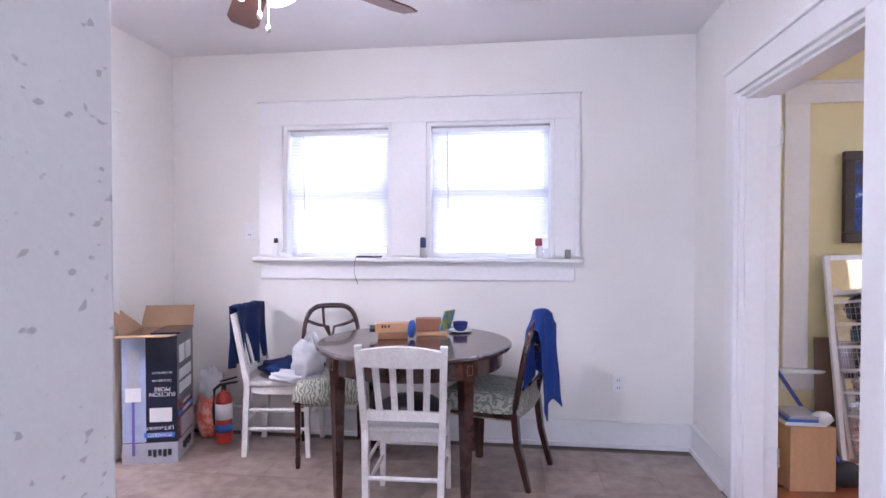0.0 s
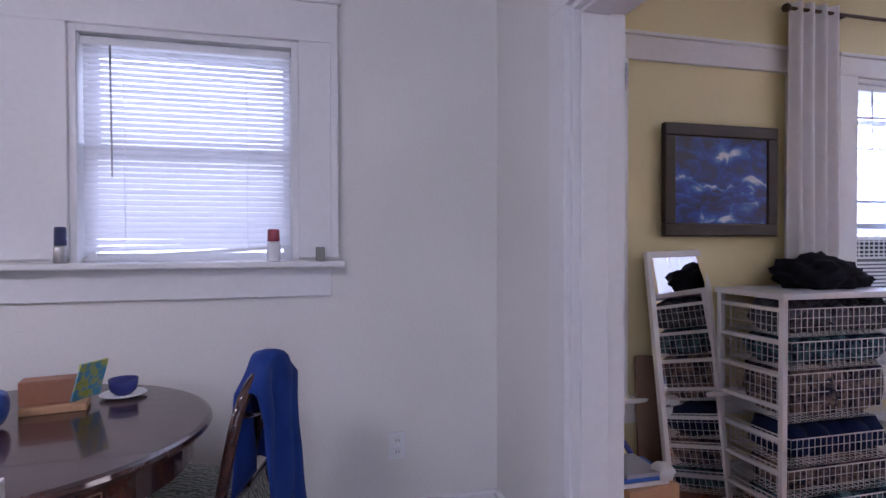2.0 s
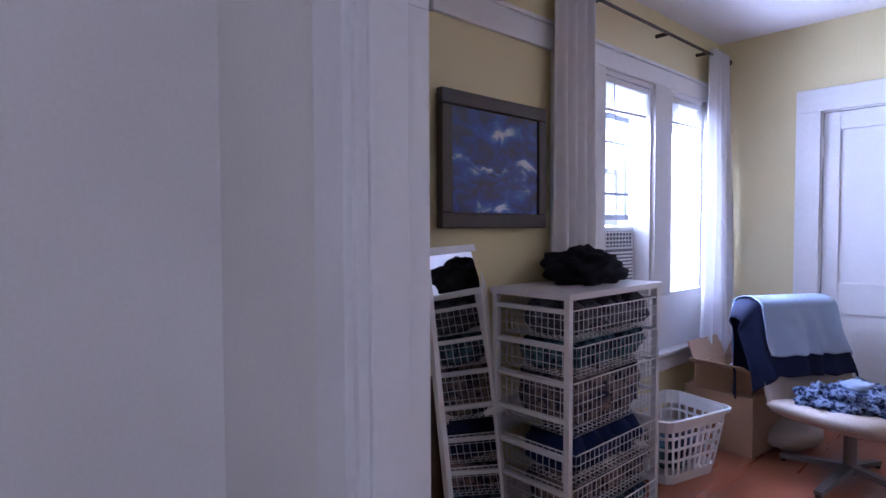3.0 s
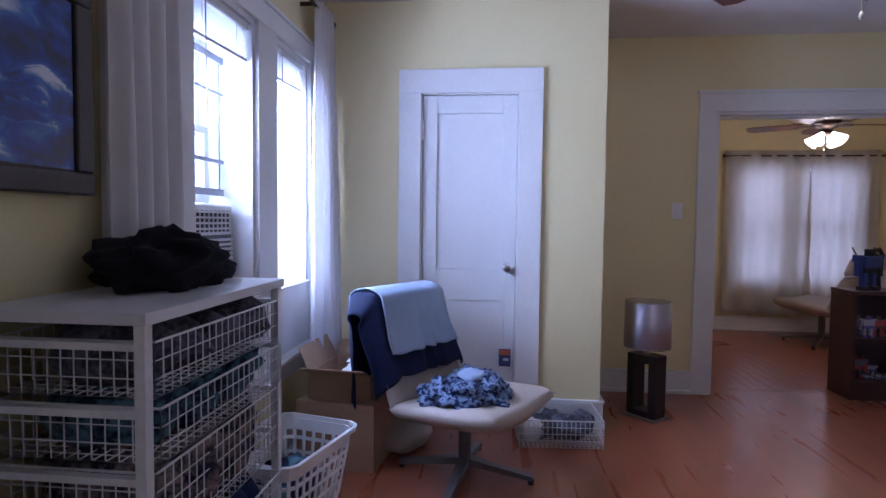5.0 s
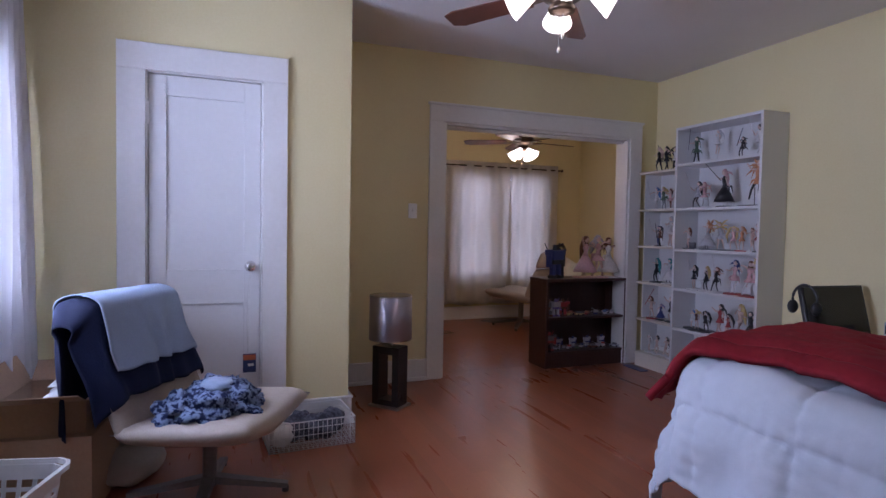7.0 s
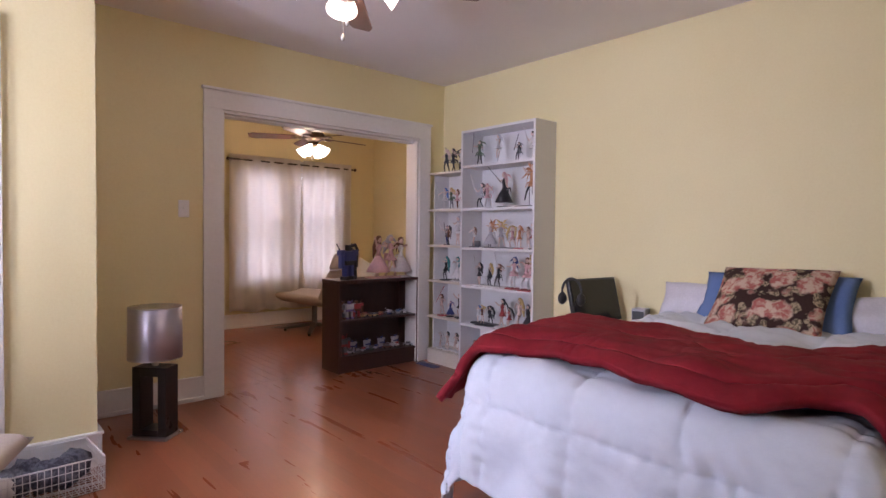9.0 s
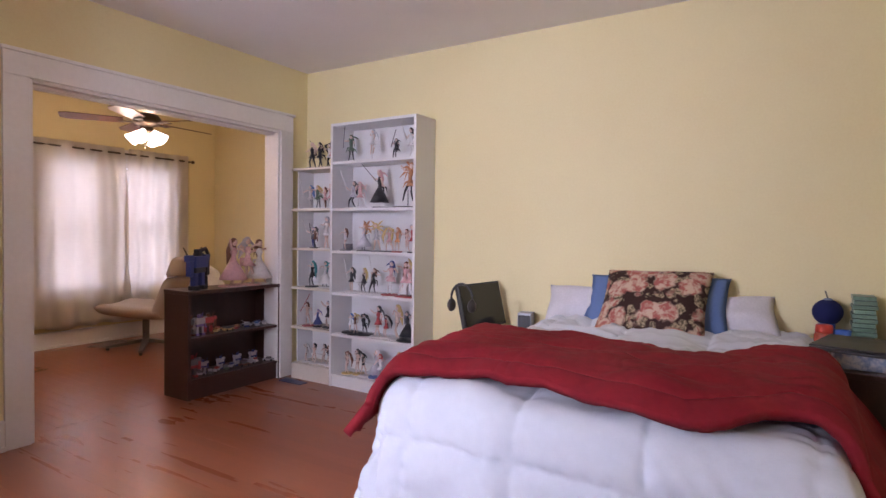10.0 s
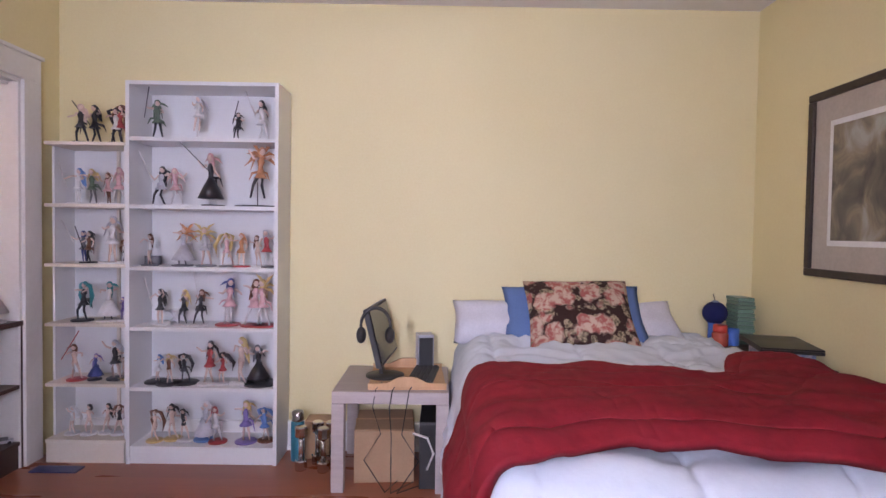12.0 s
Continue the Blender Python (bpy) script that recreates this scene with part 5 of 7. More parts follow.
# tall white bookshelf
SX0, SX1, SF, SB = 4.375, 5.173, -0.70, -0.945
bs = thing("bookshelf", ((SX0 + SX1) / 2, (SF + SB) / 2, 0), "tall white laminate bookshelf filled with figurines", "bookshelf")
hx, hy = (SX1 - SX0) / 2, (SF - SB) / 2
for s in (-1, 1):
    part("side_panel", boxed(s * hx, -hy, 0, s * (hx - 0.02), hy, 2.02, bevel=0.001), M_SHELFW, bs)
part("top_panel", boxed(-hx + 0.02, -hy, 2.0, hx - 0.02, hy, 2.02, bevel=0.001), M_SHELFW, bs)
part("back_panel", boxed(-hx + 0.02, -hy, 0.0, hx - 0.02, -hy + 0.006, 2.0), M_SHELFW, bs)
part("plinth", boxed(-hx + 0.02, hy - 0.03, 0, hx - 0.02, hy - 0.012, 0.075), M_SHELFW, bs)
SHELF_Z = (1.73, 1.375, 1.05, 0.73, 0.41, 0.095)
for z in SHELF_Z:
    part("shelf", boxed(-hx + 0.02, -hy + 0.006, z - 0.02, hx - 0.02, hy - 0.004, z, bevel=0.001), M_SHELFW, bs)
# narrow open shelf beside it
NX0, NX1 = 5.178, 5.60
ns = thing("display_shelf", ((NX0 + NX1) / 2, (SF + SB) / 2, 0), "narrow white open display shelf crowded with figurines", "shelf")
nh = (NX1 - NX0) / 2
NARROW_Z = (1.70, 1.375, 1.06, 0.745, 0.425, 0.125)
for z in NARROW_Z:
    part("shelf", boxed(-nh, -hy, z - 0.018, nh, hy - 0.004, z, bevel=0.002), M_SHELFO, ns)
part("plinth", boxed(-nh + 0.01, hy - 0.03, 0, nh, hy - 0.012, 0.107), M_SHELFO, ns)
part("back_panel", boxed(-nh, -hy, 0, nh, -hy + 0.006, 1.682), M_SHELFW, ns)
for z0, z1 in zip(NARROW_Z[1:], NARROW_Z):
    part("side_panel", boxed(nh - 0.012, -hy + 0.006, z0, nh, hy - 0.07, z1 - 0.018), M_SHELFW, ns)
    part("upright", boxed(-0.06, -hy + 0.007, z0, -0.045, -hy + 0.022, z1 - 0.018), M_SHELFO, ns)
    part("upright", boxed(-nh, -hy + 0.006, z0, -nh + 0.012, hy - 0.02, z1 - 0.018), M_SHELFW, ns)

# ---- figurines: each one plain painted shape ----
TONE = {
    "black": (0.02, 0.02, 0.025), "white": (0.72, 0.70, 0.70), "teal": (0.04, 0.30, 0.32), "brown": (0.16, 0.06, 0.03), "blonde": (0.66, 0.48, 0.20),
    "pink": (0.70, 0.42, 0.43), "red": (0.42, 0.06, 0.06), "purple": (0.22, 0.16, 0.42), "navy": (0.04, 0.06, 0.22), "orange": (0.55, 0.24, 0.11),
    "silver": (0.50, 0.50, 0.55), "green": (0.10, 0.16, 0.11), "tan": (0.74, 0.55, 0.47), "blue": (0.10, 0.22, 0.50), "grey": (0.16, 0.16, 0.18)}
M_TONE = {k: mat("painted vinyl " + k, v, rough=0.4, scale=30, bump=0.02) for k, v in TONE.items()}
frng = random.Random(11)


def figurine(x, y, z, h, hair, dress, legs, base="black", prop="", style="", room=None):
    """A small painted display figure as one plain mesh."""
    bm = bmesh.new()
    h *= 1.12
    k = h / 0.2
    r = frng.uniform
    br = (0.05 if base != "big" else 0.085) * max(k, 0.7)
    zb = 0.008
    lathe(bm, [(br, 0), (br, zb - 0.002), (br * 0.95, zb)], 16, slot=3)
    if style == "flying":
        zb = 0.05
        rod(bm, (0, 0, 0.008), (0, 0, 0.09 * k), 0.003, n=6, slot=3)
    lean, twist = r(-0.012, 0.012) * k, r(-0.6, 0.6)
    hip = Vector((lean, 0, zb + 0.085 * k))
    spread = r(0.008, 0.026) * k
    for s in (-1, 1):
        knee = Vector((s * spread * 0.8, r(-0.01, 0.02) * k, zb + 0.045 * k))
        tube(bm, [(s * spread * 1.3, r(-0.008, 0.008), zb), knee, hip + Vector((s * 0.008 * k, 0, 0))], [0.0036 * k, 0.0055 * k, 0.0082 * k], 7, slot=2)
    neck = hip + Vector((lean * 0.5, 0, 0.062 * k))
    tube(bm, [hip, hip + Vector((0, 0, 0.02 * k)), hip + Vector((0, 0, 0.045 * k)), neck], [0.015 * k, 0.0105 * k, 0.015 * k, 0.006 * k], 9, slot=1)
    flare = {"gown": 0.055, "skirt": 0.030, "bare": 0.0}.get(style, 0.026) * k
    if flare:
        low = 0.075 * k if style == "gown" else 0.026 * k
        rings = lathe(bm, [(0.011 * k, 0.0), (flare * 0.6, -low * 0.45), (flare, -low), (flare * 0.92, -low)], 14, at=tuple(hip + Vector((0, 0, 0.012 * k))), slot=1)
    head = neck + Vector((0, 0, 0.020 * k))
    ball(bm, head, 0.0115 * k, 0.0115 * k, 0.0140 * k, slot=4, n=9)
    ball(bm, head + Vector((0, -0.004 * k, 0.004 * k)), 0.0142 * k, 0.0135 * k, 0.0145 * k, slot=0, n=9)
    ln = r(0.04, 0.095) * k
    side = r(-0.03, 0.03) * k
    if style == "tails" or (r(0, 1) < 0.35 and h < 0.2 and prop != "wings"):
        for s in (-1, 1):
            tube(bm, [head + Vector((s * 0.014 * k, 0, 0.008 * k)), head + Vector((s * 0.035 * k, -0.006, 0.0)), head + Vector((s * 0.045 * k + side, -0.012, -ln * 0.6)), head + Vector((s * 0.03 * k + side, -0.014, -ln * 1.3))], [0.006 * k, 0.010 * k, 0.011 * k, 0.002], 7, slot=0)
    else:
        tube(bm, [head + Vector((0, -0.008 * k, 0.006 * k)), head + Vector((side * 0.4, -0.018 * k, -ln * 0.4)), head + Vector((side, -0.022 * k, -ln))], [0.013 * k, 0.014 * k, 0.003], 8, slot=0)
    # loose strands and ribbons
    for q in range(3):
        a, b = r(-0.05, 0.05) * k, r(-0.075, -0.01) * k
        tube(bm, [head + Vector((0, -0.010 * k, 0.004 * k)), head + Vector((a * 0.6, -0.020 * k, b * 0.35 + 0.004 * k)), head + Vector((a, -0.022 * k, b))], [0.006 * k, 0.0055 * k, 0.001], 5, slot=0)
    if style != "bare":
        for q in range(2):
            a = r(-0.05, 0.05) * k
            tube(bm, [hip + Vector((0, -0.010 * k, 0.012 * k)), hip + Vector((a * 0.7, -0.018 * k, r(-0.005, 0.02) * k)), hip + Vector((a, -0.018 * k, r(-0.05, 0.0) * k))], [0.005 * k, 0.005 * k, 0.0015], 5, slot=1)
    for s in (-1, 1):
        sh = neck + Vector((s * 0.015 * k, 0, -0.006 * k))
        el = sh + Vector((s * r(0.010, 0.024), r(-0.01, 0.015), r(-0.026, 0.014))) * k
        hd = el + Vector((s * r(-0.012, 0.032), r(0, 0.022), r(-0.028, 0.034))) * k
        tube(bm, [sh, el, hd], [0.0055 * k, 0.0045 * k, 0.0035 * k], 6, slot=4)
        if s == 1 and prop == "staff":
            d = Vector((r(-0.5, 0.7), r(-0.2, 0.2), r(0.4, 1))).normalized()
            rod(bm, hd - d * 0.05 * k, hd + d * 0.12 * k, 0.0028, n=6, slot=3)
        if prop == "wings":
            for q in range(3):
                tip = neck + Vector((s * (0.046 + 0.010 * q) * k, -0.02, (0.055 - 0.045 * q) * k))
                tube(bm, [neck + Vector((0, -0.008, 0)), (neck + tip) / 2 + Vector((0, -0.01, 0.012 * k)), tip], [0.003, 0.007 * k, 0.001], 6, slot=0)
    if prop == "stool":
        box(bm, -0.045 * k, -0.04, 0.006, 0.045 * k, -0.005, 0.06 * k, slot=3)
    if prop == "desk":
        box(bm, 0.02, -0.02, zb + 0.06 * k, 0.10, 0.02, zb + 0.068 * k, slot=3)
        bar(bm, (0.03, 0, zb), (0.09, 0, zb + 0.06 * k), 0.004, 0.004, slot=3)
        bar(bm, (0.09, 0, zb), (0.03, 0, zb + 0.06 * k), 0.004, 0.004, slot=3)
    hue = "black" if base == "big" else base
    ob = part("figurine", bm, [M_TONE[hair], M_TONE[dress], M_TONE[legs], M_TONE[hue], M_TONE["tan"]], smooth=True)
    ob.data.transform(pose(0, 0, 0, 0, 0, r(-28, 28)))
    lo, hi = min(v.co.x for v in ob.data.vertices), max(v.co.x for v in ob.data.vertices)
    fit = min(1.0, 0.24 / (hi - lo))
    front, rear = max(v.co.y for v in ob.data.vertices), min(v.co.y for v in ob.data.vertices)
    deep = min(1.0, 0.21 / (front - rear))
    ob.data.transform(Matrix.Diagonal((fit, deep, 1, 1)))
    if room:
        x = min(max(x, room[0] - lo * fit), room[1] - hi * fit)
        y = min(max(y, SB + 0.012 - rear * deep), SF - 0.008 - front * deep)
    ob.location = (x, y, z)
    words = f"small painted figurine, {hair} hair and {dress} outfit, on shelf"
    return tagged(ob, words, "figurine", "figurines on the shelves")


ROWS_WIDE = [
    [(.15, .20, "green", "green", "black", "grey", "staff", ""), (.42, .18, "silver", "white", "tan", "white", "", "flying"), (.68, .14, "black", "black", "black", "black", "staff", ""), (.86, .21, "black", "white", "white", "white", "staff", "")],
    [(.12, .20, "black", "silver", "black", "white", "staff", "skirt"), (.28, .19, "pink", "pink", "white", "white", "", "skirt"), (.53, .27, "pink", "black", "white", "black", "staff", "gown"), (.87, .27, "orange", "orange", "black", "big", "wings", "flying")],
    [(.11, .16, "brown", "white", "tan", "grey", "stool", "bare"), (.32, .20, "orange", "silver", "grey", "grey", "wings", "gown"), (.48, .20, "blonde", "silver", "tan", "grey", "wings", ""), (.62, .17, "blonde", "pink", "tan", "grey", "", ""), (.72, .17, "orange", "orange", "tan", "red", "", ""), (.84, .16, "brown", "tan", "tan", "white", "", "bare"), (.95, .19, "silver", "red", "white", "black", "", "skirt")],
    [(.14, .18, "black", "black", "tan", "white", "staff", ""), (.32, .18, "blonde", "black", "black", "white", "desk", ""), (.43, .18, "brown", "black", "black", "white", "staff", ""), (.62, .24, "navy", "pink", "white", "red", "", "skirt"), (.80, .24, "brown", "pink", "white", "red", "", "skirt"), (.94, .24, "blonde", "pink", "white", "red", "wings", "")],
    [(.14, .14, "blue", "white", "tan", "big", "", ""), (.24, .15, "blonde", "brown", "tan", "big", "", "bare"), (.34, .15, "black", "black", "black", "big", "", ""), (.50, .22, "black", "red", "tan", "white", "", ""), (.59, .16, "black", "red", "tan", "white", "", ""), (.72, .24, "blonde", "tan", "tan", "white", "", "bare"), (.90, .20, "grey", "black", "black", "big", "", "gown")],
    [(.14, .16, "brown", "tan", "tan", "blonde", "", "bare"), (.25, .18, "black", "tan", "tan", "blonde", "", "bare"), (.34, .16, "black", "black", "tan", "white", "", "bare"), (.46, .20, "white", "silver", "white", "blue", "", "gown"), (.57, .18, "red", "white", "white", "red", "", ""), (.76, .21, "blonde", "purple", "tan", "purple", "", "skirt"), (.90, .17, "blue", "blue", "tan", "brown", "", "skirt")],
]
ROWS_NARROW = [
    [(.35, .20, "tan", "black", "black", "black", "", ""), (.50, .20, "black", "black", "black", "black", "staff", ""), (.78, .20, "brown", "red", "black", "black", "", "tails"), (.93, .18, "black", "white", "black", "black", "", "tails")],
    [(.28, .18, "blue", "white", "white", "white", "staff", ""), (.46, .18, "blonde", "green", "grey", "white", "", ""), (.68, .16, "brown", "pink", "brown", "white", "", "skirt"), (.80, .19, "pink", "pink", "white", "white", "", "skirt")],
    [(.24, .16, "navy", "grey", "navy", "white", "staff", ""), (.42, .16, "black", "brown", "black", "black", "staff", ""), (.74, .24, "silver", "white", "tan", "white", "", "skirt"), (.93, .12, "brown", "black", "black", "black", "", "")],
    [(.34, .20, "teal", "black", "black", "black", "", "tails"), (.65, .20, "teal", "white", "grey", "white", "", "gown"), (.90, .12, "purple", "purple", "purple", "white", "stool", "")],
    [(.28, .18, "brown", "tan", "tan", "red", "staff", "bare"), (.50, .13, "purple", "navy", "purple", "black", "", "gown"), (.76, .20, "silver", "black", "tan", "black", "", ""), (.90, .11, "brown", "tan", "tan", "blonde", "", "bare")],
    [(.20, .14, "white", "white", "tan", "white", "", "bare"), (.42, .15, "black", "tan", "tan", "white", "", "bare"), (.62, .15, "black", "tan", "tan", "white", "", "bare"), (.80, .15, "brown", "black", "tan", "white", "", "bare")],
]
for rows, zs, xa, xb in ((ROWS_WIDE, SHELF_Z, SX1, SX0), (ROWS_NARROW, NARROW_Z, NX1, NX0)):
    for row, z in zip(rows, zs):
        for f, h, hair, dress, legs, base, prop, style in row:
            figurine(xa + (xb - xa) * f, SF - 0.10 + frng.uniform(-0.02, 0.02), z, h, hair, dress, legs, base, prop, style, (xb + 0.024, xa - 0.024))

# ---- pictures ----
def picture_nodes(name, stops, glow_spots, wave, crests=()):
    """Brushwork in horizontal bands with pale crests, for a flat painting."""
    m = bpy.data.materials.new(name)
    m.use_nodes = True
    n, l = m.node_tree.nodes, m.node_tree.links
    tc, mp, no, sep, r, ad = (n.new("ShaderNodeTexCoord"), n.new("ShaderNodeMapping"), n.new("ShaderNodeTexNoise"), n.new("ShaderNodeSeparateXYZ"), n.new("ShaderNodeValToRGB"), n.new("ShaderNodeMath"))
    mp.inputs["Scale"].default_value = (2.2, 1, wave)
    l.new(tc.outputs["Generated"], mp.inputs[0])
    l.new(mp.outputs[0], no.inputs[0])
    no.inputs["Scale"].default_value, no.inputs["Detail"].default_value, no.inputs["Distortion"].default_value = 2.6, 6, 0.9
    l.new(tc.outputs["Generated"], sep.inputs[0])
    r.color_ramp.elements[0].position, r.color_ramp.elements[0].color = stops[0][0], (*stops[0][1], 1)
    r.color_ramp.elements[1].position, r.color_ramp.elements[1].color = stops[-1][0], (*stops[-1][1], 1)
    for p, c in stops[1:-1]:
        r.color_ramp.elements.new(p).color = (*c, 1)
    out = no.outputs[0]
    for (cx, cz), (wx, wz), amount in glow_spots:
        sx, sz = n.new("ShaderNodeMath"), n.new("ShaderNodeMath")
        for q, axis, c, w in ((sx, 0, cx, wx), (sz, 2, cz, wz)):
            q.operation = "SUBTRACT"
            l.new(sep.outputs[axis], q.inputs[0])
            q.inputs[1].default_value = c
        v, ln, mr, sm = n.new("ShaderNodeCombineXYZ"), n.new("ShaderNodeVectorMath"), n.new("ShaderNodeMapRange"), n.new("ShaderNodeMath")
        kx, kz = n.new("ShaderNodeMath"), n.new("ShaderNodeMath")
        for q, src, w, slot in ((kx, sx, wx, 0), (kz, sz, wz, 1)):
            q.operation = "DIVIDE"
            l.new(src.outputs[0], q.inputs[0])
            q.inputs[1].default_value = w
            l.new(q.outputs[0], v.inputs[slot])
        ln.operation = "LENGTH"
        l.new(v.outputs[0], ln.inputs[0])
        l.new(ln.outputs["Value"], mr.inputs[0])
        mr.inputs[3].default_value, mr.inputs[4].default_value = amount, 0.0
        sm.operation = "ADD"
        l.new(out, sm.inputs[0])
        l.new(mr.outputs[0], sm.inputs[1])
        out = sm.outputs[0]
    for z0, amp, freq, phase, width, amount in crests:
        def step(op, a, b):
            q = n.new("ShaderNodeMath")
            q.operation = op
            for k, v in enumerate((a, b)):
                if isinstance(v, (int, float)):
                    q.inputs[k].default_value = v
                else:
                    l.new(v, q.inputs[k])
            return q.outputs[0]
        rough = step("MULTIPLY", step("SUBTRACT", no.outputs[0], 0.5), 0.30)
        curve = step("MULTIPLY", step("SINE", step("ADD", step("MULTIPLY", sep.outputs[0], freq), phase), 0.0), amp)
        gap = step("ABSOLUTE", step("SUBTRACT", step("SUBTRACT", step("SUBTRACT", sep.outputs[2], z0), curve), rough), 0.0)
        foam = step("MULTIPLY", step("MAXIMUM", step("SUBTRACT", 1.0, step("DIVIDE", gap, width)), 0.0), amount)
        out = step("ADD", out, foam)
    l.new(out, r.inputs[0])
    p = n["Principled BSDF"]
    l.new(r.outputs[0], p.inputs["Base Color"])
    p.inputs["Roughness"].default_value = 0.35
    return m


def frame_strips(root, axis_u, w, h, t, d, material):
    """Four mitre-like strips in the root's x-z plane, facing -y."""
    for n, c in (("frame_rail", (-w / 2, -d, h / 2 - t, w / 2, 0, h / 2)), ("frame_rail", (-w / 2, -d, -h / 2, w / 2, 0, -h / 2 + t)), ("frame_stile", (-w / 2, -d, -h / 2 + t, -w / 2 + t, 0, h / 2 - t)), ("frame_stile", (w / 2 - t, -d, -h / 2 + t, w / 2, 0, h / 2 - t))):
        part(n, boxed(*c, bevel=0.006), material, root)


pt = thing("seascape_painting", (2.555, WY - 0.024, 1.535), "moonlit blue seascape painting in a dark wooden frame", "painting")
frame_strips(pt, 0, 0.64, 0.53, 0.058, 0.035, M_FRAME)
part("inner_slip", boxed(-0.27, -0.022, -0.215, 0.27, -0.006, 0.215, bevel=0.002), M_ESPRESSO, pt)
part("canvas", boxed(-0.258, -0.026, -0.203, 0.258, -0.0225, 0.203), picture_nodes("sea painting", [(0.36, (0.004, 0.012, 0.055)), (0.50, (0.006, 0.030, 0.19)), (0.62, (0.014, 0.065, 0.36)), (0.72, (0.05, 0.15, 0.44)), (0.86, (0.55, 0.60, 0.68))], [((0.54, 0.80), (0.24, 0.18), 0.34), ((0.86, 0.50), (0.12, 0.15), 0.24), ((0.26, 0.42), (0.10, 0.08), 0.18), ((0.50, 0.05), (0.30, 0.10), 0.24)], 2.6, ((0.44, 0.07, 9.0, 0.6, 0.035, 0.22), (0.30, 0.03, 8.0, 2.0, 0.02, 0.13), (0.19, 0.02, 11.0, 0.0, 0.018, 0.12))), pt, "canvas with moonlight and breaking waves")

pr = thing("framed_print", (1.737, 0.09, 1.505), "landscape print in dark frame with pale mat", "framed picture", "", 90)
frame_strips(pr, 0, 1.08, 0.86, 0.036, 0.03, M_FRAME)
part("mat_board", boxed(-0.505, -0.012, -0.395, 0.505, -0.006, 0.395), mat("beige mat board", (0.50, 0.44, 0.37), rough=0.8), pr)
part("inner_mat", boxed(-0.40, -0.0145, -0.285, 0.40, -0.012, 0.285), M_LABELW, pr)
part("print", boxed(-0.375, -0.017, -0.26, 0.375, -0.0145, 0.26), picture_nodes("woodland print", [(0.3, (0.05, 0.045, 0.045)), (0.47, (0.13, 0.11, 0.09)), (0.58, (0.24, 0.20, 0.14)), (0.75, (0.36, 0.35, 0.32))], [((0.5, 0.9), (0.7, 0.4), 0.12)], 1.2), pr, "muted print of bare trees")

# ---- leaning mirror ----
mi = thing("standing_mirror", (2.34, 3.555, 0), "tall narrow white-framed mirror leaning on the wall", "mirror")
mi.matrix_world = pose(2.375, 3.545, 0, 0, 0, 15) @ Matrix.Diagonal((1.06, 1, 1, 1)) @ pose(0, 0, 0, -6, -1, 0)
for c in ((-0.205, 0, 0, -0.175, 0.022, 1.21), (0.175, 0, 0, 0.205, 0.022, 1.21), (-0.175, 0, 1.18, 0.175, 0.022, 1.21), (-0.175, 0, 0, 0.175, 0.025, 0.035)):
    part("frame_strip", boxed(*c, bevel=0.003), M_TRIM, mi)
part("mirror_glass", boxed(-0.175, 0.008, 0.035, 0.175, 0.012, 1.18), M_MIRROR, mi)
part("backing", boxed(-0.175, 0.013, 0.035, 0.175, 0.02, 1.18), M_CARD, mi)

# wooden box with papers and a broom behind the doorway
wb = thing("wooden_box", (1.85, 3.34, 0), "light oak box standing on end by the doorway", "box", "", 6)
part("front_board", boxed(-0.115, -0.15, 0, 0.115, -0.13, 0.33, bevel=0.002), M_LIGHTWOOD, wb)
part("body", boxed(-0.115, -0.13, 0, 0.115, 0.15, 0.325, bevel=0.002), M_LIGHTWOOD, wb)
for k, (w, z) in enumerate(((0.20, 0.0), (0.21, 0.018), (0.17, 0.034))):
    tagged(part("magazine", boxed(1.85 - 0.11 + 0.01 * k, 3.21, 0.33 + z, 1.85 - 0.11 + w, 3.40, 0.346 + z, bevel=0.001), [M_LABELW, M_BLUE_L, M_BOXGREY][k]), "magazine lying on the oak box", "magazine", "magazines on the box")
tagged(part("egg_carton", lump(bmesh.new(), (1.93, 3.24, 0.365), 0.05, 0.04, 0.035, 2.2, 0.2, 14, floor=0.331), M_LABELW, smooth=True), "crumpled white wrapper on the oak box", "wrapper")
br = thing("broom", (2.05, 3.28, 0), "broom with blue handle leaning in the corner", "broom")
part("handle", rod(bmesh.new(), (0.0, 0.0, 0.10), (-0.34, 0.40, 0.80), 0.011, n=10), mat("blue lacquer", (0.04, 0.05, 0.30), rough=0.3, bump=0), br)
part("brush", lump(bmesh.new(), (0.02, 0, 0.06), 0.09, 0.045, 0.07, 5.5, 0.15, 14, floor=0.0), M_BLACK, br, smooth=True)
tagged(part("leaning_board", boxed(-0.14, -0.012, 0, 0.14, 0.0, 0.72, bevel=0.002), mat("worn brown board", (0.20, 0.12, 0.08), rough=0.6)), "brown board leaning behind the mirror", "board").matrix_world = pose(2.22, 3.60, 0, -4, 0, -4)

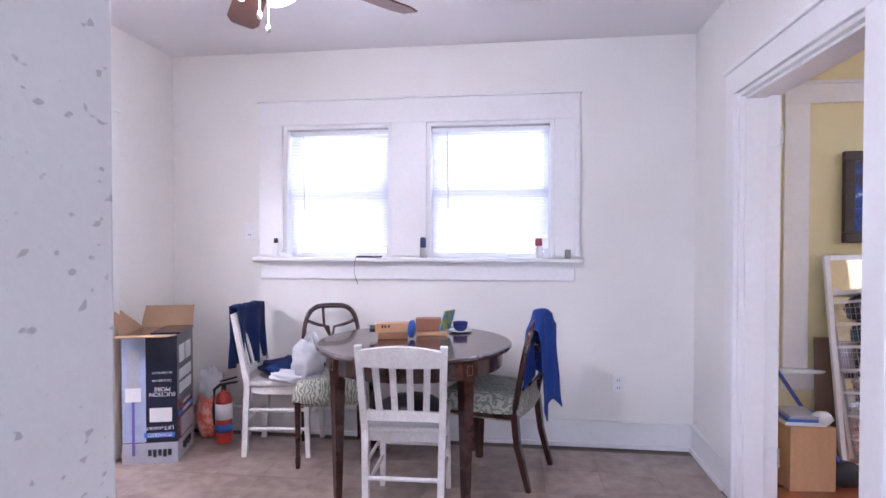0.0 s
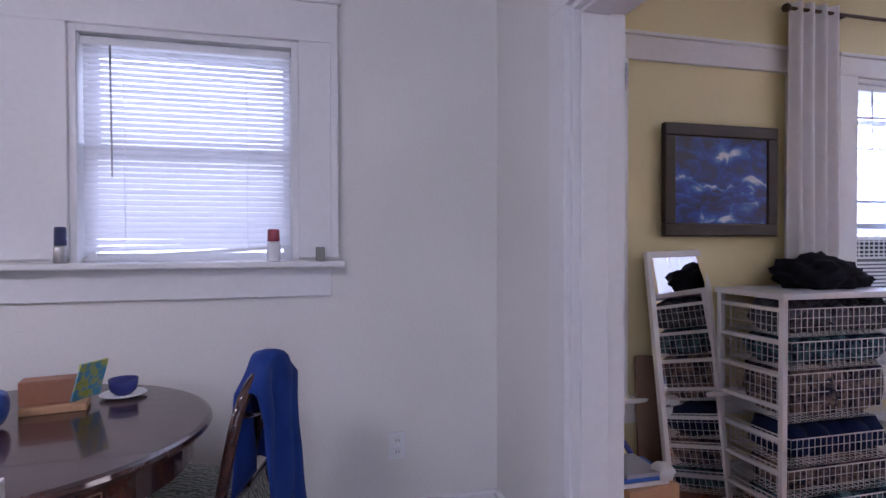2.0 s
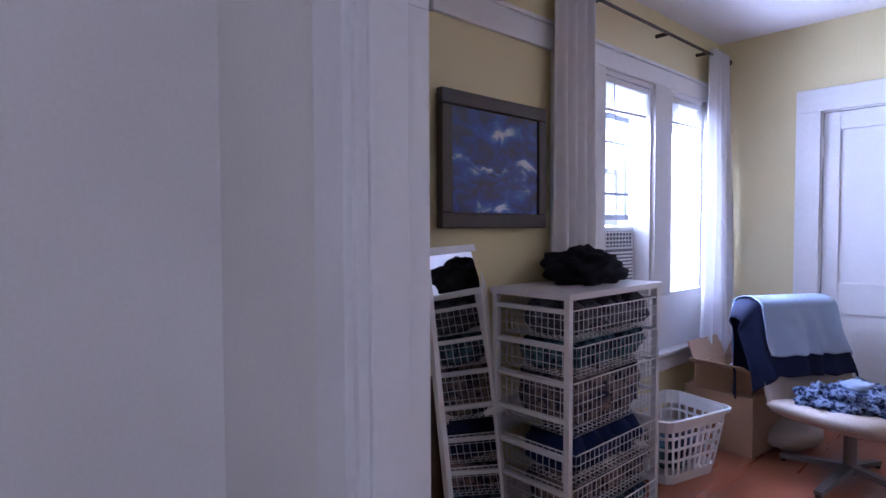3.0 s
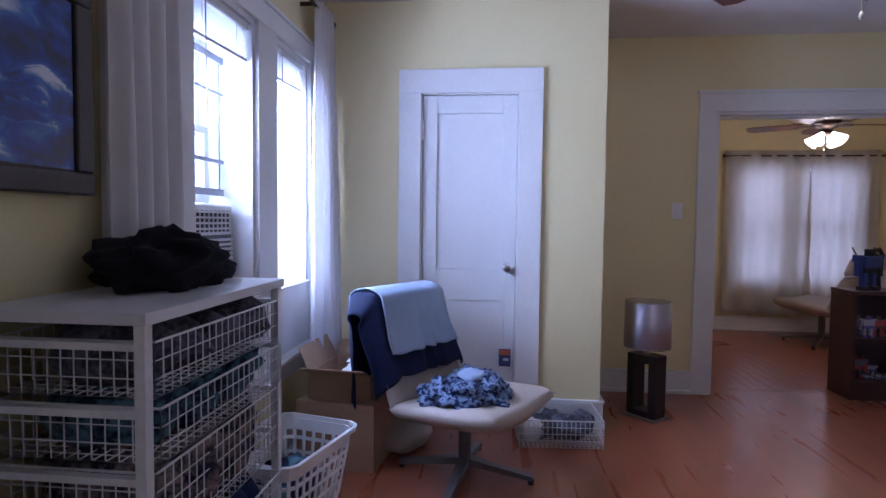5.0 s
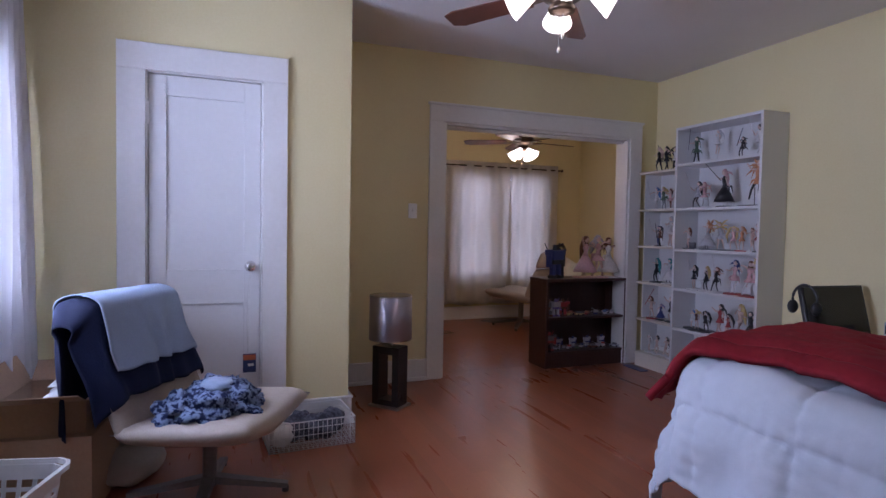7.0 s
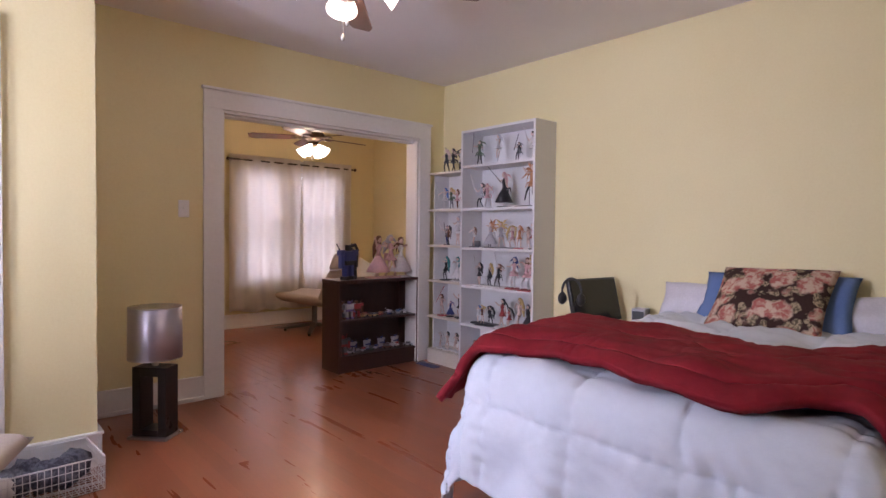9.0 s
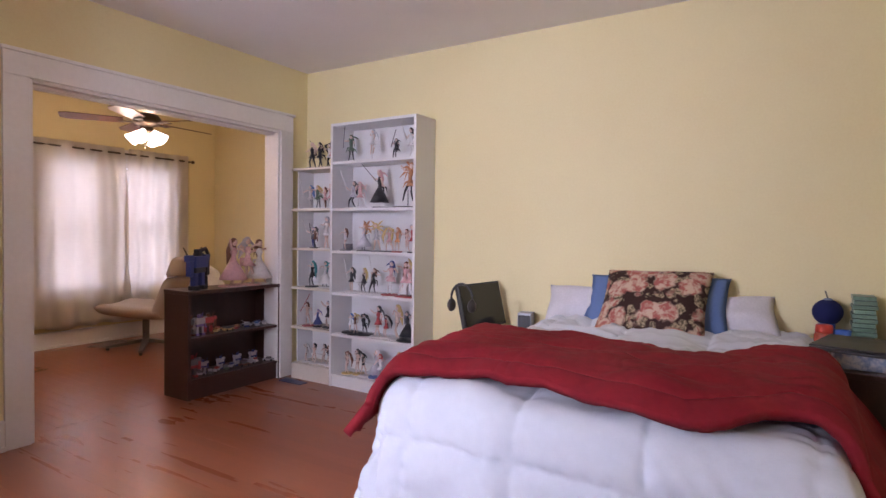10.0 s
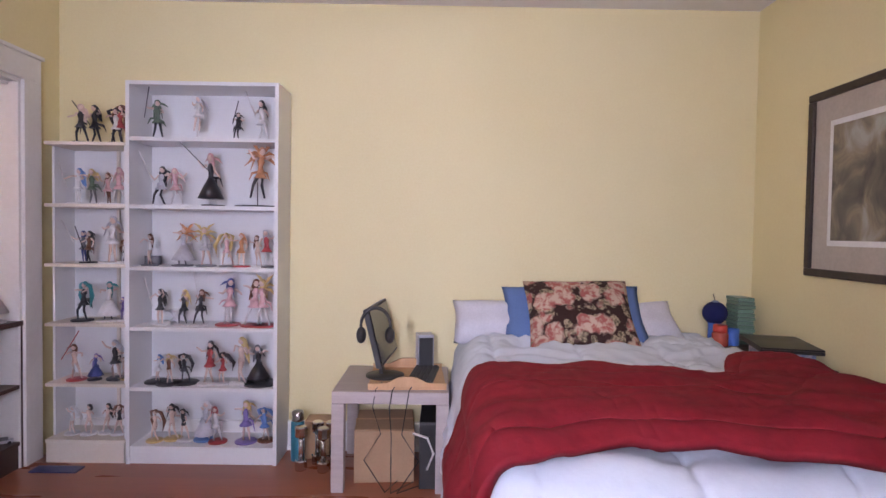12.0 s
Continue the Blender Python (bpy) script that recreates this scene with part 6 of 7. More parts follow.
# ---- wire drawer tower ----
def wire_basket(bm, x0, y0, z0, x1, y1, z1, step=0.03, t=0.0023, rows=3):
    for z in [z0 + (z1 - z0) * k / rows for k in range(rows + 1)]:
        tt = t * (1.9 if z >= z1 - 1e-6 else 1)
        for p, q in (((x0, y0), (x1, y0)), ((x1, y0), (x1, y1)), ((x1, y1), (x0, y1)), ((x0, y1), (x0, y0))):
            bar(bm, (*p, z), (*q, z), tt, tt)
    nx, ny = max(2, int((x1 - x0) / step)), max(2, int((y1 - y0) / step))
    for k in range(nx + 1):
        x = x0 + (x1 - x0) * k / nx
        for y in (y0, y1):
            bar(bm, (x, y, z0), (x, y, z1), t, t, up=(0, 1, 0))
        bar(bm, (x, y0, z0), (x, y1, z0), t, t)
    for k in range(ny + 1):
        y = y0 + (y1 - y0) * k / ny
        for x in (x0, x1):
            bar(bm, (x, y, z0), (x, y, z1), t, t, up=(0, 1, 0))
        bar(bm, (x0, y, z0), (x1, y, z0), t, t)
    return bm


dt = thing("wire_drawer_unit", (2.905, 3.49, 0), "white wire drawer tower full of folded clothes", "drawer unit")
dt.scale = (1.05, 1, 1.025)
part("top_board", boxed(-0.345, -0.205, 0.975, 0.335, 0.195, 1.0, bevel=0.002), M_SHELFW, dt)
for x in (-0.325, 0.315):
    for y in (-0.185, 0.175):
        part("post", boxed(x - 0.0125, y - 0.0125, 0, x + 0.0125, y + 0.0125, 0.975, bevel=0.002), M_WWIRE, dt)
    for k in range(7):
        z = 0.93 - k * 0.136
        part("runner", boxed(x - 0.010, -0.172, z - 0.008, x + 0.010, 0.162, z + 0.008, bevel=0.001), M_WWIRE, dt)
for y in (-0.185, 0.175):
    part("cross_bar", boxed(-0.3125, y - 0.008, 0.02, 0.3025, y + 0.008, 0.04), M_WWIRE, dt)
CLOTHS = [M_GREYCLOTH, M_TEALCLOTH, M_MIXCLOTH, M_NAVY, M_MIXCLOTH, M_TEALCLOTH]
for k, (top, h) in enumerate(((0.935, 0.115), (0.80, 0.115), (0.665, 0.20), (0.40, 0.115), (0.265, 0.115), (0.13, 0.10))):
    bk = part("basket", wire_basket(bmesh.new(), -0.305, -0.195 - 0.012 * (k % 2), top - h, 0.295, 0.165, top, rows=3 if h < 0.15 else 5), M_WWIRE, dt, "white coated wire basket")
    for j in range(5):
        bm = lump(bmesh.new(), (2.92 - 0.22 + 0.11 * j, 3.46 + 0.02 * math.sin(j * 3 + k), (top - h * 0.45) * 1.025), 0.09, 0.145, h * 0.75, j * 3.3 + k, 0.3, 14, floor=(top - h + 0.004) * 1.025)
        tagged(part("folded_garment", bm, CLOTHS[k], smooth=True), "folded dark clothes in a wire basket", "clothes", "clothes in the drawers")
bm = lump(bmesh.new(), (2.95, 3.50, 1.09), 0.18, 0.135, 0.085, 6.1, 0.42, 40, floor=1.026)
lump(bm, (3.13, 3.49, 1.06), 0.12, 0.08, 0.04, 2.1, 0.3, 20, floor=1.026)
tagged(part("jacket", bm, M_DARKCLOTH, smooth=True), "black jacket heaped on the drawer tower", "jacket")

# ---- window side of the bedroom ----
M_MUNTIN = mat("grey muntin paint", (0.34, 0.36, 0.40), rough=0.5, bump=0.05)
ac = thing("air_conditioner", (3.67, WY + 0.165, 0.875), "off-white window air conditioner unit in the sash", "air conditioner")
part("case", boxed(-0.24, -0.05, 0, 0.24, 0.25, 0.395, bevel=0.008), M_WPLASTIC, ac)
part("front_frame", boxed(-0.245, -0.075, 0.0, 0.245, -0.05, 0.40, bevel=0.01), M_WPLASTIC, ac)
part("vent_back", boxed(-0.22, -0.078, 0.285, 0.22, -0.0755, 0.375), M_BLACK, ac)
for k in range(4):
    part("vane", boxed(-0.22, -0.084, 0.295 + k * 0.023, 0.22, -0.0785, 0.303 + k * 0.023), M_WPLASTIC, ac)
for k in range(13):
    x = -0.21 + k * 0.035
    part("divider", boxed(x - 0.0025, -0.083, 0.285, x + 0.0025, -0.0785, 0.375), M_WPLASTIC, ac)
# backing sheet with the shade between the louvres put into its grey
part("louvre_back", boxed(-0.228, -0.0778, 0.012, 0.228, -0.0753, 0.272), mat("shaded grey plastic", (0.16, 0.16, 0.17), rough=0.6), ac)
for k in range(12):
    part("louvre", boxed(-0.225, -0.088, 0.02 + k * 0.0205, 0.225, -0.0785, 0.031 + k * 0.0205), M_WPLASTIC, ac)
blind("window_blind", 3.45, 3.92, 2.073, 1.915, 8, -0.5, "white slatted blind pulled up to the top", y=WY + 0.03, slat=M_WPLASTIC, step=0.012)
blind("window_blind", 4.19, 4.60, 2.073, 1.935, 8, -0.5, "white slatted blind pulled up to the top", y=WY + 0.03, slat=M_WPLASTIC, step=0.012)
# stand-in muntin bars, set on the room side of the sash
storm = tagged(new("window_muntins"), "grey horizontal muntin bars in front of the sash", "window bars", kind="structure")
for z, h in ((1.905, 0.030), (1.76, 0.010), (1.465, 0.016), (1.33, 0.03)):
    part("bar", boxed(3.44, WY + 0.125, z - h / 2, 3.91, WY + 0.14, z + h / 2), M_MUNTIN, storm)
for x in (3.435, 3.90):
    part("upright", boxed(x - 0.008, WY + 0.1405, 1.32, x + 0.008, WY + 0.155, 1.92), M_MUNTIN, storm)

cr = thing("curtain_rod", (0, WY - 0.075, 2.385), "dark metal curtain rod over the bedroom windows", "curtain rod")
part("pole", rod(bmesh.new(), (2.90, 0, 0), (4.86, 0, 0), 0.009, n=12), M_BRONZE, cr)
for x in (2.90, 4.86):
    part("finial", ball(bmesh.new(), (x, 0, 0), 0.022, n=14), M_BRONZE, cr, smooth=True)
for x in (3.26, 3.98, 4.52):
    part("bracket", boxed(x - 0.008, 0, -0.012, x + 0.008, 0.073, 0.006), M_BRONZE, cr)


def curtain(x0, x1, ztop, zbot, y, folds, flare, material, label, sweep=0.0):
    """A hanging curtain with grommets and deep folds, wider towards the hem."""
    def where(u, v):
        z = ztop - v * (ztop - zbot)
        mid = (x0 + x1) / 2
        a = mid + (x0 + (x1 - x0) * u - mid) * (1 + flare * v) - sweep * v * (1 - u)
        dep = (0.020 + 0.010 * v) * math.sin(u * folds * 2 * math.pi + 0.6 * wob(v * 2, u * 3)) + 0.02 * wob(u * 4, v * 3, 2) * v
        zz = z + (0.02 * math.sin(u * folds * 2 * math.pi) if v > 0.97 else 0)
        return (a, y + dep - 0.25 * sweep * v, zz)
    return cloth("curtain", folds * 10, 36, where, material, label, "curtain", 0.002)


curtain(2.92, 3.22, 2.42, 0.12, WY - 0.075, 4, 0.06, M_CURTAIN, "white grommet curtain gathered beside the window")
curtain(4.56, 4.81, 2.42, 0.40, WY - 0.085, 4, 0.10, M_CURTAIN_LIT, "white grommet curtain gathered beside the window", 0.20)


def laundry_basket(at, turn):
    b = thing("laundry_basket", at, "white plastic laundry basket with slotted sides and clothes", "laundry basket", "", turn)
    w0, d0, w1, d1, h = 0.19, 0.14, 0.245, 0.185, 0.34

    def ring(z, extra=0.0):
        k = z / h
        w, d = w0 + (w1 - w0) * k + extra, d0 + (d1 - d0) * k + extra
        return [(w, -d + 0.05, z), (w, d - 0.05, z), (w - 0.02, d - 0.015, z), (w - 0.05, d, z), (-w + 0.05, d, z), (-w + 0.02, d - 0.015, z), (-w, d - 0.05, z), (-w, -d + 0.05, z), (-w + 0.02, -d + 0.015, z), (-w + 0.05, -d, z), (w - 0.05, -d, z), (w - 0.02, -d + 0.015, z)]

    def band(za, zb, nm, e=0.0, t=0.004):
        bm = bmesh.new()
        ra, rb = ([bm.verts.new(p) for p in ring(z, e)] for z in (za, zb))
        for k in range(12):
            bm.faces.new((ra[k], ra[(k + 1) % 12], rb[(k + 1) % 12], rb[k]))
        thick(part(nm, bm, M_WPLASTIC, b, smooth=False), t, 0)
    band(0.0, 0.05, "base_band")
    for z in (0.115, 0.175, 0.235):
        band(z, z + 0.014, "rib_band")
    band(0.275, 0.325, "upper_band")
    band(0.322, h, "rim", 0.012, 0.014)
    bm = bmesh.new()
    lo, hi = ring(0.05), ring(0.275)
    for k in range(12):
        p0, p1, q0, q1 = (Vector(v) for v in (lo[k], lo[(k + 1) % 12], hi[k], hi[(k + 1) % 12]))
        n = max(1, int((p1 - p0).length / 0.034))
        for j in range(n):
            f = j / n
            bar(bm, p0.lerp(p1, f), q0.lerp(q1, f), 0.014, 0.004, up=tuple((p1 - p0).cross(Vector((0, 0, 1)))))
    part("upright_rib", bm, M_WPLASTIC, b)
    part("floor_panel", boxed(-w0 + 0.02, -d0 + 0.02, 0.002, w0 - 0.02, d0 - 0.02, 0.008), M_WPLASTIC, b)
    return b


laundry_basket((3.665, 3.44, 0), -14)
for j in range(7):
    c, m = ((3.665 + 0.10 * math.cos(j * 1.05), 3.44 + 0.06 * math.sin(j * 1.05), 0.155), (0.085, 0.075, 0.06)) if j < 6 else ((3.665, 3.44, 0.10), (0.13, 0.10, 0.09))
    bm = lump(bmesh.new(), c, *m, j * 2.3, 0.3, 14, floor=0.012)
    tagged(part("laundry", bm, (M_TEALCLOTH, M_DKNAVY, M_GREYCLOTH)[j % 3], smooth=True), "dark crumpled garment in the laundry basket", "laundry", "laundry in the basket")

# cartons under the window
def carton(name, at, w, d, h, turn, label, flaps=(1, 1, 1, 1), lean=0.06):
    c = thing(name, at, label, "cardboard box", "cartons under the window", turn)
    t = 0.005
    for q in ((-w / 2, -d / 2, 0, w / 2, -d / 2 + t, h), (-w / 2, d / 2 - t, 0, w / 2, d / 2, h), (-w / 2, -d / 2 + t, 0, -w / 2 + t, d / 2 - t, h), (w / 2 - t, -d / 2 + t, 0, w / 2, d / 2 - t, h)):
        part("side", boxed(*q), M_CARD, c)
    part("bottom", boxed(-w / 2 + t, -d / 2 + t, 0, w / 2 - t, d / 2 - t, t), M_CARD, c)
    f = min(w, d) * 0.42
    for k, (p, q, o) in enumerate((((-w / 2, -d / 2), (w / 2, -d / 2), (0, -1)), ((w / 2, -d / 2), (w / 2, d / 2), (1, 0)), ((w / 2, d / 2), (-w / 2, d / 2), (0, 1)), ((-w / 2, d / 2), (-w / 2, -d / 2), (-1, 0)))):
        if not flaps[k]:
            continue
        up = (0.25, 0.55, 0.9, 0.35)[k]
        ox, oy = o[0] * f * (1 - up * 0.7), o[1] * f * (1 - up * 0.7)
        bm = sheet(1, 2, lambda u, v: (p[0] + (q[0] - p[0]) * u + ox * v, p[1] + (q[1] - p[1]) * u + oy * v, h + f * up * v))
        thick(part("flap", bm, M_CARD, c), 0.004, 0)
    return c


carton("carton", (4.36, 3.36, 0), 0.46, 0.40, 0.33, -6, "large brown carton carrying a smaller open one", (0, 0, 0, 0))
part("closed_top", boxed(-0.224, -0.194, 0.322, 0.224, 0.194, 0.328), M_CARD, bpy.data.objects["carton.001"])
carton("carton", (4.36, 3.36, 0.331), 0.38, 0.32, 0.13, -4, "open brown carton holding plastic packaging")
bm = bmesh.new()
for j in range(4):
    lump(bm, (4.27 + 0.055 * j, 3.31 + 0.03 * (j % 2), 0.42), 0.05, 0.06, 0.05, j * 1.9, 0.35, 12, floor=0.34)
tagged(part("plastic_packaging", bm, M_BAGPLASTIC, smooth=True), "crumpled clear plastic packaging in the carton", "packaging")
tagged(part("paper_sheet", boxed(4.38, 3.24, 0.468, 4.52, 3.40, 0.471), M_LABELW), "white paper lying on the carton", "paper").rotation_euler = (0, 0, 0)
bm = lump(bmesh.new(), (4.50, 3.10, 0.075), 0.24, 0.14, 0.08, 3.3, 0.12, 22, floor=0.0)
tagged(part("floor_cushion", bm, M_GREIGE, smooth=True), "beige cushion lying on the floor", "cushion")

# ---- swivel chairs ----
M_PEDESTAL = mat("worn grey metal", (0.20, 0.19, 0.19), (0.13, 0.12, 0.12), rough=0.45, scale=9, metal=0.3, bump=0.05)
def lounge_chair(at, turn, label):
    c = thing("swivel_chair", at, label, "swivel chair", "beige swivel chairs", turn)
    bm = bmesh.new()
    for side in (1, -1):
        sheet(20, 16, lambda u, v: ((u - 0.5) * 0.60 * (1 - 0.10 * (2 * v - 1) ** 4), -0.22 + 0.56 * v, 0.335 + 0.05 * v + 0.035 * (2 * u - 1) ** 2 + side * 0.055 * max(0, 1 - (2 * u - 1) ** 6) ** 0.5 * max(0, 1 - (2 * v - 1) ** 6) ** 0.5), bm=bm)
    bmesh.ops.remove_doubles(bm, verts=bm.verts, dist=0.001)
    part("seat", bm, M_GREIGE, c, smooth=True)
    for z0, z1, nm, t in ((0.0, 0.66, "backrest", 0.11), (0.67, 1.0, "headrest", 0.12)):
        bm = bmesh.new()
        for side in (1, -1):
            def back(u, v):
                s = z0 + (z1 - z0) * v
                return ((u - 0.5) * (0.56 - 0.10 * s), -0.20 - 0.19 * s + 0.04 * (2 * u - 1) ** 2 + side * t / 2 * max(0, 1 - (2 * u - 1) ** 6) ** 0.5 * max(0, 1 - (2 * v - 1) ** 6) ** 0.5, 0.33 + 0.55 * s)
            sheet(18, 14, back, bm=bm)
        bmesh.ops.remove_doubles(bm, verts=bm.verts, dist=0.001)
        part(nm, bm, M_GREIGE, c, smooth=True)
    bm = bmesh.new()
    sheet(12, 10, lambda u, v: ((u - 0.5) * 0.52 * (1 - 0.12 * (2 * v - 1) ** 4), -0.20 + 0.50 * v, 0.272 + 0.045 * v + 0.060 * (2 * u - 1) ** 2 + 0.02 * (2 * v - 1) ** 2), bm=bm)
    thick(part("seat_shell", bm, M_GREIGE, c, "beige moulded seat shell"), 0.012, 0)
    part("column", rod(bmesh.new(), (0, 0.02, 0.05), (0, 0.02, 0.30), 0.028, n=16), M_PEDESTAL, c)
    for k in range(4):
        a = radians(20 + 90 * k)
        bm = bmesh.new()
        bar(bm, (0, 0.02, 0.085), (0.31 * math.cos(a), 0.02 + 0.31 * math.sin(a), 0.03), 0.05, 0.035, 0.032, 0.022)
        ft = part("foot", bm, M_PEDESTAL, c)
        part("glide", rod(bmesh.new(), (0.30 * math.cos(a), 0.02 + 0.30 * math.sin(a), 0.0), (0.30 * math.cos(a), 0.02 + 0.30 * math.sin(a), 0.025), 0.014, n=10), M_BLACK, ft)
    return c


CH = pose(4.17, 2.77, 0, 0, 0, 150) @ Matrix.Diagonal((1.06, 1.06, 0.94, 1))
lounge_chair((4.17, 2.77, 0), 150, "low beige swivel lounge chair draped with clothes").scale = (1.06, 1.06, 0.94)
far_chair = lounge_chair((7.60, -0.68, 0), -58, "beige swivel lounge chair by the curtained window")
far_chair.scale = (1.12, 1.12, 1.06)
bn = thing("storage_bin", (7.42, -1.12, 0), "white plastic storage bin in the far room", "bin")
part("body", lathe(bmesh.new(), [(0.15, 0), (0.17, 0.02), (0.20, 0.46), (0.19, 0.46), (0.16, 0.03), (0, 0.03)], 28), M_WPLASTIC, bn, smooth=True)
part("rim", lathe(bmesh.new(), [(0.20, 0.45), (0.215, 0.452), (0.215, 0.475), (0.195, 0.475)], 28), M_WPLASTIC, bn, smooth=True)
tagged(part("white_blanket", lump(bmesh.new(), (7.42, -1.12, 0.60), 0.24, 0.24, 0.24, 4.4, 0.18, 24, floor=0.44), M_LABELW, smooth=True), "white blanket bundled in the storage bin", "blanket")


def over_back(width, front, behind, lift, shift, seed):
    """A garment laid over the chair back: up the leaning front, over the top, and hanging down behind."""
    def where(u, v):
        s = front - u * (front + behind)
        x = (v - 0.5) * width + shift + 0.018 * wob(u * 3, seed)
        turn = 0.14
        if s > turn / 2:
            d = s - turn / 2
            y, z = -0.39 + 0.085 + lift + 0.325 * d, 0.885 - 0.945 * d
        elif s < -turn / 2:
            d = -s - turn / 2
            y, z = -0.39 - 0.085 - lift + 0.06 * d, 0.885 - d
        else:
            d = 0.0
            a = s / turn * math.pi
            y, z = -0.39 + (0.085 + lift) * math.sin(a), 0.885 + (0.040 + lift) * math.cos(a)
        fold = (0.013 * math.sin(x * 40 + seed + 5 * wob(x * 5, s * 2, seed)) + 0.024 * wob(s * 5, x * 9, seed)) * min(1, d * 5 + 0.12)
        y += fold * (1 if s > 0 else -1) + 0.006
        z += 0.014 * wob(v * 6, seed) * min(1, d * 6)
        ex = max(0.0, abs(x) - 0.235)
        side = 1 if x > 0 else -1
        x = side * (min(abs(x), 0.235) + 0.45 * ex)
        z -= 0.75 * ex
        y -= 0.45 * ex * max(-1.0, min(1.0, s / 0.10))
        return CH @ Vector((x, y, max(z, 0.34)))
    return where


cloth("dark_shirt", 60, 44, over_back(0.66, 0.46, 0.58, 0.0, 0.05, 3.0), M_DKNAVY, "navy shirt hung over the swivel chair back", "shirt", 0.006)
cloth("pale_shirt", 50, 44, over_back(0.50, 0.34, 0.30, 0.018, -0.02, 3.0), M_GREYBLUE, "pale grey-blue shirt laid over the chair back", "shirt", 0.006)
for j, (x, y, r) in enumerate(((-0.06, 0.02, 0.14), (0.08, 0.07, 0.12), (0.0, 0.12, 0.12), (0.12, -0.02, 0.09))):
    bm = lump(bmesh.new(), CH @ Vector((x * 1.2, y, 0.44)), r * 1.15, r, 0.075, j * 4.1, 0.5, 30, floor=0.375)
    tagged(part("crumpled_garment", bm, M_PATTERN, smooth=True), "crumpled patterned blue garment on the chair seat", "clothes", "clothes on the chair")
bm = lump(bmesh.new(), CH @ Vector((0.02, 0.06, 0.53)), 0.085, 0.06, 0.022, 9.1, 0.4, 20)
tagged(part("white_cloth", bm, M_GREYBLUE, smooth=True), "pale cloth on top of the clothes heap", "cloth")

# wire basket on the floor by the closet
wk = thing("wire_basket", (4.70, 2.265, 0), "shallow white wire basket of clothes on the floor", "wire basket", "", 4)
part("mesh", wire_basket(bmesh.new(), -0.155, -0.225, 0.004, 0.155, 0.225, 0.15, step=0.024, t=0.003, rows=4), M_WWIRE, wk)
for j in range(6):
    bm = lump(bmesh.new(), (4.70 + 0.06 * math.cos(j * 2.1), 2.265 - 0.15 + 0.06 * j, 0.075), 0.075, 0.065, 0.065, j * 2.7, 0.3, 14, floor=0.01)
    tagged(part("folded_garment", bm, M_GREYCLOTH, smooth=True), "dark crumpled garment in the floor basket", "clothes", "clothes in the floor basket")
tagged(part("white_cloth", lump(bmesh.new(), (4.60, 2.42, 0.075), 0.05, 0.07, 0.06, 1.2, 0.3, 14, floor=0.01), M_LABELW, smooth=True), "white cloth in the floor basket", "cloth")

# lanyard with a tag on the closet knob
ln = thing("lanyard", (CX - 0.05, 2.562, 0.93), "thin lanyard with a small printed tag on the knob", "lanyard")
part("cord", tube(bmesh.new(), [(-0.002, 0.0, 0.012), (-0.006, 0.012, -0.10), (0.0, 0.018, -0.30), (0.03, 0.012, -0.47)], 0.0022, 6), M_LABELW, ln)
part("cord", tube(bmesh.new(), [(-0.002, -0.004, 0.012), (-0.004, 0.004, -0.10), (0.0, 0.012, -0.30), (0.03, 0.010, -0.47)], 0.0022, 6), M_LABELW, ln)
tg = part("tag", boxed(0.03, -0.032, -0.58, 0.034, 0.038, -0.475, bevel=0.001), mat("navy tag print", (0.03, 0.05, 0.16), rough=0.4), ln, "navy tag with an orange band")
part("band", boxed(0.0285, -0.030, -0.51, 0.0298, 0.036, -0.48), mat("orange print", (0.62, 0.16, 0.06), rough=0.4), tg)
part("print_bar", boxed(0.0285, -0.02, -0.545, 0.0298, 0.012, -0.53), M_LABELW, tg)

# ---- floor lamp in the recess ----
fl = thing("table_lamp", (5.135, 1.675, 0), "silver drum-shade lamp on a black open block base", "lamp", "", 42)
M_BLACKWOOD = mat("black lacquered wood", (0.016, 0.011, 0.011), (0.010, 0.007, 0.007), rough=0.3, bump=0.03)
part("base_plate", boxed(-0.115, -0.085, 0, 0.115, 0.085, 0.014, bevel=0.002), M_STEEL, fl)
for s in (-1, 1):
    part("base_upright", boxed(s * 0.10, -0.06, 0.014, s * 0.052, 0.06, 0.40, bevel=0.003), M_BLACKWOOD, fl)
part("base_crosspiece", boxed(-0.052, -0.06, 0.35, 0.052, 0.06, 0.40, bevel=0.002), M_BLACKWOOD, fl)
part("base_crosspiece", boxed(-0.052, -0.06, 0.014, 0.052, 0.06, 0.05, bevel=0.002), M_BLACKWOOD, fl)
part("neck", rod(bmesh.new(), (0, 0, 0.40), (0, 0, 0.50), 0.018, n=12), M_STEEL, fl)
sh = part("lamp_shade", lathe(bmesh.new(), [(0.140, 0.445), (0.137, 0.735)], 48, closed=False), M_SHADE_GREY, fl, "silver-grey drum shade", smooth=True)
thick(sh, 0.003, 0)
for z, r in ((0.445, 0.1405), (0.730, 0.138)):
    part("trim_ring", lathe(bmesh.new(), [(r - 0.004, z), (r + 0.001, z), (r + 0.001, z + 0.006), (r - 0.004, z + 0.006)], 48), M_STEEL, sh, smooth=True)
part("spider", boxed(-0.138, -0.002, 0.72, 0.138, 0.002, 0.724), M_STEEL, fl)
part("bulb", ball(bmesh.new(), (0, 0, 0.56), 0.03, 0.03, 0.05, n=12), M_LABELW, fl, smooth=True)

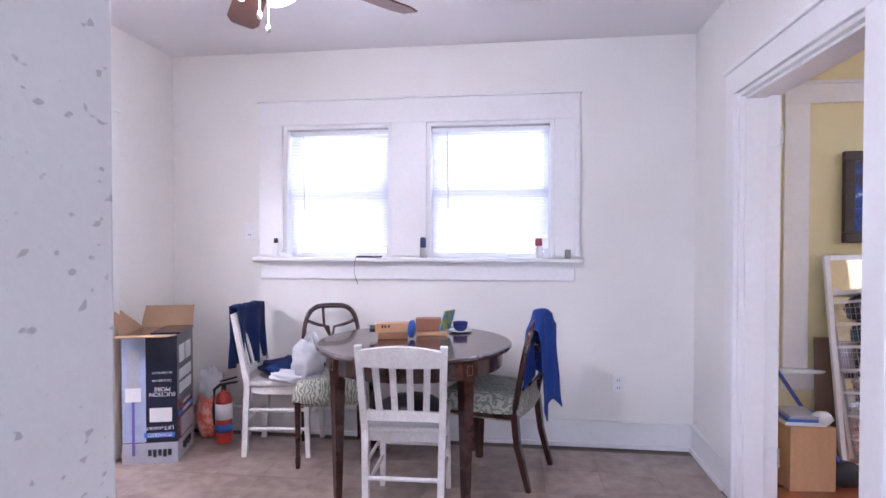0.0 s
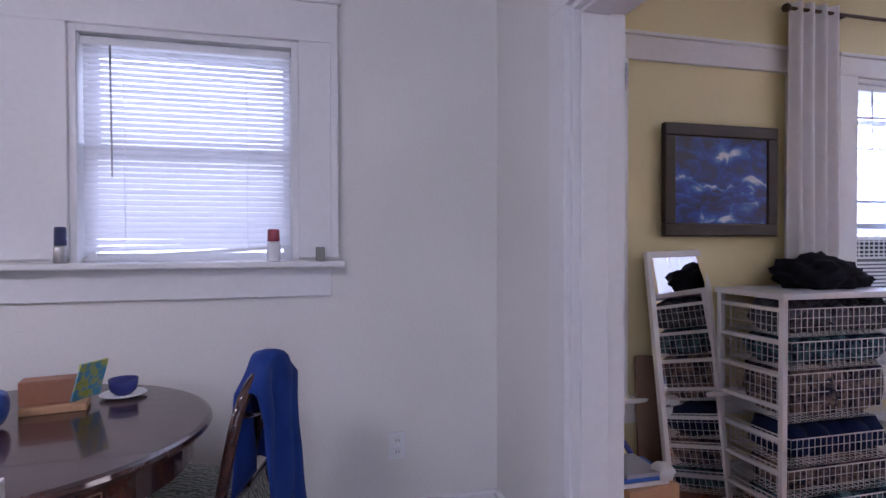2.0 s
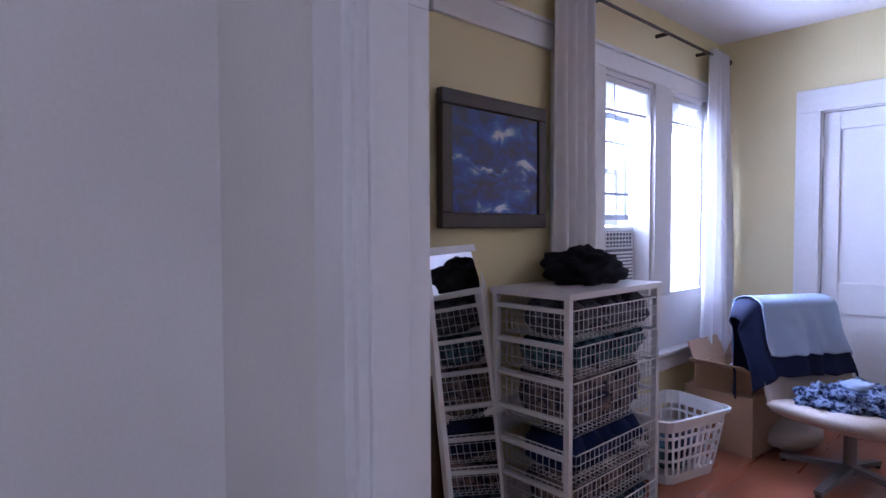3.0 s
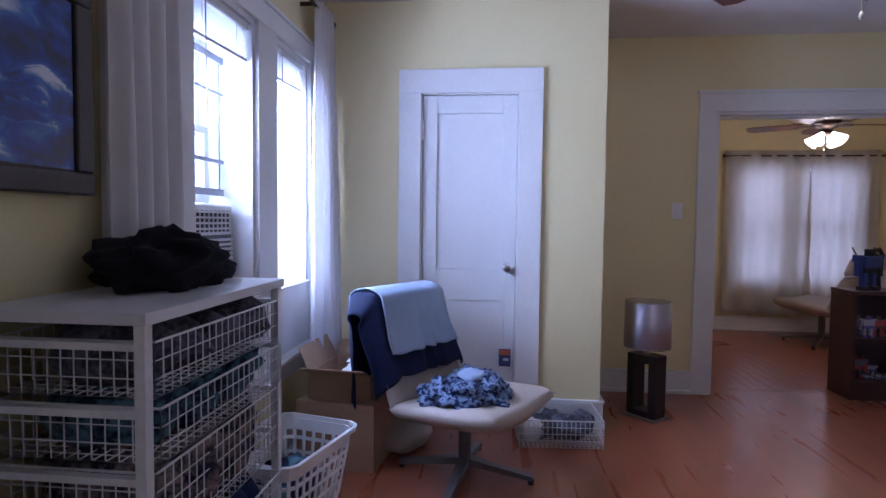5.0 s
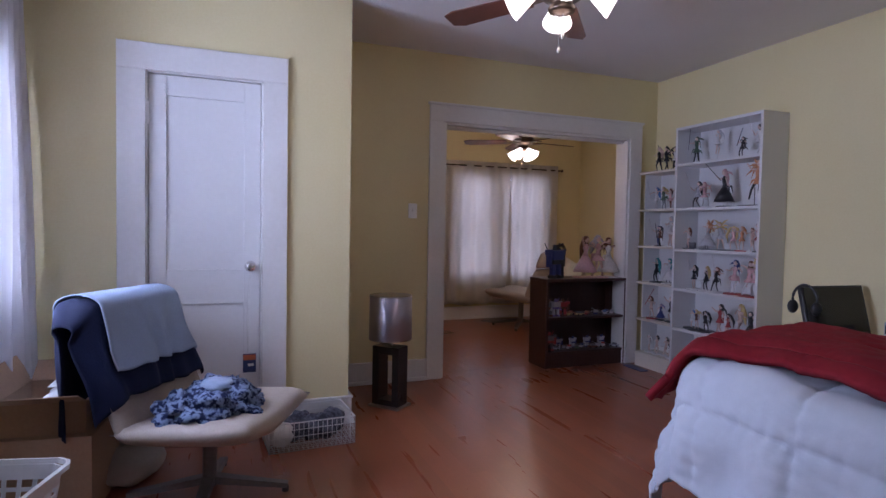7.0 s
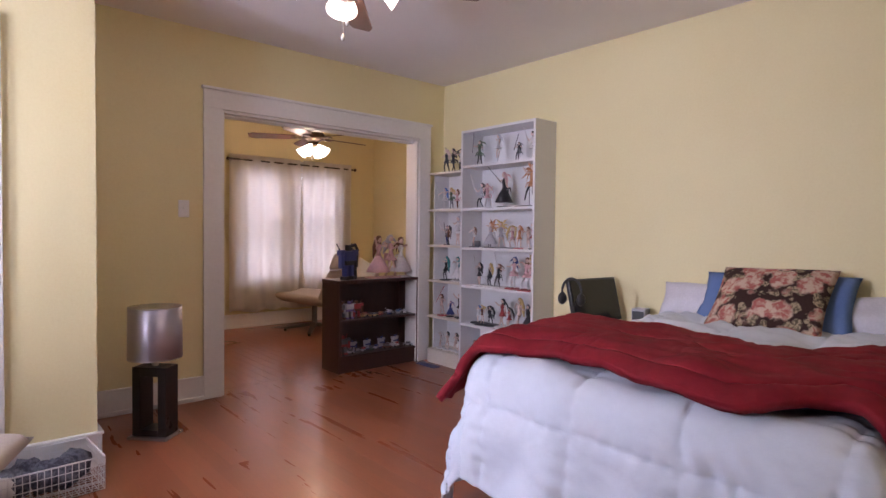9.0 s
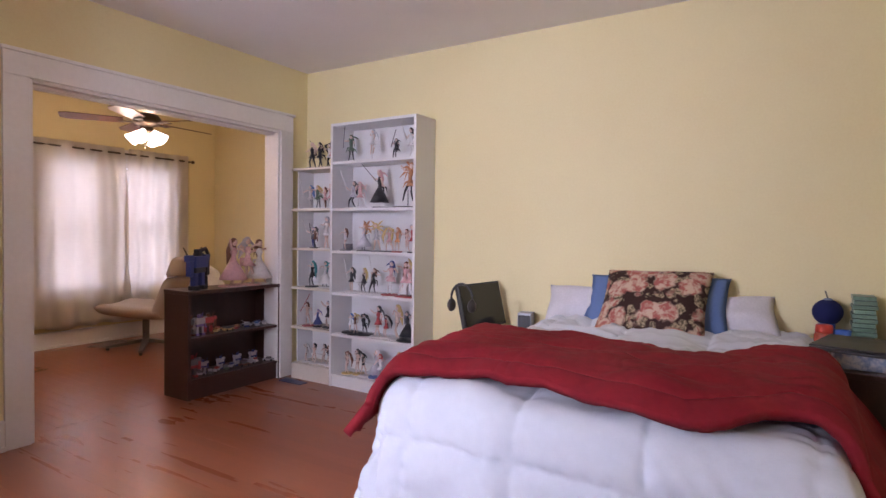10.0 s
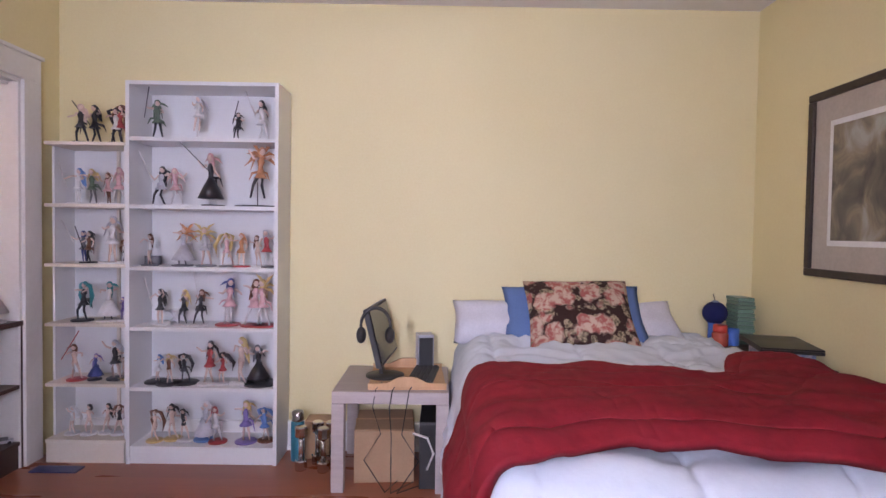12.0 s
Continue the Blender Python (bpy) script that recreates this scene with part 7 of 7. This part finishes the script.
# ---- dark bookcase with toys in the wide opening ----
lb = thing("low_bookcase", (5.815, -0.25, 0), "low espresso bookcase holding toy robots and cars", "bookcase")
for y in (-0.40, 0.40):
    part("side_panel", boxed(-0.14, y - 0.012, 0, 0.14, y + 0.012, 0.74, bevel=0.001), M_ESPRESSO, lb)
part("top_panel", boxed(-0.145, -0.415, 0.74, 0.145, 0.415, 0.766, bevel=0.003), M_ESPRESSO, lb)
part("back_panel", boxed(0.13, -0.388, 0.06, 0.138, 0.388, 0.74), M_ESPRESSO, lb)
part("plinth", boxed(-0.13, -0.388, 0, -0.112, 0.388, 0.12), M_ESPRESSO, lb)
for z in (0.14, 0.435):
    part("shelf", boxed(-0.138, -0.388, z - 0.02, 0.13, 0.388, z, bevel=0.001), M_ESPRESSO, lb)


def toy_robot(x, y, z, h, a, b, label="small toy robot standing in the dark bookcase"):
    ob = thing("toy_robot", (x, y, z), label, "toy robot", "toys in the dark bookcase")
    ob.rotation_euler = (0, 0, math.pi + frng.uniform(-0.4, 0.4))
    ma, mb = M_TONE[a], M_TONE[b]
    k = h
    for s in (-1, 1):
        part("foot", boxed(-0.10 * k, s * 0.16 * k - 0.08 * k, 0, 0.13 * k, s * 0.16 * k + 0.08 * k, 0.10 * k, 0.008 * k), mb, ob)
        part("leg", boxed(-0.07 * k, s * 0.14 * k - 0.065 * k, 0.10 * k, 0.07 * k, s * 0.14 * k + 0.065 * k, 0.42 * k, 0.01 * k), ma, ob)
        part("arm", boxed(-0.06 * k, s * 0.33 * k - 0.06 * k, 0.34 * k, 0.08 * k, s * 0.33 * k + 0.06 * k, 0.70 * k, 0.01 * k), mb if s > 0 else ma, ob)
        part("shoulder", boxed(-0.08 * k, s * 0.33 * k - 0.10 * k, 0.70 * k, 0.08 * k, s * 0.33 * k + 0.08 * k, 0.86 * k, 0.012 * k), ma, ob)
        part("fin", bar(bmesh.new(), (-0.09 * k, s * 0.16 * k, 0.70 * k), (-0.16 * k, s * (0.30 + 0.12 * frng.random()) * k, 1.04 * k), 0.07 * k, 0.02 * k, 0.03 * k, 0.012 * k), mb, ob)
    part("waist", boxed(-0.09 * k, -0.20 * k, 0.42 * k, 0.10 * k, 0.20 * k, 0.55 * k, 0.01 * k), mb, ob)
    part("chest", boxed(-0.11 * k, -0.25 * k, 0.55 * k, 0.13 * k, 0.25 * k, 0.83 * k, 0.012 * k), ma, ob)
    part("head", boxed(-0.06 * k, -0.08 * k, 0.83 * k, 0.07 * k, 0.08 * k, 1.0 * k, 0.012 * k), mb, ob)
    return ob


def toy_car(x, y, z, ln, a, b):
    bm = bmesh.new()
    k = ln
    box(bm, -0.5 * k, -0.20 * k, 0.08 * k, 0.5 * k, 0.20 * k, 0.24 * k, 0.03 * k)
    box(bm, -0.25 * k, -0.17 * k, 0.24 * k, 0.2 * k, 0.17 * k, 0.40 * k, 0.04 * k, 1)
    for px in (-0.3, 0.3):
        for s in (-1, 1):
            rod(bm, (px * k, s * 0.15 * k, 0.1 * k), (px * k, s * 0.23 * k, 0.1 * k), 0.1 * k, n=10, slot=2)
    if frng.random() < 0.5:
        rod(bm, (0.1 * k, 0, 0.36 * k), (0.6 * k, 0, 0.52 * k), 0.03 * k, n=6, slot=1)
    ob = part("toy_car", bm, [M_TONE[a], M_TONE[b], M_TONE["black"]])
    ob.location, ob.rotation_euler = (x, y, z), (0, 0, frng.uniform(-1.2, 1.2) + 1.57)
    return tagged(ob, f"small {a} toy vehicle on the dark shelf", "toy vehicle", "toys in the dark bookcase")


XF = 5.755
for y, a, b in ((0.09, "grey", "brown"), (0.02, "silver", "purple"), (-0.05, "red", "brown")):
    toy_robot(XF, y, 0.435, 0.15, a, b)
for y, a, b in ((-0.14, "blonde", "orange"), (-0.22, "blonde", "grey"), (-0.31, "red", "orange"), (-0.40, "navy", "silver"), (-0.50, "silver", "blue"), (-0.58, "white", "silver")):
    toy_car(XF + frng.uniform(-0.02, 0.03), y, 0.435, 0.085, a, b)
for y, a, b in ((-0.18, "orange", "red"), (-0.45, "silver", "white"), (-0.56, "silver", "navy")):
    toy_car(XF + 0.07, y, 0.435, 0.08, a, b)
toy_robot(XF, 0.08, 0.14, 0.16, "grey", "red")
for k in range(9):
    toy_car(XF + frng.uniform(-0.03, 0.05), 0.01 - 0.075 * k, 0.14, 0.085, ("silver", "grey", "silver", "green", "silver", "brown", "silver", "white", "silver")[k], ("grey", "silver", "red", "grey", "navy")[k % 5])
    if k % 2:
        toy_robot(XF + 0.05, 0.03 - 0.075 * k, 0.14, 0.10, "silver", "navy", "small silver toy robot on the dark shelf")
toy_robot(5.76, 0.03, 0.766, 0.29, "navy", "black", "large blue toy robot on top of the bookcase")
ah = thing("horned_toy", (5.83, -0.05, 0.766), "black horned toy figure on top of the bookcase", "toy figure")
bm = bmesh.new()
tube(bm, [(0, 0.05, 0.0), (0, 0.05, 0.2), (0, 0.03, 0.27), (0, -0.03, 0.29), (0, -0.06, 0.24), (0, -0.05, 0.19)], [0.03, 0.022, 0.018, 0.016, 0.013, 0.004], 10)
tube(bm, [(0, -0.02, 0.0), (0, -0.02, 0.18), (0, 0.0, 0.25), (0, 0.05, 0.27), (0, 0.075, 0.22)], [0.03, 0.02, 0.016, 0.013, 0.004], 10)
part("body", bm, M_BLACK, ah, smooth=True)
for y, h, hair, dress in ((-0.28, 0.35, "brown", "pink"), (-0.43, 0.36, "silver", "pink"), (-0.54, 0.34, "brown", "white")):
    d = figurine(5.79, y, 0.766, h, hair, dress, "tan", "pink" if y > -0.5 else "white", "", "gown" if y != -0.43 else "skirt")
    d.name = "doll"
    d.rotation_euler.z = radians(90) + frng.uniform(-0.2, 0.2)
    tagged(d, f"doll with long {hair} hair and {dress} dress on bookcase", "doll", "dolls on the bookcase")

# ---- bedside desk with computer ----
dk = thing("side_table", (3.75, -0.665, 0), "low whitewashed wood side table beside the bed", "table")
part("tabletop", boxed(-0.28, -0.27, 0.43, 0.28, 0.265, 0.49, bevel=0.006), M_WHITEWASH, dk)
for x in (-0.25, 0.25):
    for y in (-0.24, 0.235):
        part("leg", boxed(x - 0.03, y - 0.03, 0, x + 0.03, y + 0.03, 0.43, bevel=0.003), M_WHITEWASH, dk)
part("back_board", boxed(-0.22, -0.25, 0.30, 0.22, -0.235, 0.43), M_WHITEWASH, dk)
ub = thing("carton", (3.80, -0.72, 0), "brown cardboard carton stored under the side table", "cardboard box", "", 4)
for nm, c in (("body", (-0.15, -0.13, 0, 0.15, 0.20, 0.26)), ("flap", (-0.148, -0.128, 0.262, 0.148, 0.03, 0.266)), ("flap", (-0.148, 0.034, 0.262, 0.148, 0.198, 0.267))):
    part(nm, boxed(*c, bevel=0.002), M_CARD, ub)
part("tape", boxed(-0.152, 0.022, 0.10, 0.152, 0.042, 0.2685), M_LIGHTWOOD, ub)
tr = thing("wooden_tray", (3.68, -0.60, 0.49), "light wooden bed tray with handles on the table", "tray", "", 3)
part("tray_floor", boxed(-0.19, -0.26, 0, 0.19, 0.16, 0.012, bevel=0.002), M_LIGHTWOOD, tr)
for y in (-0.255, 0.155):
    bm = sheet(16, 2, lambda u, v: (-0.19 + 0.38 * u, y, 0.012 + v * (0.02 + 0.032 * math.exp(-((u - 0.5) / 0.2) ** 4))))
    thick(part("handle", bm, M_LIGHTWOOD, tr), 0.012, 0)
kb = thing("keyboard", (3.60, -0.66, 0.502), "black computer keyboard lying on the tray", "keyboard", "", 84)
part("case", boxed(-0.17, -0.065, 0, 0.17, 0.065, 0.018, bevel=0.004), M_BLACK, kb)
M_KEY = mat("dark key caps", (0.035, 0.035, 0.04), rough=0.5, bump=0)
key = None
for r_ in range(5):
    for c_ in range(13):
        if key is None:
            key = part("key", boxed(-0.0105, -0.0095, 0, 0.0105, 0.0095, 0.006, bevel=0.0015), M_KEY, kb)
            key.location = (-0.15 + 0.025 * c_, -0.048 + 0.024 * r_, 0.018)
        else:
            k2 = new("key", key.data)
            k2.parent, k2.location = kb, (-0.15 + 0.025 * c_, -0.048 + 0.024 * r_, 0.018)
mo = thing("monitor", (3.80, -0.66, 0.502), "black flat computer monitor tilted back on its stand", "monitor", "", -95)
bm = bmesh.new()
lathe(bm, [(0.10, 0), (0.10, 0.008), (0.04, 0.016), (0.0, 0.018)], 28)
part("stand_foot", bm, M_BLACK, mo, smooth=True)
part("stand_neck", bar(bmesh.new(), (0, 0.015, 0.01), (0, 0.03, 0.16), 0.05, 0.02), M_BLACK, mo)
sc_ = part("screen_case", boxed(-0.235, -0.012, -0.145, 0.235, 0.016, 0.145, bevel=0.005), M_BLACK, mo)
sc_.matrix_local = pose(0, 0.02, 0.235, -14, 0, 0)
part("screen", boxed(-0.222, -0.0145, -0.130, 0.222, -0.0122, 0.133), mat("dark screen", (0.012, 0.012, 0.015), rough=0.15, bump=0), sc_)
hp = thing("headphones", (3.825, -0.415, 0.80), "black headphones hanging on the monitor corner", "headphones", "", 4)
part("headband", tube(bmesh.new(), [(0.070 * math.cos(radians(a)), 0.0, 0.005 + 0.085 * math.sin(radians(a))) for a in range(-12, 193, 12)], 0.008, 8), M_BLACK, hp, smooth=True)
for s in (-1, 1):
    part("ear_cup", ball(bmesh.new(), (s * 0.068, 0, -0.04), 0.024, 0.036, 0.040, n=14), M_BLACK, hp, smooth=True)
sp = thing("loudspeaker", (3.60, -0.86, 0.49), "small silver and black desktop loudspeaker", "loudspeaker", "", 10)
part("cabinet", boxed(-0.045, -0.05, 0, 0.045, 0.045, 0.20, bevel=0.004), M_BOXGREY, sp)
part("grille", boxed(-0.038, 0.046, 0.02, 0.038, 0.052, 0.185, bevel=0.003), M_BLACK, sp)
for k, (x, y) in enumerate(((3.82, -0.42), (3.74, -0.41), (3.66, -0.41))):
    tagged(part("cable", tube(bmesh.new(), [(x - 0.02, y - 0.08, 0.51), (x, y + 0.012, 0.50), (x + 0.012, y + 0.03, 0.42), (x + 0.03 * (k - 1), y + 0.05, 0.30), (x + 0.05 * (1 - k), y + 0.04, 0.17), (x - 0.05 * (1 - k), y + 0.03, 0.012), (x - 0.10, y - 0.1, 0.010)], 0.0028, 6), M_BLACK, smooth=True), "black cable hanging over the table edge", "cable", "computer cables")
tagged(part("cable", tube(bmesh.new(), [(3.57, -0.40, 0.12), (3.54, -0.39, 0.20), (3.57, -0.38, 0.28), (3.64, -0.38, 0.30)], 0.006, 8), M_WPLASTIC, smooth=True), "white looped cable under the table", "cable")
pc = thing("computer_tower", (3.56, -0.62, 0), "black computer tower under the side table", "computer")
part("case", boxed(-0.05, -0.18, 0, 0.05, 0.17, 0.33, bevel=0.004), M_BLACK, pc)
part("front_panel", boxed(-0.048, 0.17, 0.005, 0.048, 0.178, 0.325, bevel=0.003), M_BLACK, pc)


def dumbbell(x, y):
    d = thing("dumbbell", (x, y, 0), "chrome dumbbell standing on its end", "dumbbell", "chrome dumbbells")
    for z0, z1 in ((0.0, 0.055), (0.175, 0.23)):
        part("weight", lathe(bmesh.new(), [(0.028, z0), (0.033, z0 + 0.006), (0.033, z1 - 0.006), (0.028, z1)], 8), M_CHROME, d)
    part("grip", rod(bmesh.new(), (0, 0, 0.055), (0, 0, 0.175), 0.013, n=14), M_CHROME, d, smooth=True)


for x, y in ((4.235, -0.66), (4.165, -0.74), (4.115, -0.64), (4.09, -0.74)):
    dumbbell(x, y)
bottle("drinking_bottle", 4.285, -0.79, 0, 0.036, 0.27, mat("teal bottle paint", (0.03, 0.22, 0.30), rough=0.35), M_STEEL, "teal metal drinking bottle on the floor", "bottle", 0.2)
tagged(part("small_carton", boxed(4.09, -0.92, 0, 4.25, -0.80, 0.21, bevel=0.003), M_CARD), "brown carton behind the dumbbells", "cardboard box")

# ---- bedside stand on the other side ----
nt = thing("nightstand", (1.875, -0.57, 0), "dark wooden nightstand cluttered with small things", "nightstand")
part("top", boxed(-0.13, -0.36, 0.64, 0.13, 0.36, 0.665, bevel=0.003), M_ESPRESSO, nt)
part("body", boxed(-0.125, -0.355, 0.04, 0.125, 0.355, 0.64, bevel=0.003), M_ESPRESSO, nt)
part("foot_rail", boxed(-0.11, -0.34, 0, 0.11, 0.34, 0.04), M_ESPRESSO, nt)
lp = thing("laptop", (1.90, -0.40, 0.735), "closed black laptop lying on the nightstand", "laptop", "", -14)
part("base", boxed(-0.13, -0.18, 0, 0.13, 0.18, 0.014, bevel=0.003), M_BLACK, lp)
part("lid", boxed(-0.13, -0.18, 0.016, 0.13, 0.18, 0.024, bevel=0.003), M_BLACK, lp)
tagged(part("paper_pad", boxed(1.80, -0.52, 0.665, 1.98, -0.28, 0.734, bevel=0.004), mat("printed white paper", (0.62, 0.62, 0.66), (0.25, 0.32, 0.5), rough=0.6, scale=25, amount=1.6)), "stack of printed papers under the laptop", "paper")
M_CASE = mat("green plastic case", (0.16, 0.27, 0.20), (0.10, 0.18, 0.14), rough=0.3, spread=0.2)
for k in range(12):
    tagged(part("disc_case", boxed(1.79 + 0.004 * (k % 3), -0.93, 0.666 + k * 0.0215, 1.885 + 0.004 * (k % 2), -0.80, 0.666 + k * 0.0215 + 0.019, bevel=0.002), M_CASE), "green disc case in a tall stack", "disc case", "stack of disc cases")
pb = thing("round_toy", (1.985, -0.86, 0.66), "dark blue round plush toy with a fuse", "plush toy")
part("body", ball(bmesh.new(), (0, 0, 0.17), 0.066, 0.066, 0.064, n=20), mat("dark blue plush", (0.015, 0.02, 0.09), rough=0.9, fine=200, bump=0.4), pb, smooth=True)
part("cap", ball(bmesh.new(), (0, 0, 0.228), 0.022, 0.022, 0.012, n=12), mat("grey plush", (0.25, 0.30, 0.40), rough=0.9), pb, smooth=True)
part("fuse", rod(bmesh.new(), (0, 0, 0.235), (0.012, 0, 0.275), 0.003, n=6), M_BLACK, pb)
part("stand", rod(bmesh.new(), (0, 0, 0.005), (0, 0, 0.12), 0.035, n=14), M_BLUE_L, pb)
bottle("jar", 2.0, -0.765, 0.665, 0.042, 0.115, mat("clear red plastic", (0.50, 0.10, 0.06), rough=0.25), M_RED_PL, "clear jar with red lid on the nightstand", "jar", 0.35)
tagged(part("mug", lathe(bmesh.new(), [(0.03, 0), (0.034, 0.004), (0.034, 0.09), (0.030, 0.09), (0.030, 0.01), (0, 0.01)], 20), M_BLUE_L, smooth=True), "blue and white mug on the nightstand", "mug").location = (1.925, -0.78, 0.666)

# ---- far room ----
fw = tagged(new("window_5"), "curtained white window of the far room", "window", kind="structure")
for y0, y1 in ((-1.40, -0.72), (-0.62, -0.06)):
    bm = bmesh.new()
    for c in ((y0, y0 + 0.05, 0.55, 1.92), (y1 - 0.05, y1, 0.55, 1.92), (y0 + 0.05, y1 - 0.05, 0.55, 0.60), (y0 + 0.05, y1 - 0.05, 1.87, 1.92), (y0 + 0.05, y1 - 0.05, 1.21, 1.25)):
        box(bm, FX + 0.05, c[0], c[2], FX + 0.09, c[1], c[3])
    part("window_frame", bm, M_TRIM, fw)
    part("pane", boxed(FX + 0.068, y0 + 0.04, 0.59, FX + 0.072, y1 - 0.04, 1.88), M_GLASS, fw).visible_shadow = False
casing("casing_far_window", "y", FX, -1, -1.40, -0.06, 1.92, 0.11, z0=0.45, label="white casing behind the curtains")
rd = thing("curtain_rod", (FX - 0.08, 0, 2.00), "dark curtain rod in the far room", "curtain rod")
part("pole", rod(bmesh.new(), (0, 0.10, 0), (0, -1.62, 0), 0.009, n=10), M_BRONZE, rd)
for y in (0.10, -1.62):
    part("finial", ball(bmesh.new(), (0, y, 0), 0.02, n=12), M_BRONZE, rd, smooth=True)
for y in (0.06, -0.76, -1.58):
    part("bracket", boxed(0, y - 0.008, -0.01, 0.078, y + 0.008, 0.006), M_BRONZE, rd)


def far_curtain(y0, y1, pull):
    def where(u, v):
        z = 2.06 - 1.86 * v
        edge = u if pull > 0 else 1 - u
        y = y0 + (y1 - y0) * u - pull * 0.05 * math.sin(math.pi * v) * edge
        if v > 0.7:
            y -= pull * 0.10 * (v - 0.7) / 0.3 * edge
        return (FX - 0.08 + (0.014 + 0.008 * v) * math.sin(u * 30) + 0.02 * wob(u * 4, v * 3, y0), y, z + 0.03 * wob(u * 5, y0) * (v > 0.98))
    return cloth("curtain", 70, 30, where, M_CURTAIN_WARM, "cream grommet curtain over the far window", "curtain", 0.002)


far_curtain(0.085, -0.80, 1)
far_curtain(-0.855, -1.55, -1)
tagged(part("planter", lathe(bmesh.new(), [(0.05, 0), (0.065, 0.09), (0.06, 0.09), (0.045, 0.01), (0, 0.01)], 20), mat("terracotta", (0.35, 0.10, 0.05), rough=0.8)), "small terracotta pot on the floor", "pot").location = (7.35, -0.95, 0)
tagged(part("register_vent", boxed(5.36, -0.66, -0.003, 5.60, -0.58, 0.006, bevel=0.002), mat("dark blue plastic strip", (0.03, 0.04, 0.14), rough=0.4)), "dark blue strip lying on the floor", "strip")

# ---- floor pieces ----
prng = random.Random(5)
plank = None


def lay_plank(x, y, ln, w):
    global plank
    if plank is None:
        plank = part("plank", boxed(-0.5, -0.5, -0.010, 0.5, 0.5, 0.0), M_OAK, FLOOR_WOOD)
        ob = plank
    else:
        ob = new("plank", plank.data)
        ob.parent = FLOOR_WOOD
    ob.location, ob.scale = (x, y, prng.uniform(-0.0003, 0.0)), (ln - 0.0003, w - 0.0001, 1)


W_ = 0.0825
n_rows = int((WY - SY) / W_) + 1
for r_ in range(n_rows):
    y = SY + (r_ + 0.5) * (WY - SY) / n_rows
    x, row_end = 1.452, EX + 0.15
    x_cut = prng.uniform(0.5, 2.2)
    while x < row_end - 0.01:
        e = min(row_end, x + x_cut)
        if row_end - e < 0.35:
            e = row_end
        lay_plank((x + e) / 2, y, e - x, (WY - SY) / n_rows)
        x, x_cut = e, prng.uniform(1.3, 2.4)
# the far room's boards, too distant to pick apart
bm = bmesh.new()
k = 0
y = FY
while y < 3.0 - 0.01:
    x = EX + 0.152
    while x < FX - 0.01:
        e = min(FX, x + prng.uniform(0.8, 2.0))
        box(bm, x + 0.0008, y + 0.0008, -0.010, e - 0.0008, y + W_ - 0.0008, 0.0)
        x = e
    y += W_
tagged(part("floor_board", bm, M_OAK, FLOOR_WOOD), "red-brown oak boards of the far room", kind="stuff")
structure("threshold", boxed(1.42, DOOR_Y0 + 0.02, -0.006, 1.60, DOOR_Y1 - 0.02, 0.008, bevel=0.003), M_OAK, "worn oak threshold in the doorway")

tile = None
T = 0.305
for i in range(-7, 5):
    for j in range(-6, 13):
        x, y = 0.05 + i * T, 0.10 + j * T
        if not (DX0 - 0.4 < x < 1.45 and -1.6 < y < WY):
            continue
        x0, x1, y0, y1 = x - T / 2, min(x + T / 2, 1.40), y - T / 2, min(y + T / 2, WY)
        if tile is None:
            tile = part("tile", boxed(-0.5, -0.5, -0.006, 0.5, 0.5, 0.0), M_TILE, FLOOR_DINING)
            ob = tile
        else:
            ob = new("tile", tile.data)
            ob.parent = FLOOR_DINING
        ob.location, ob.scale = ((x0 + x1) / 2, (y0 + y1) / 2, prng.uniform(-0.0006, 0)), (x1 - x0 - 0.002, y1 - y0 - 0.002, 1)
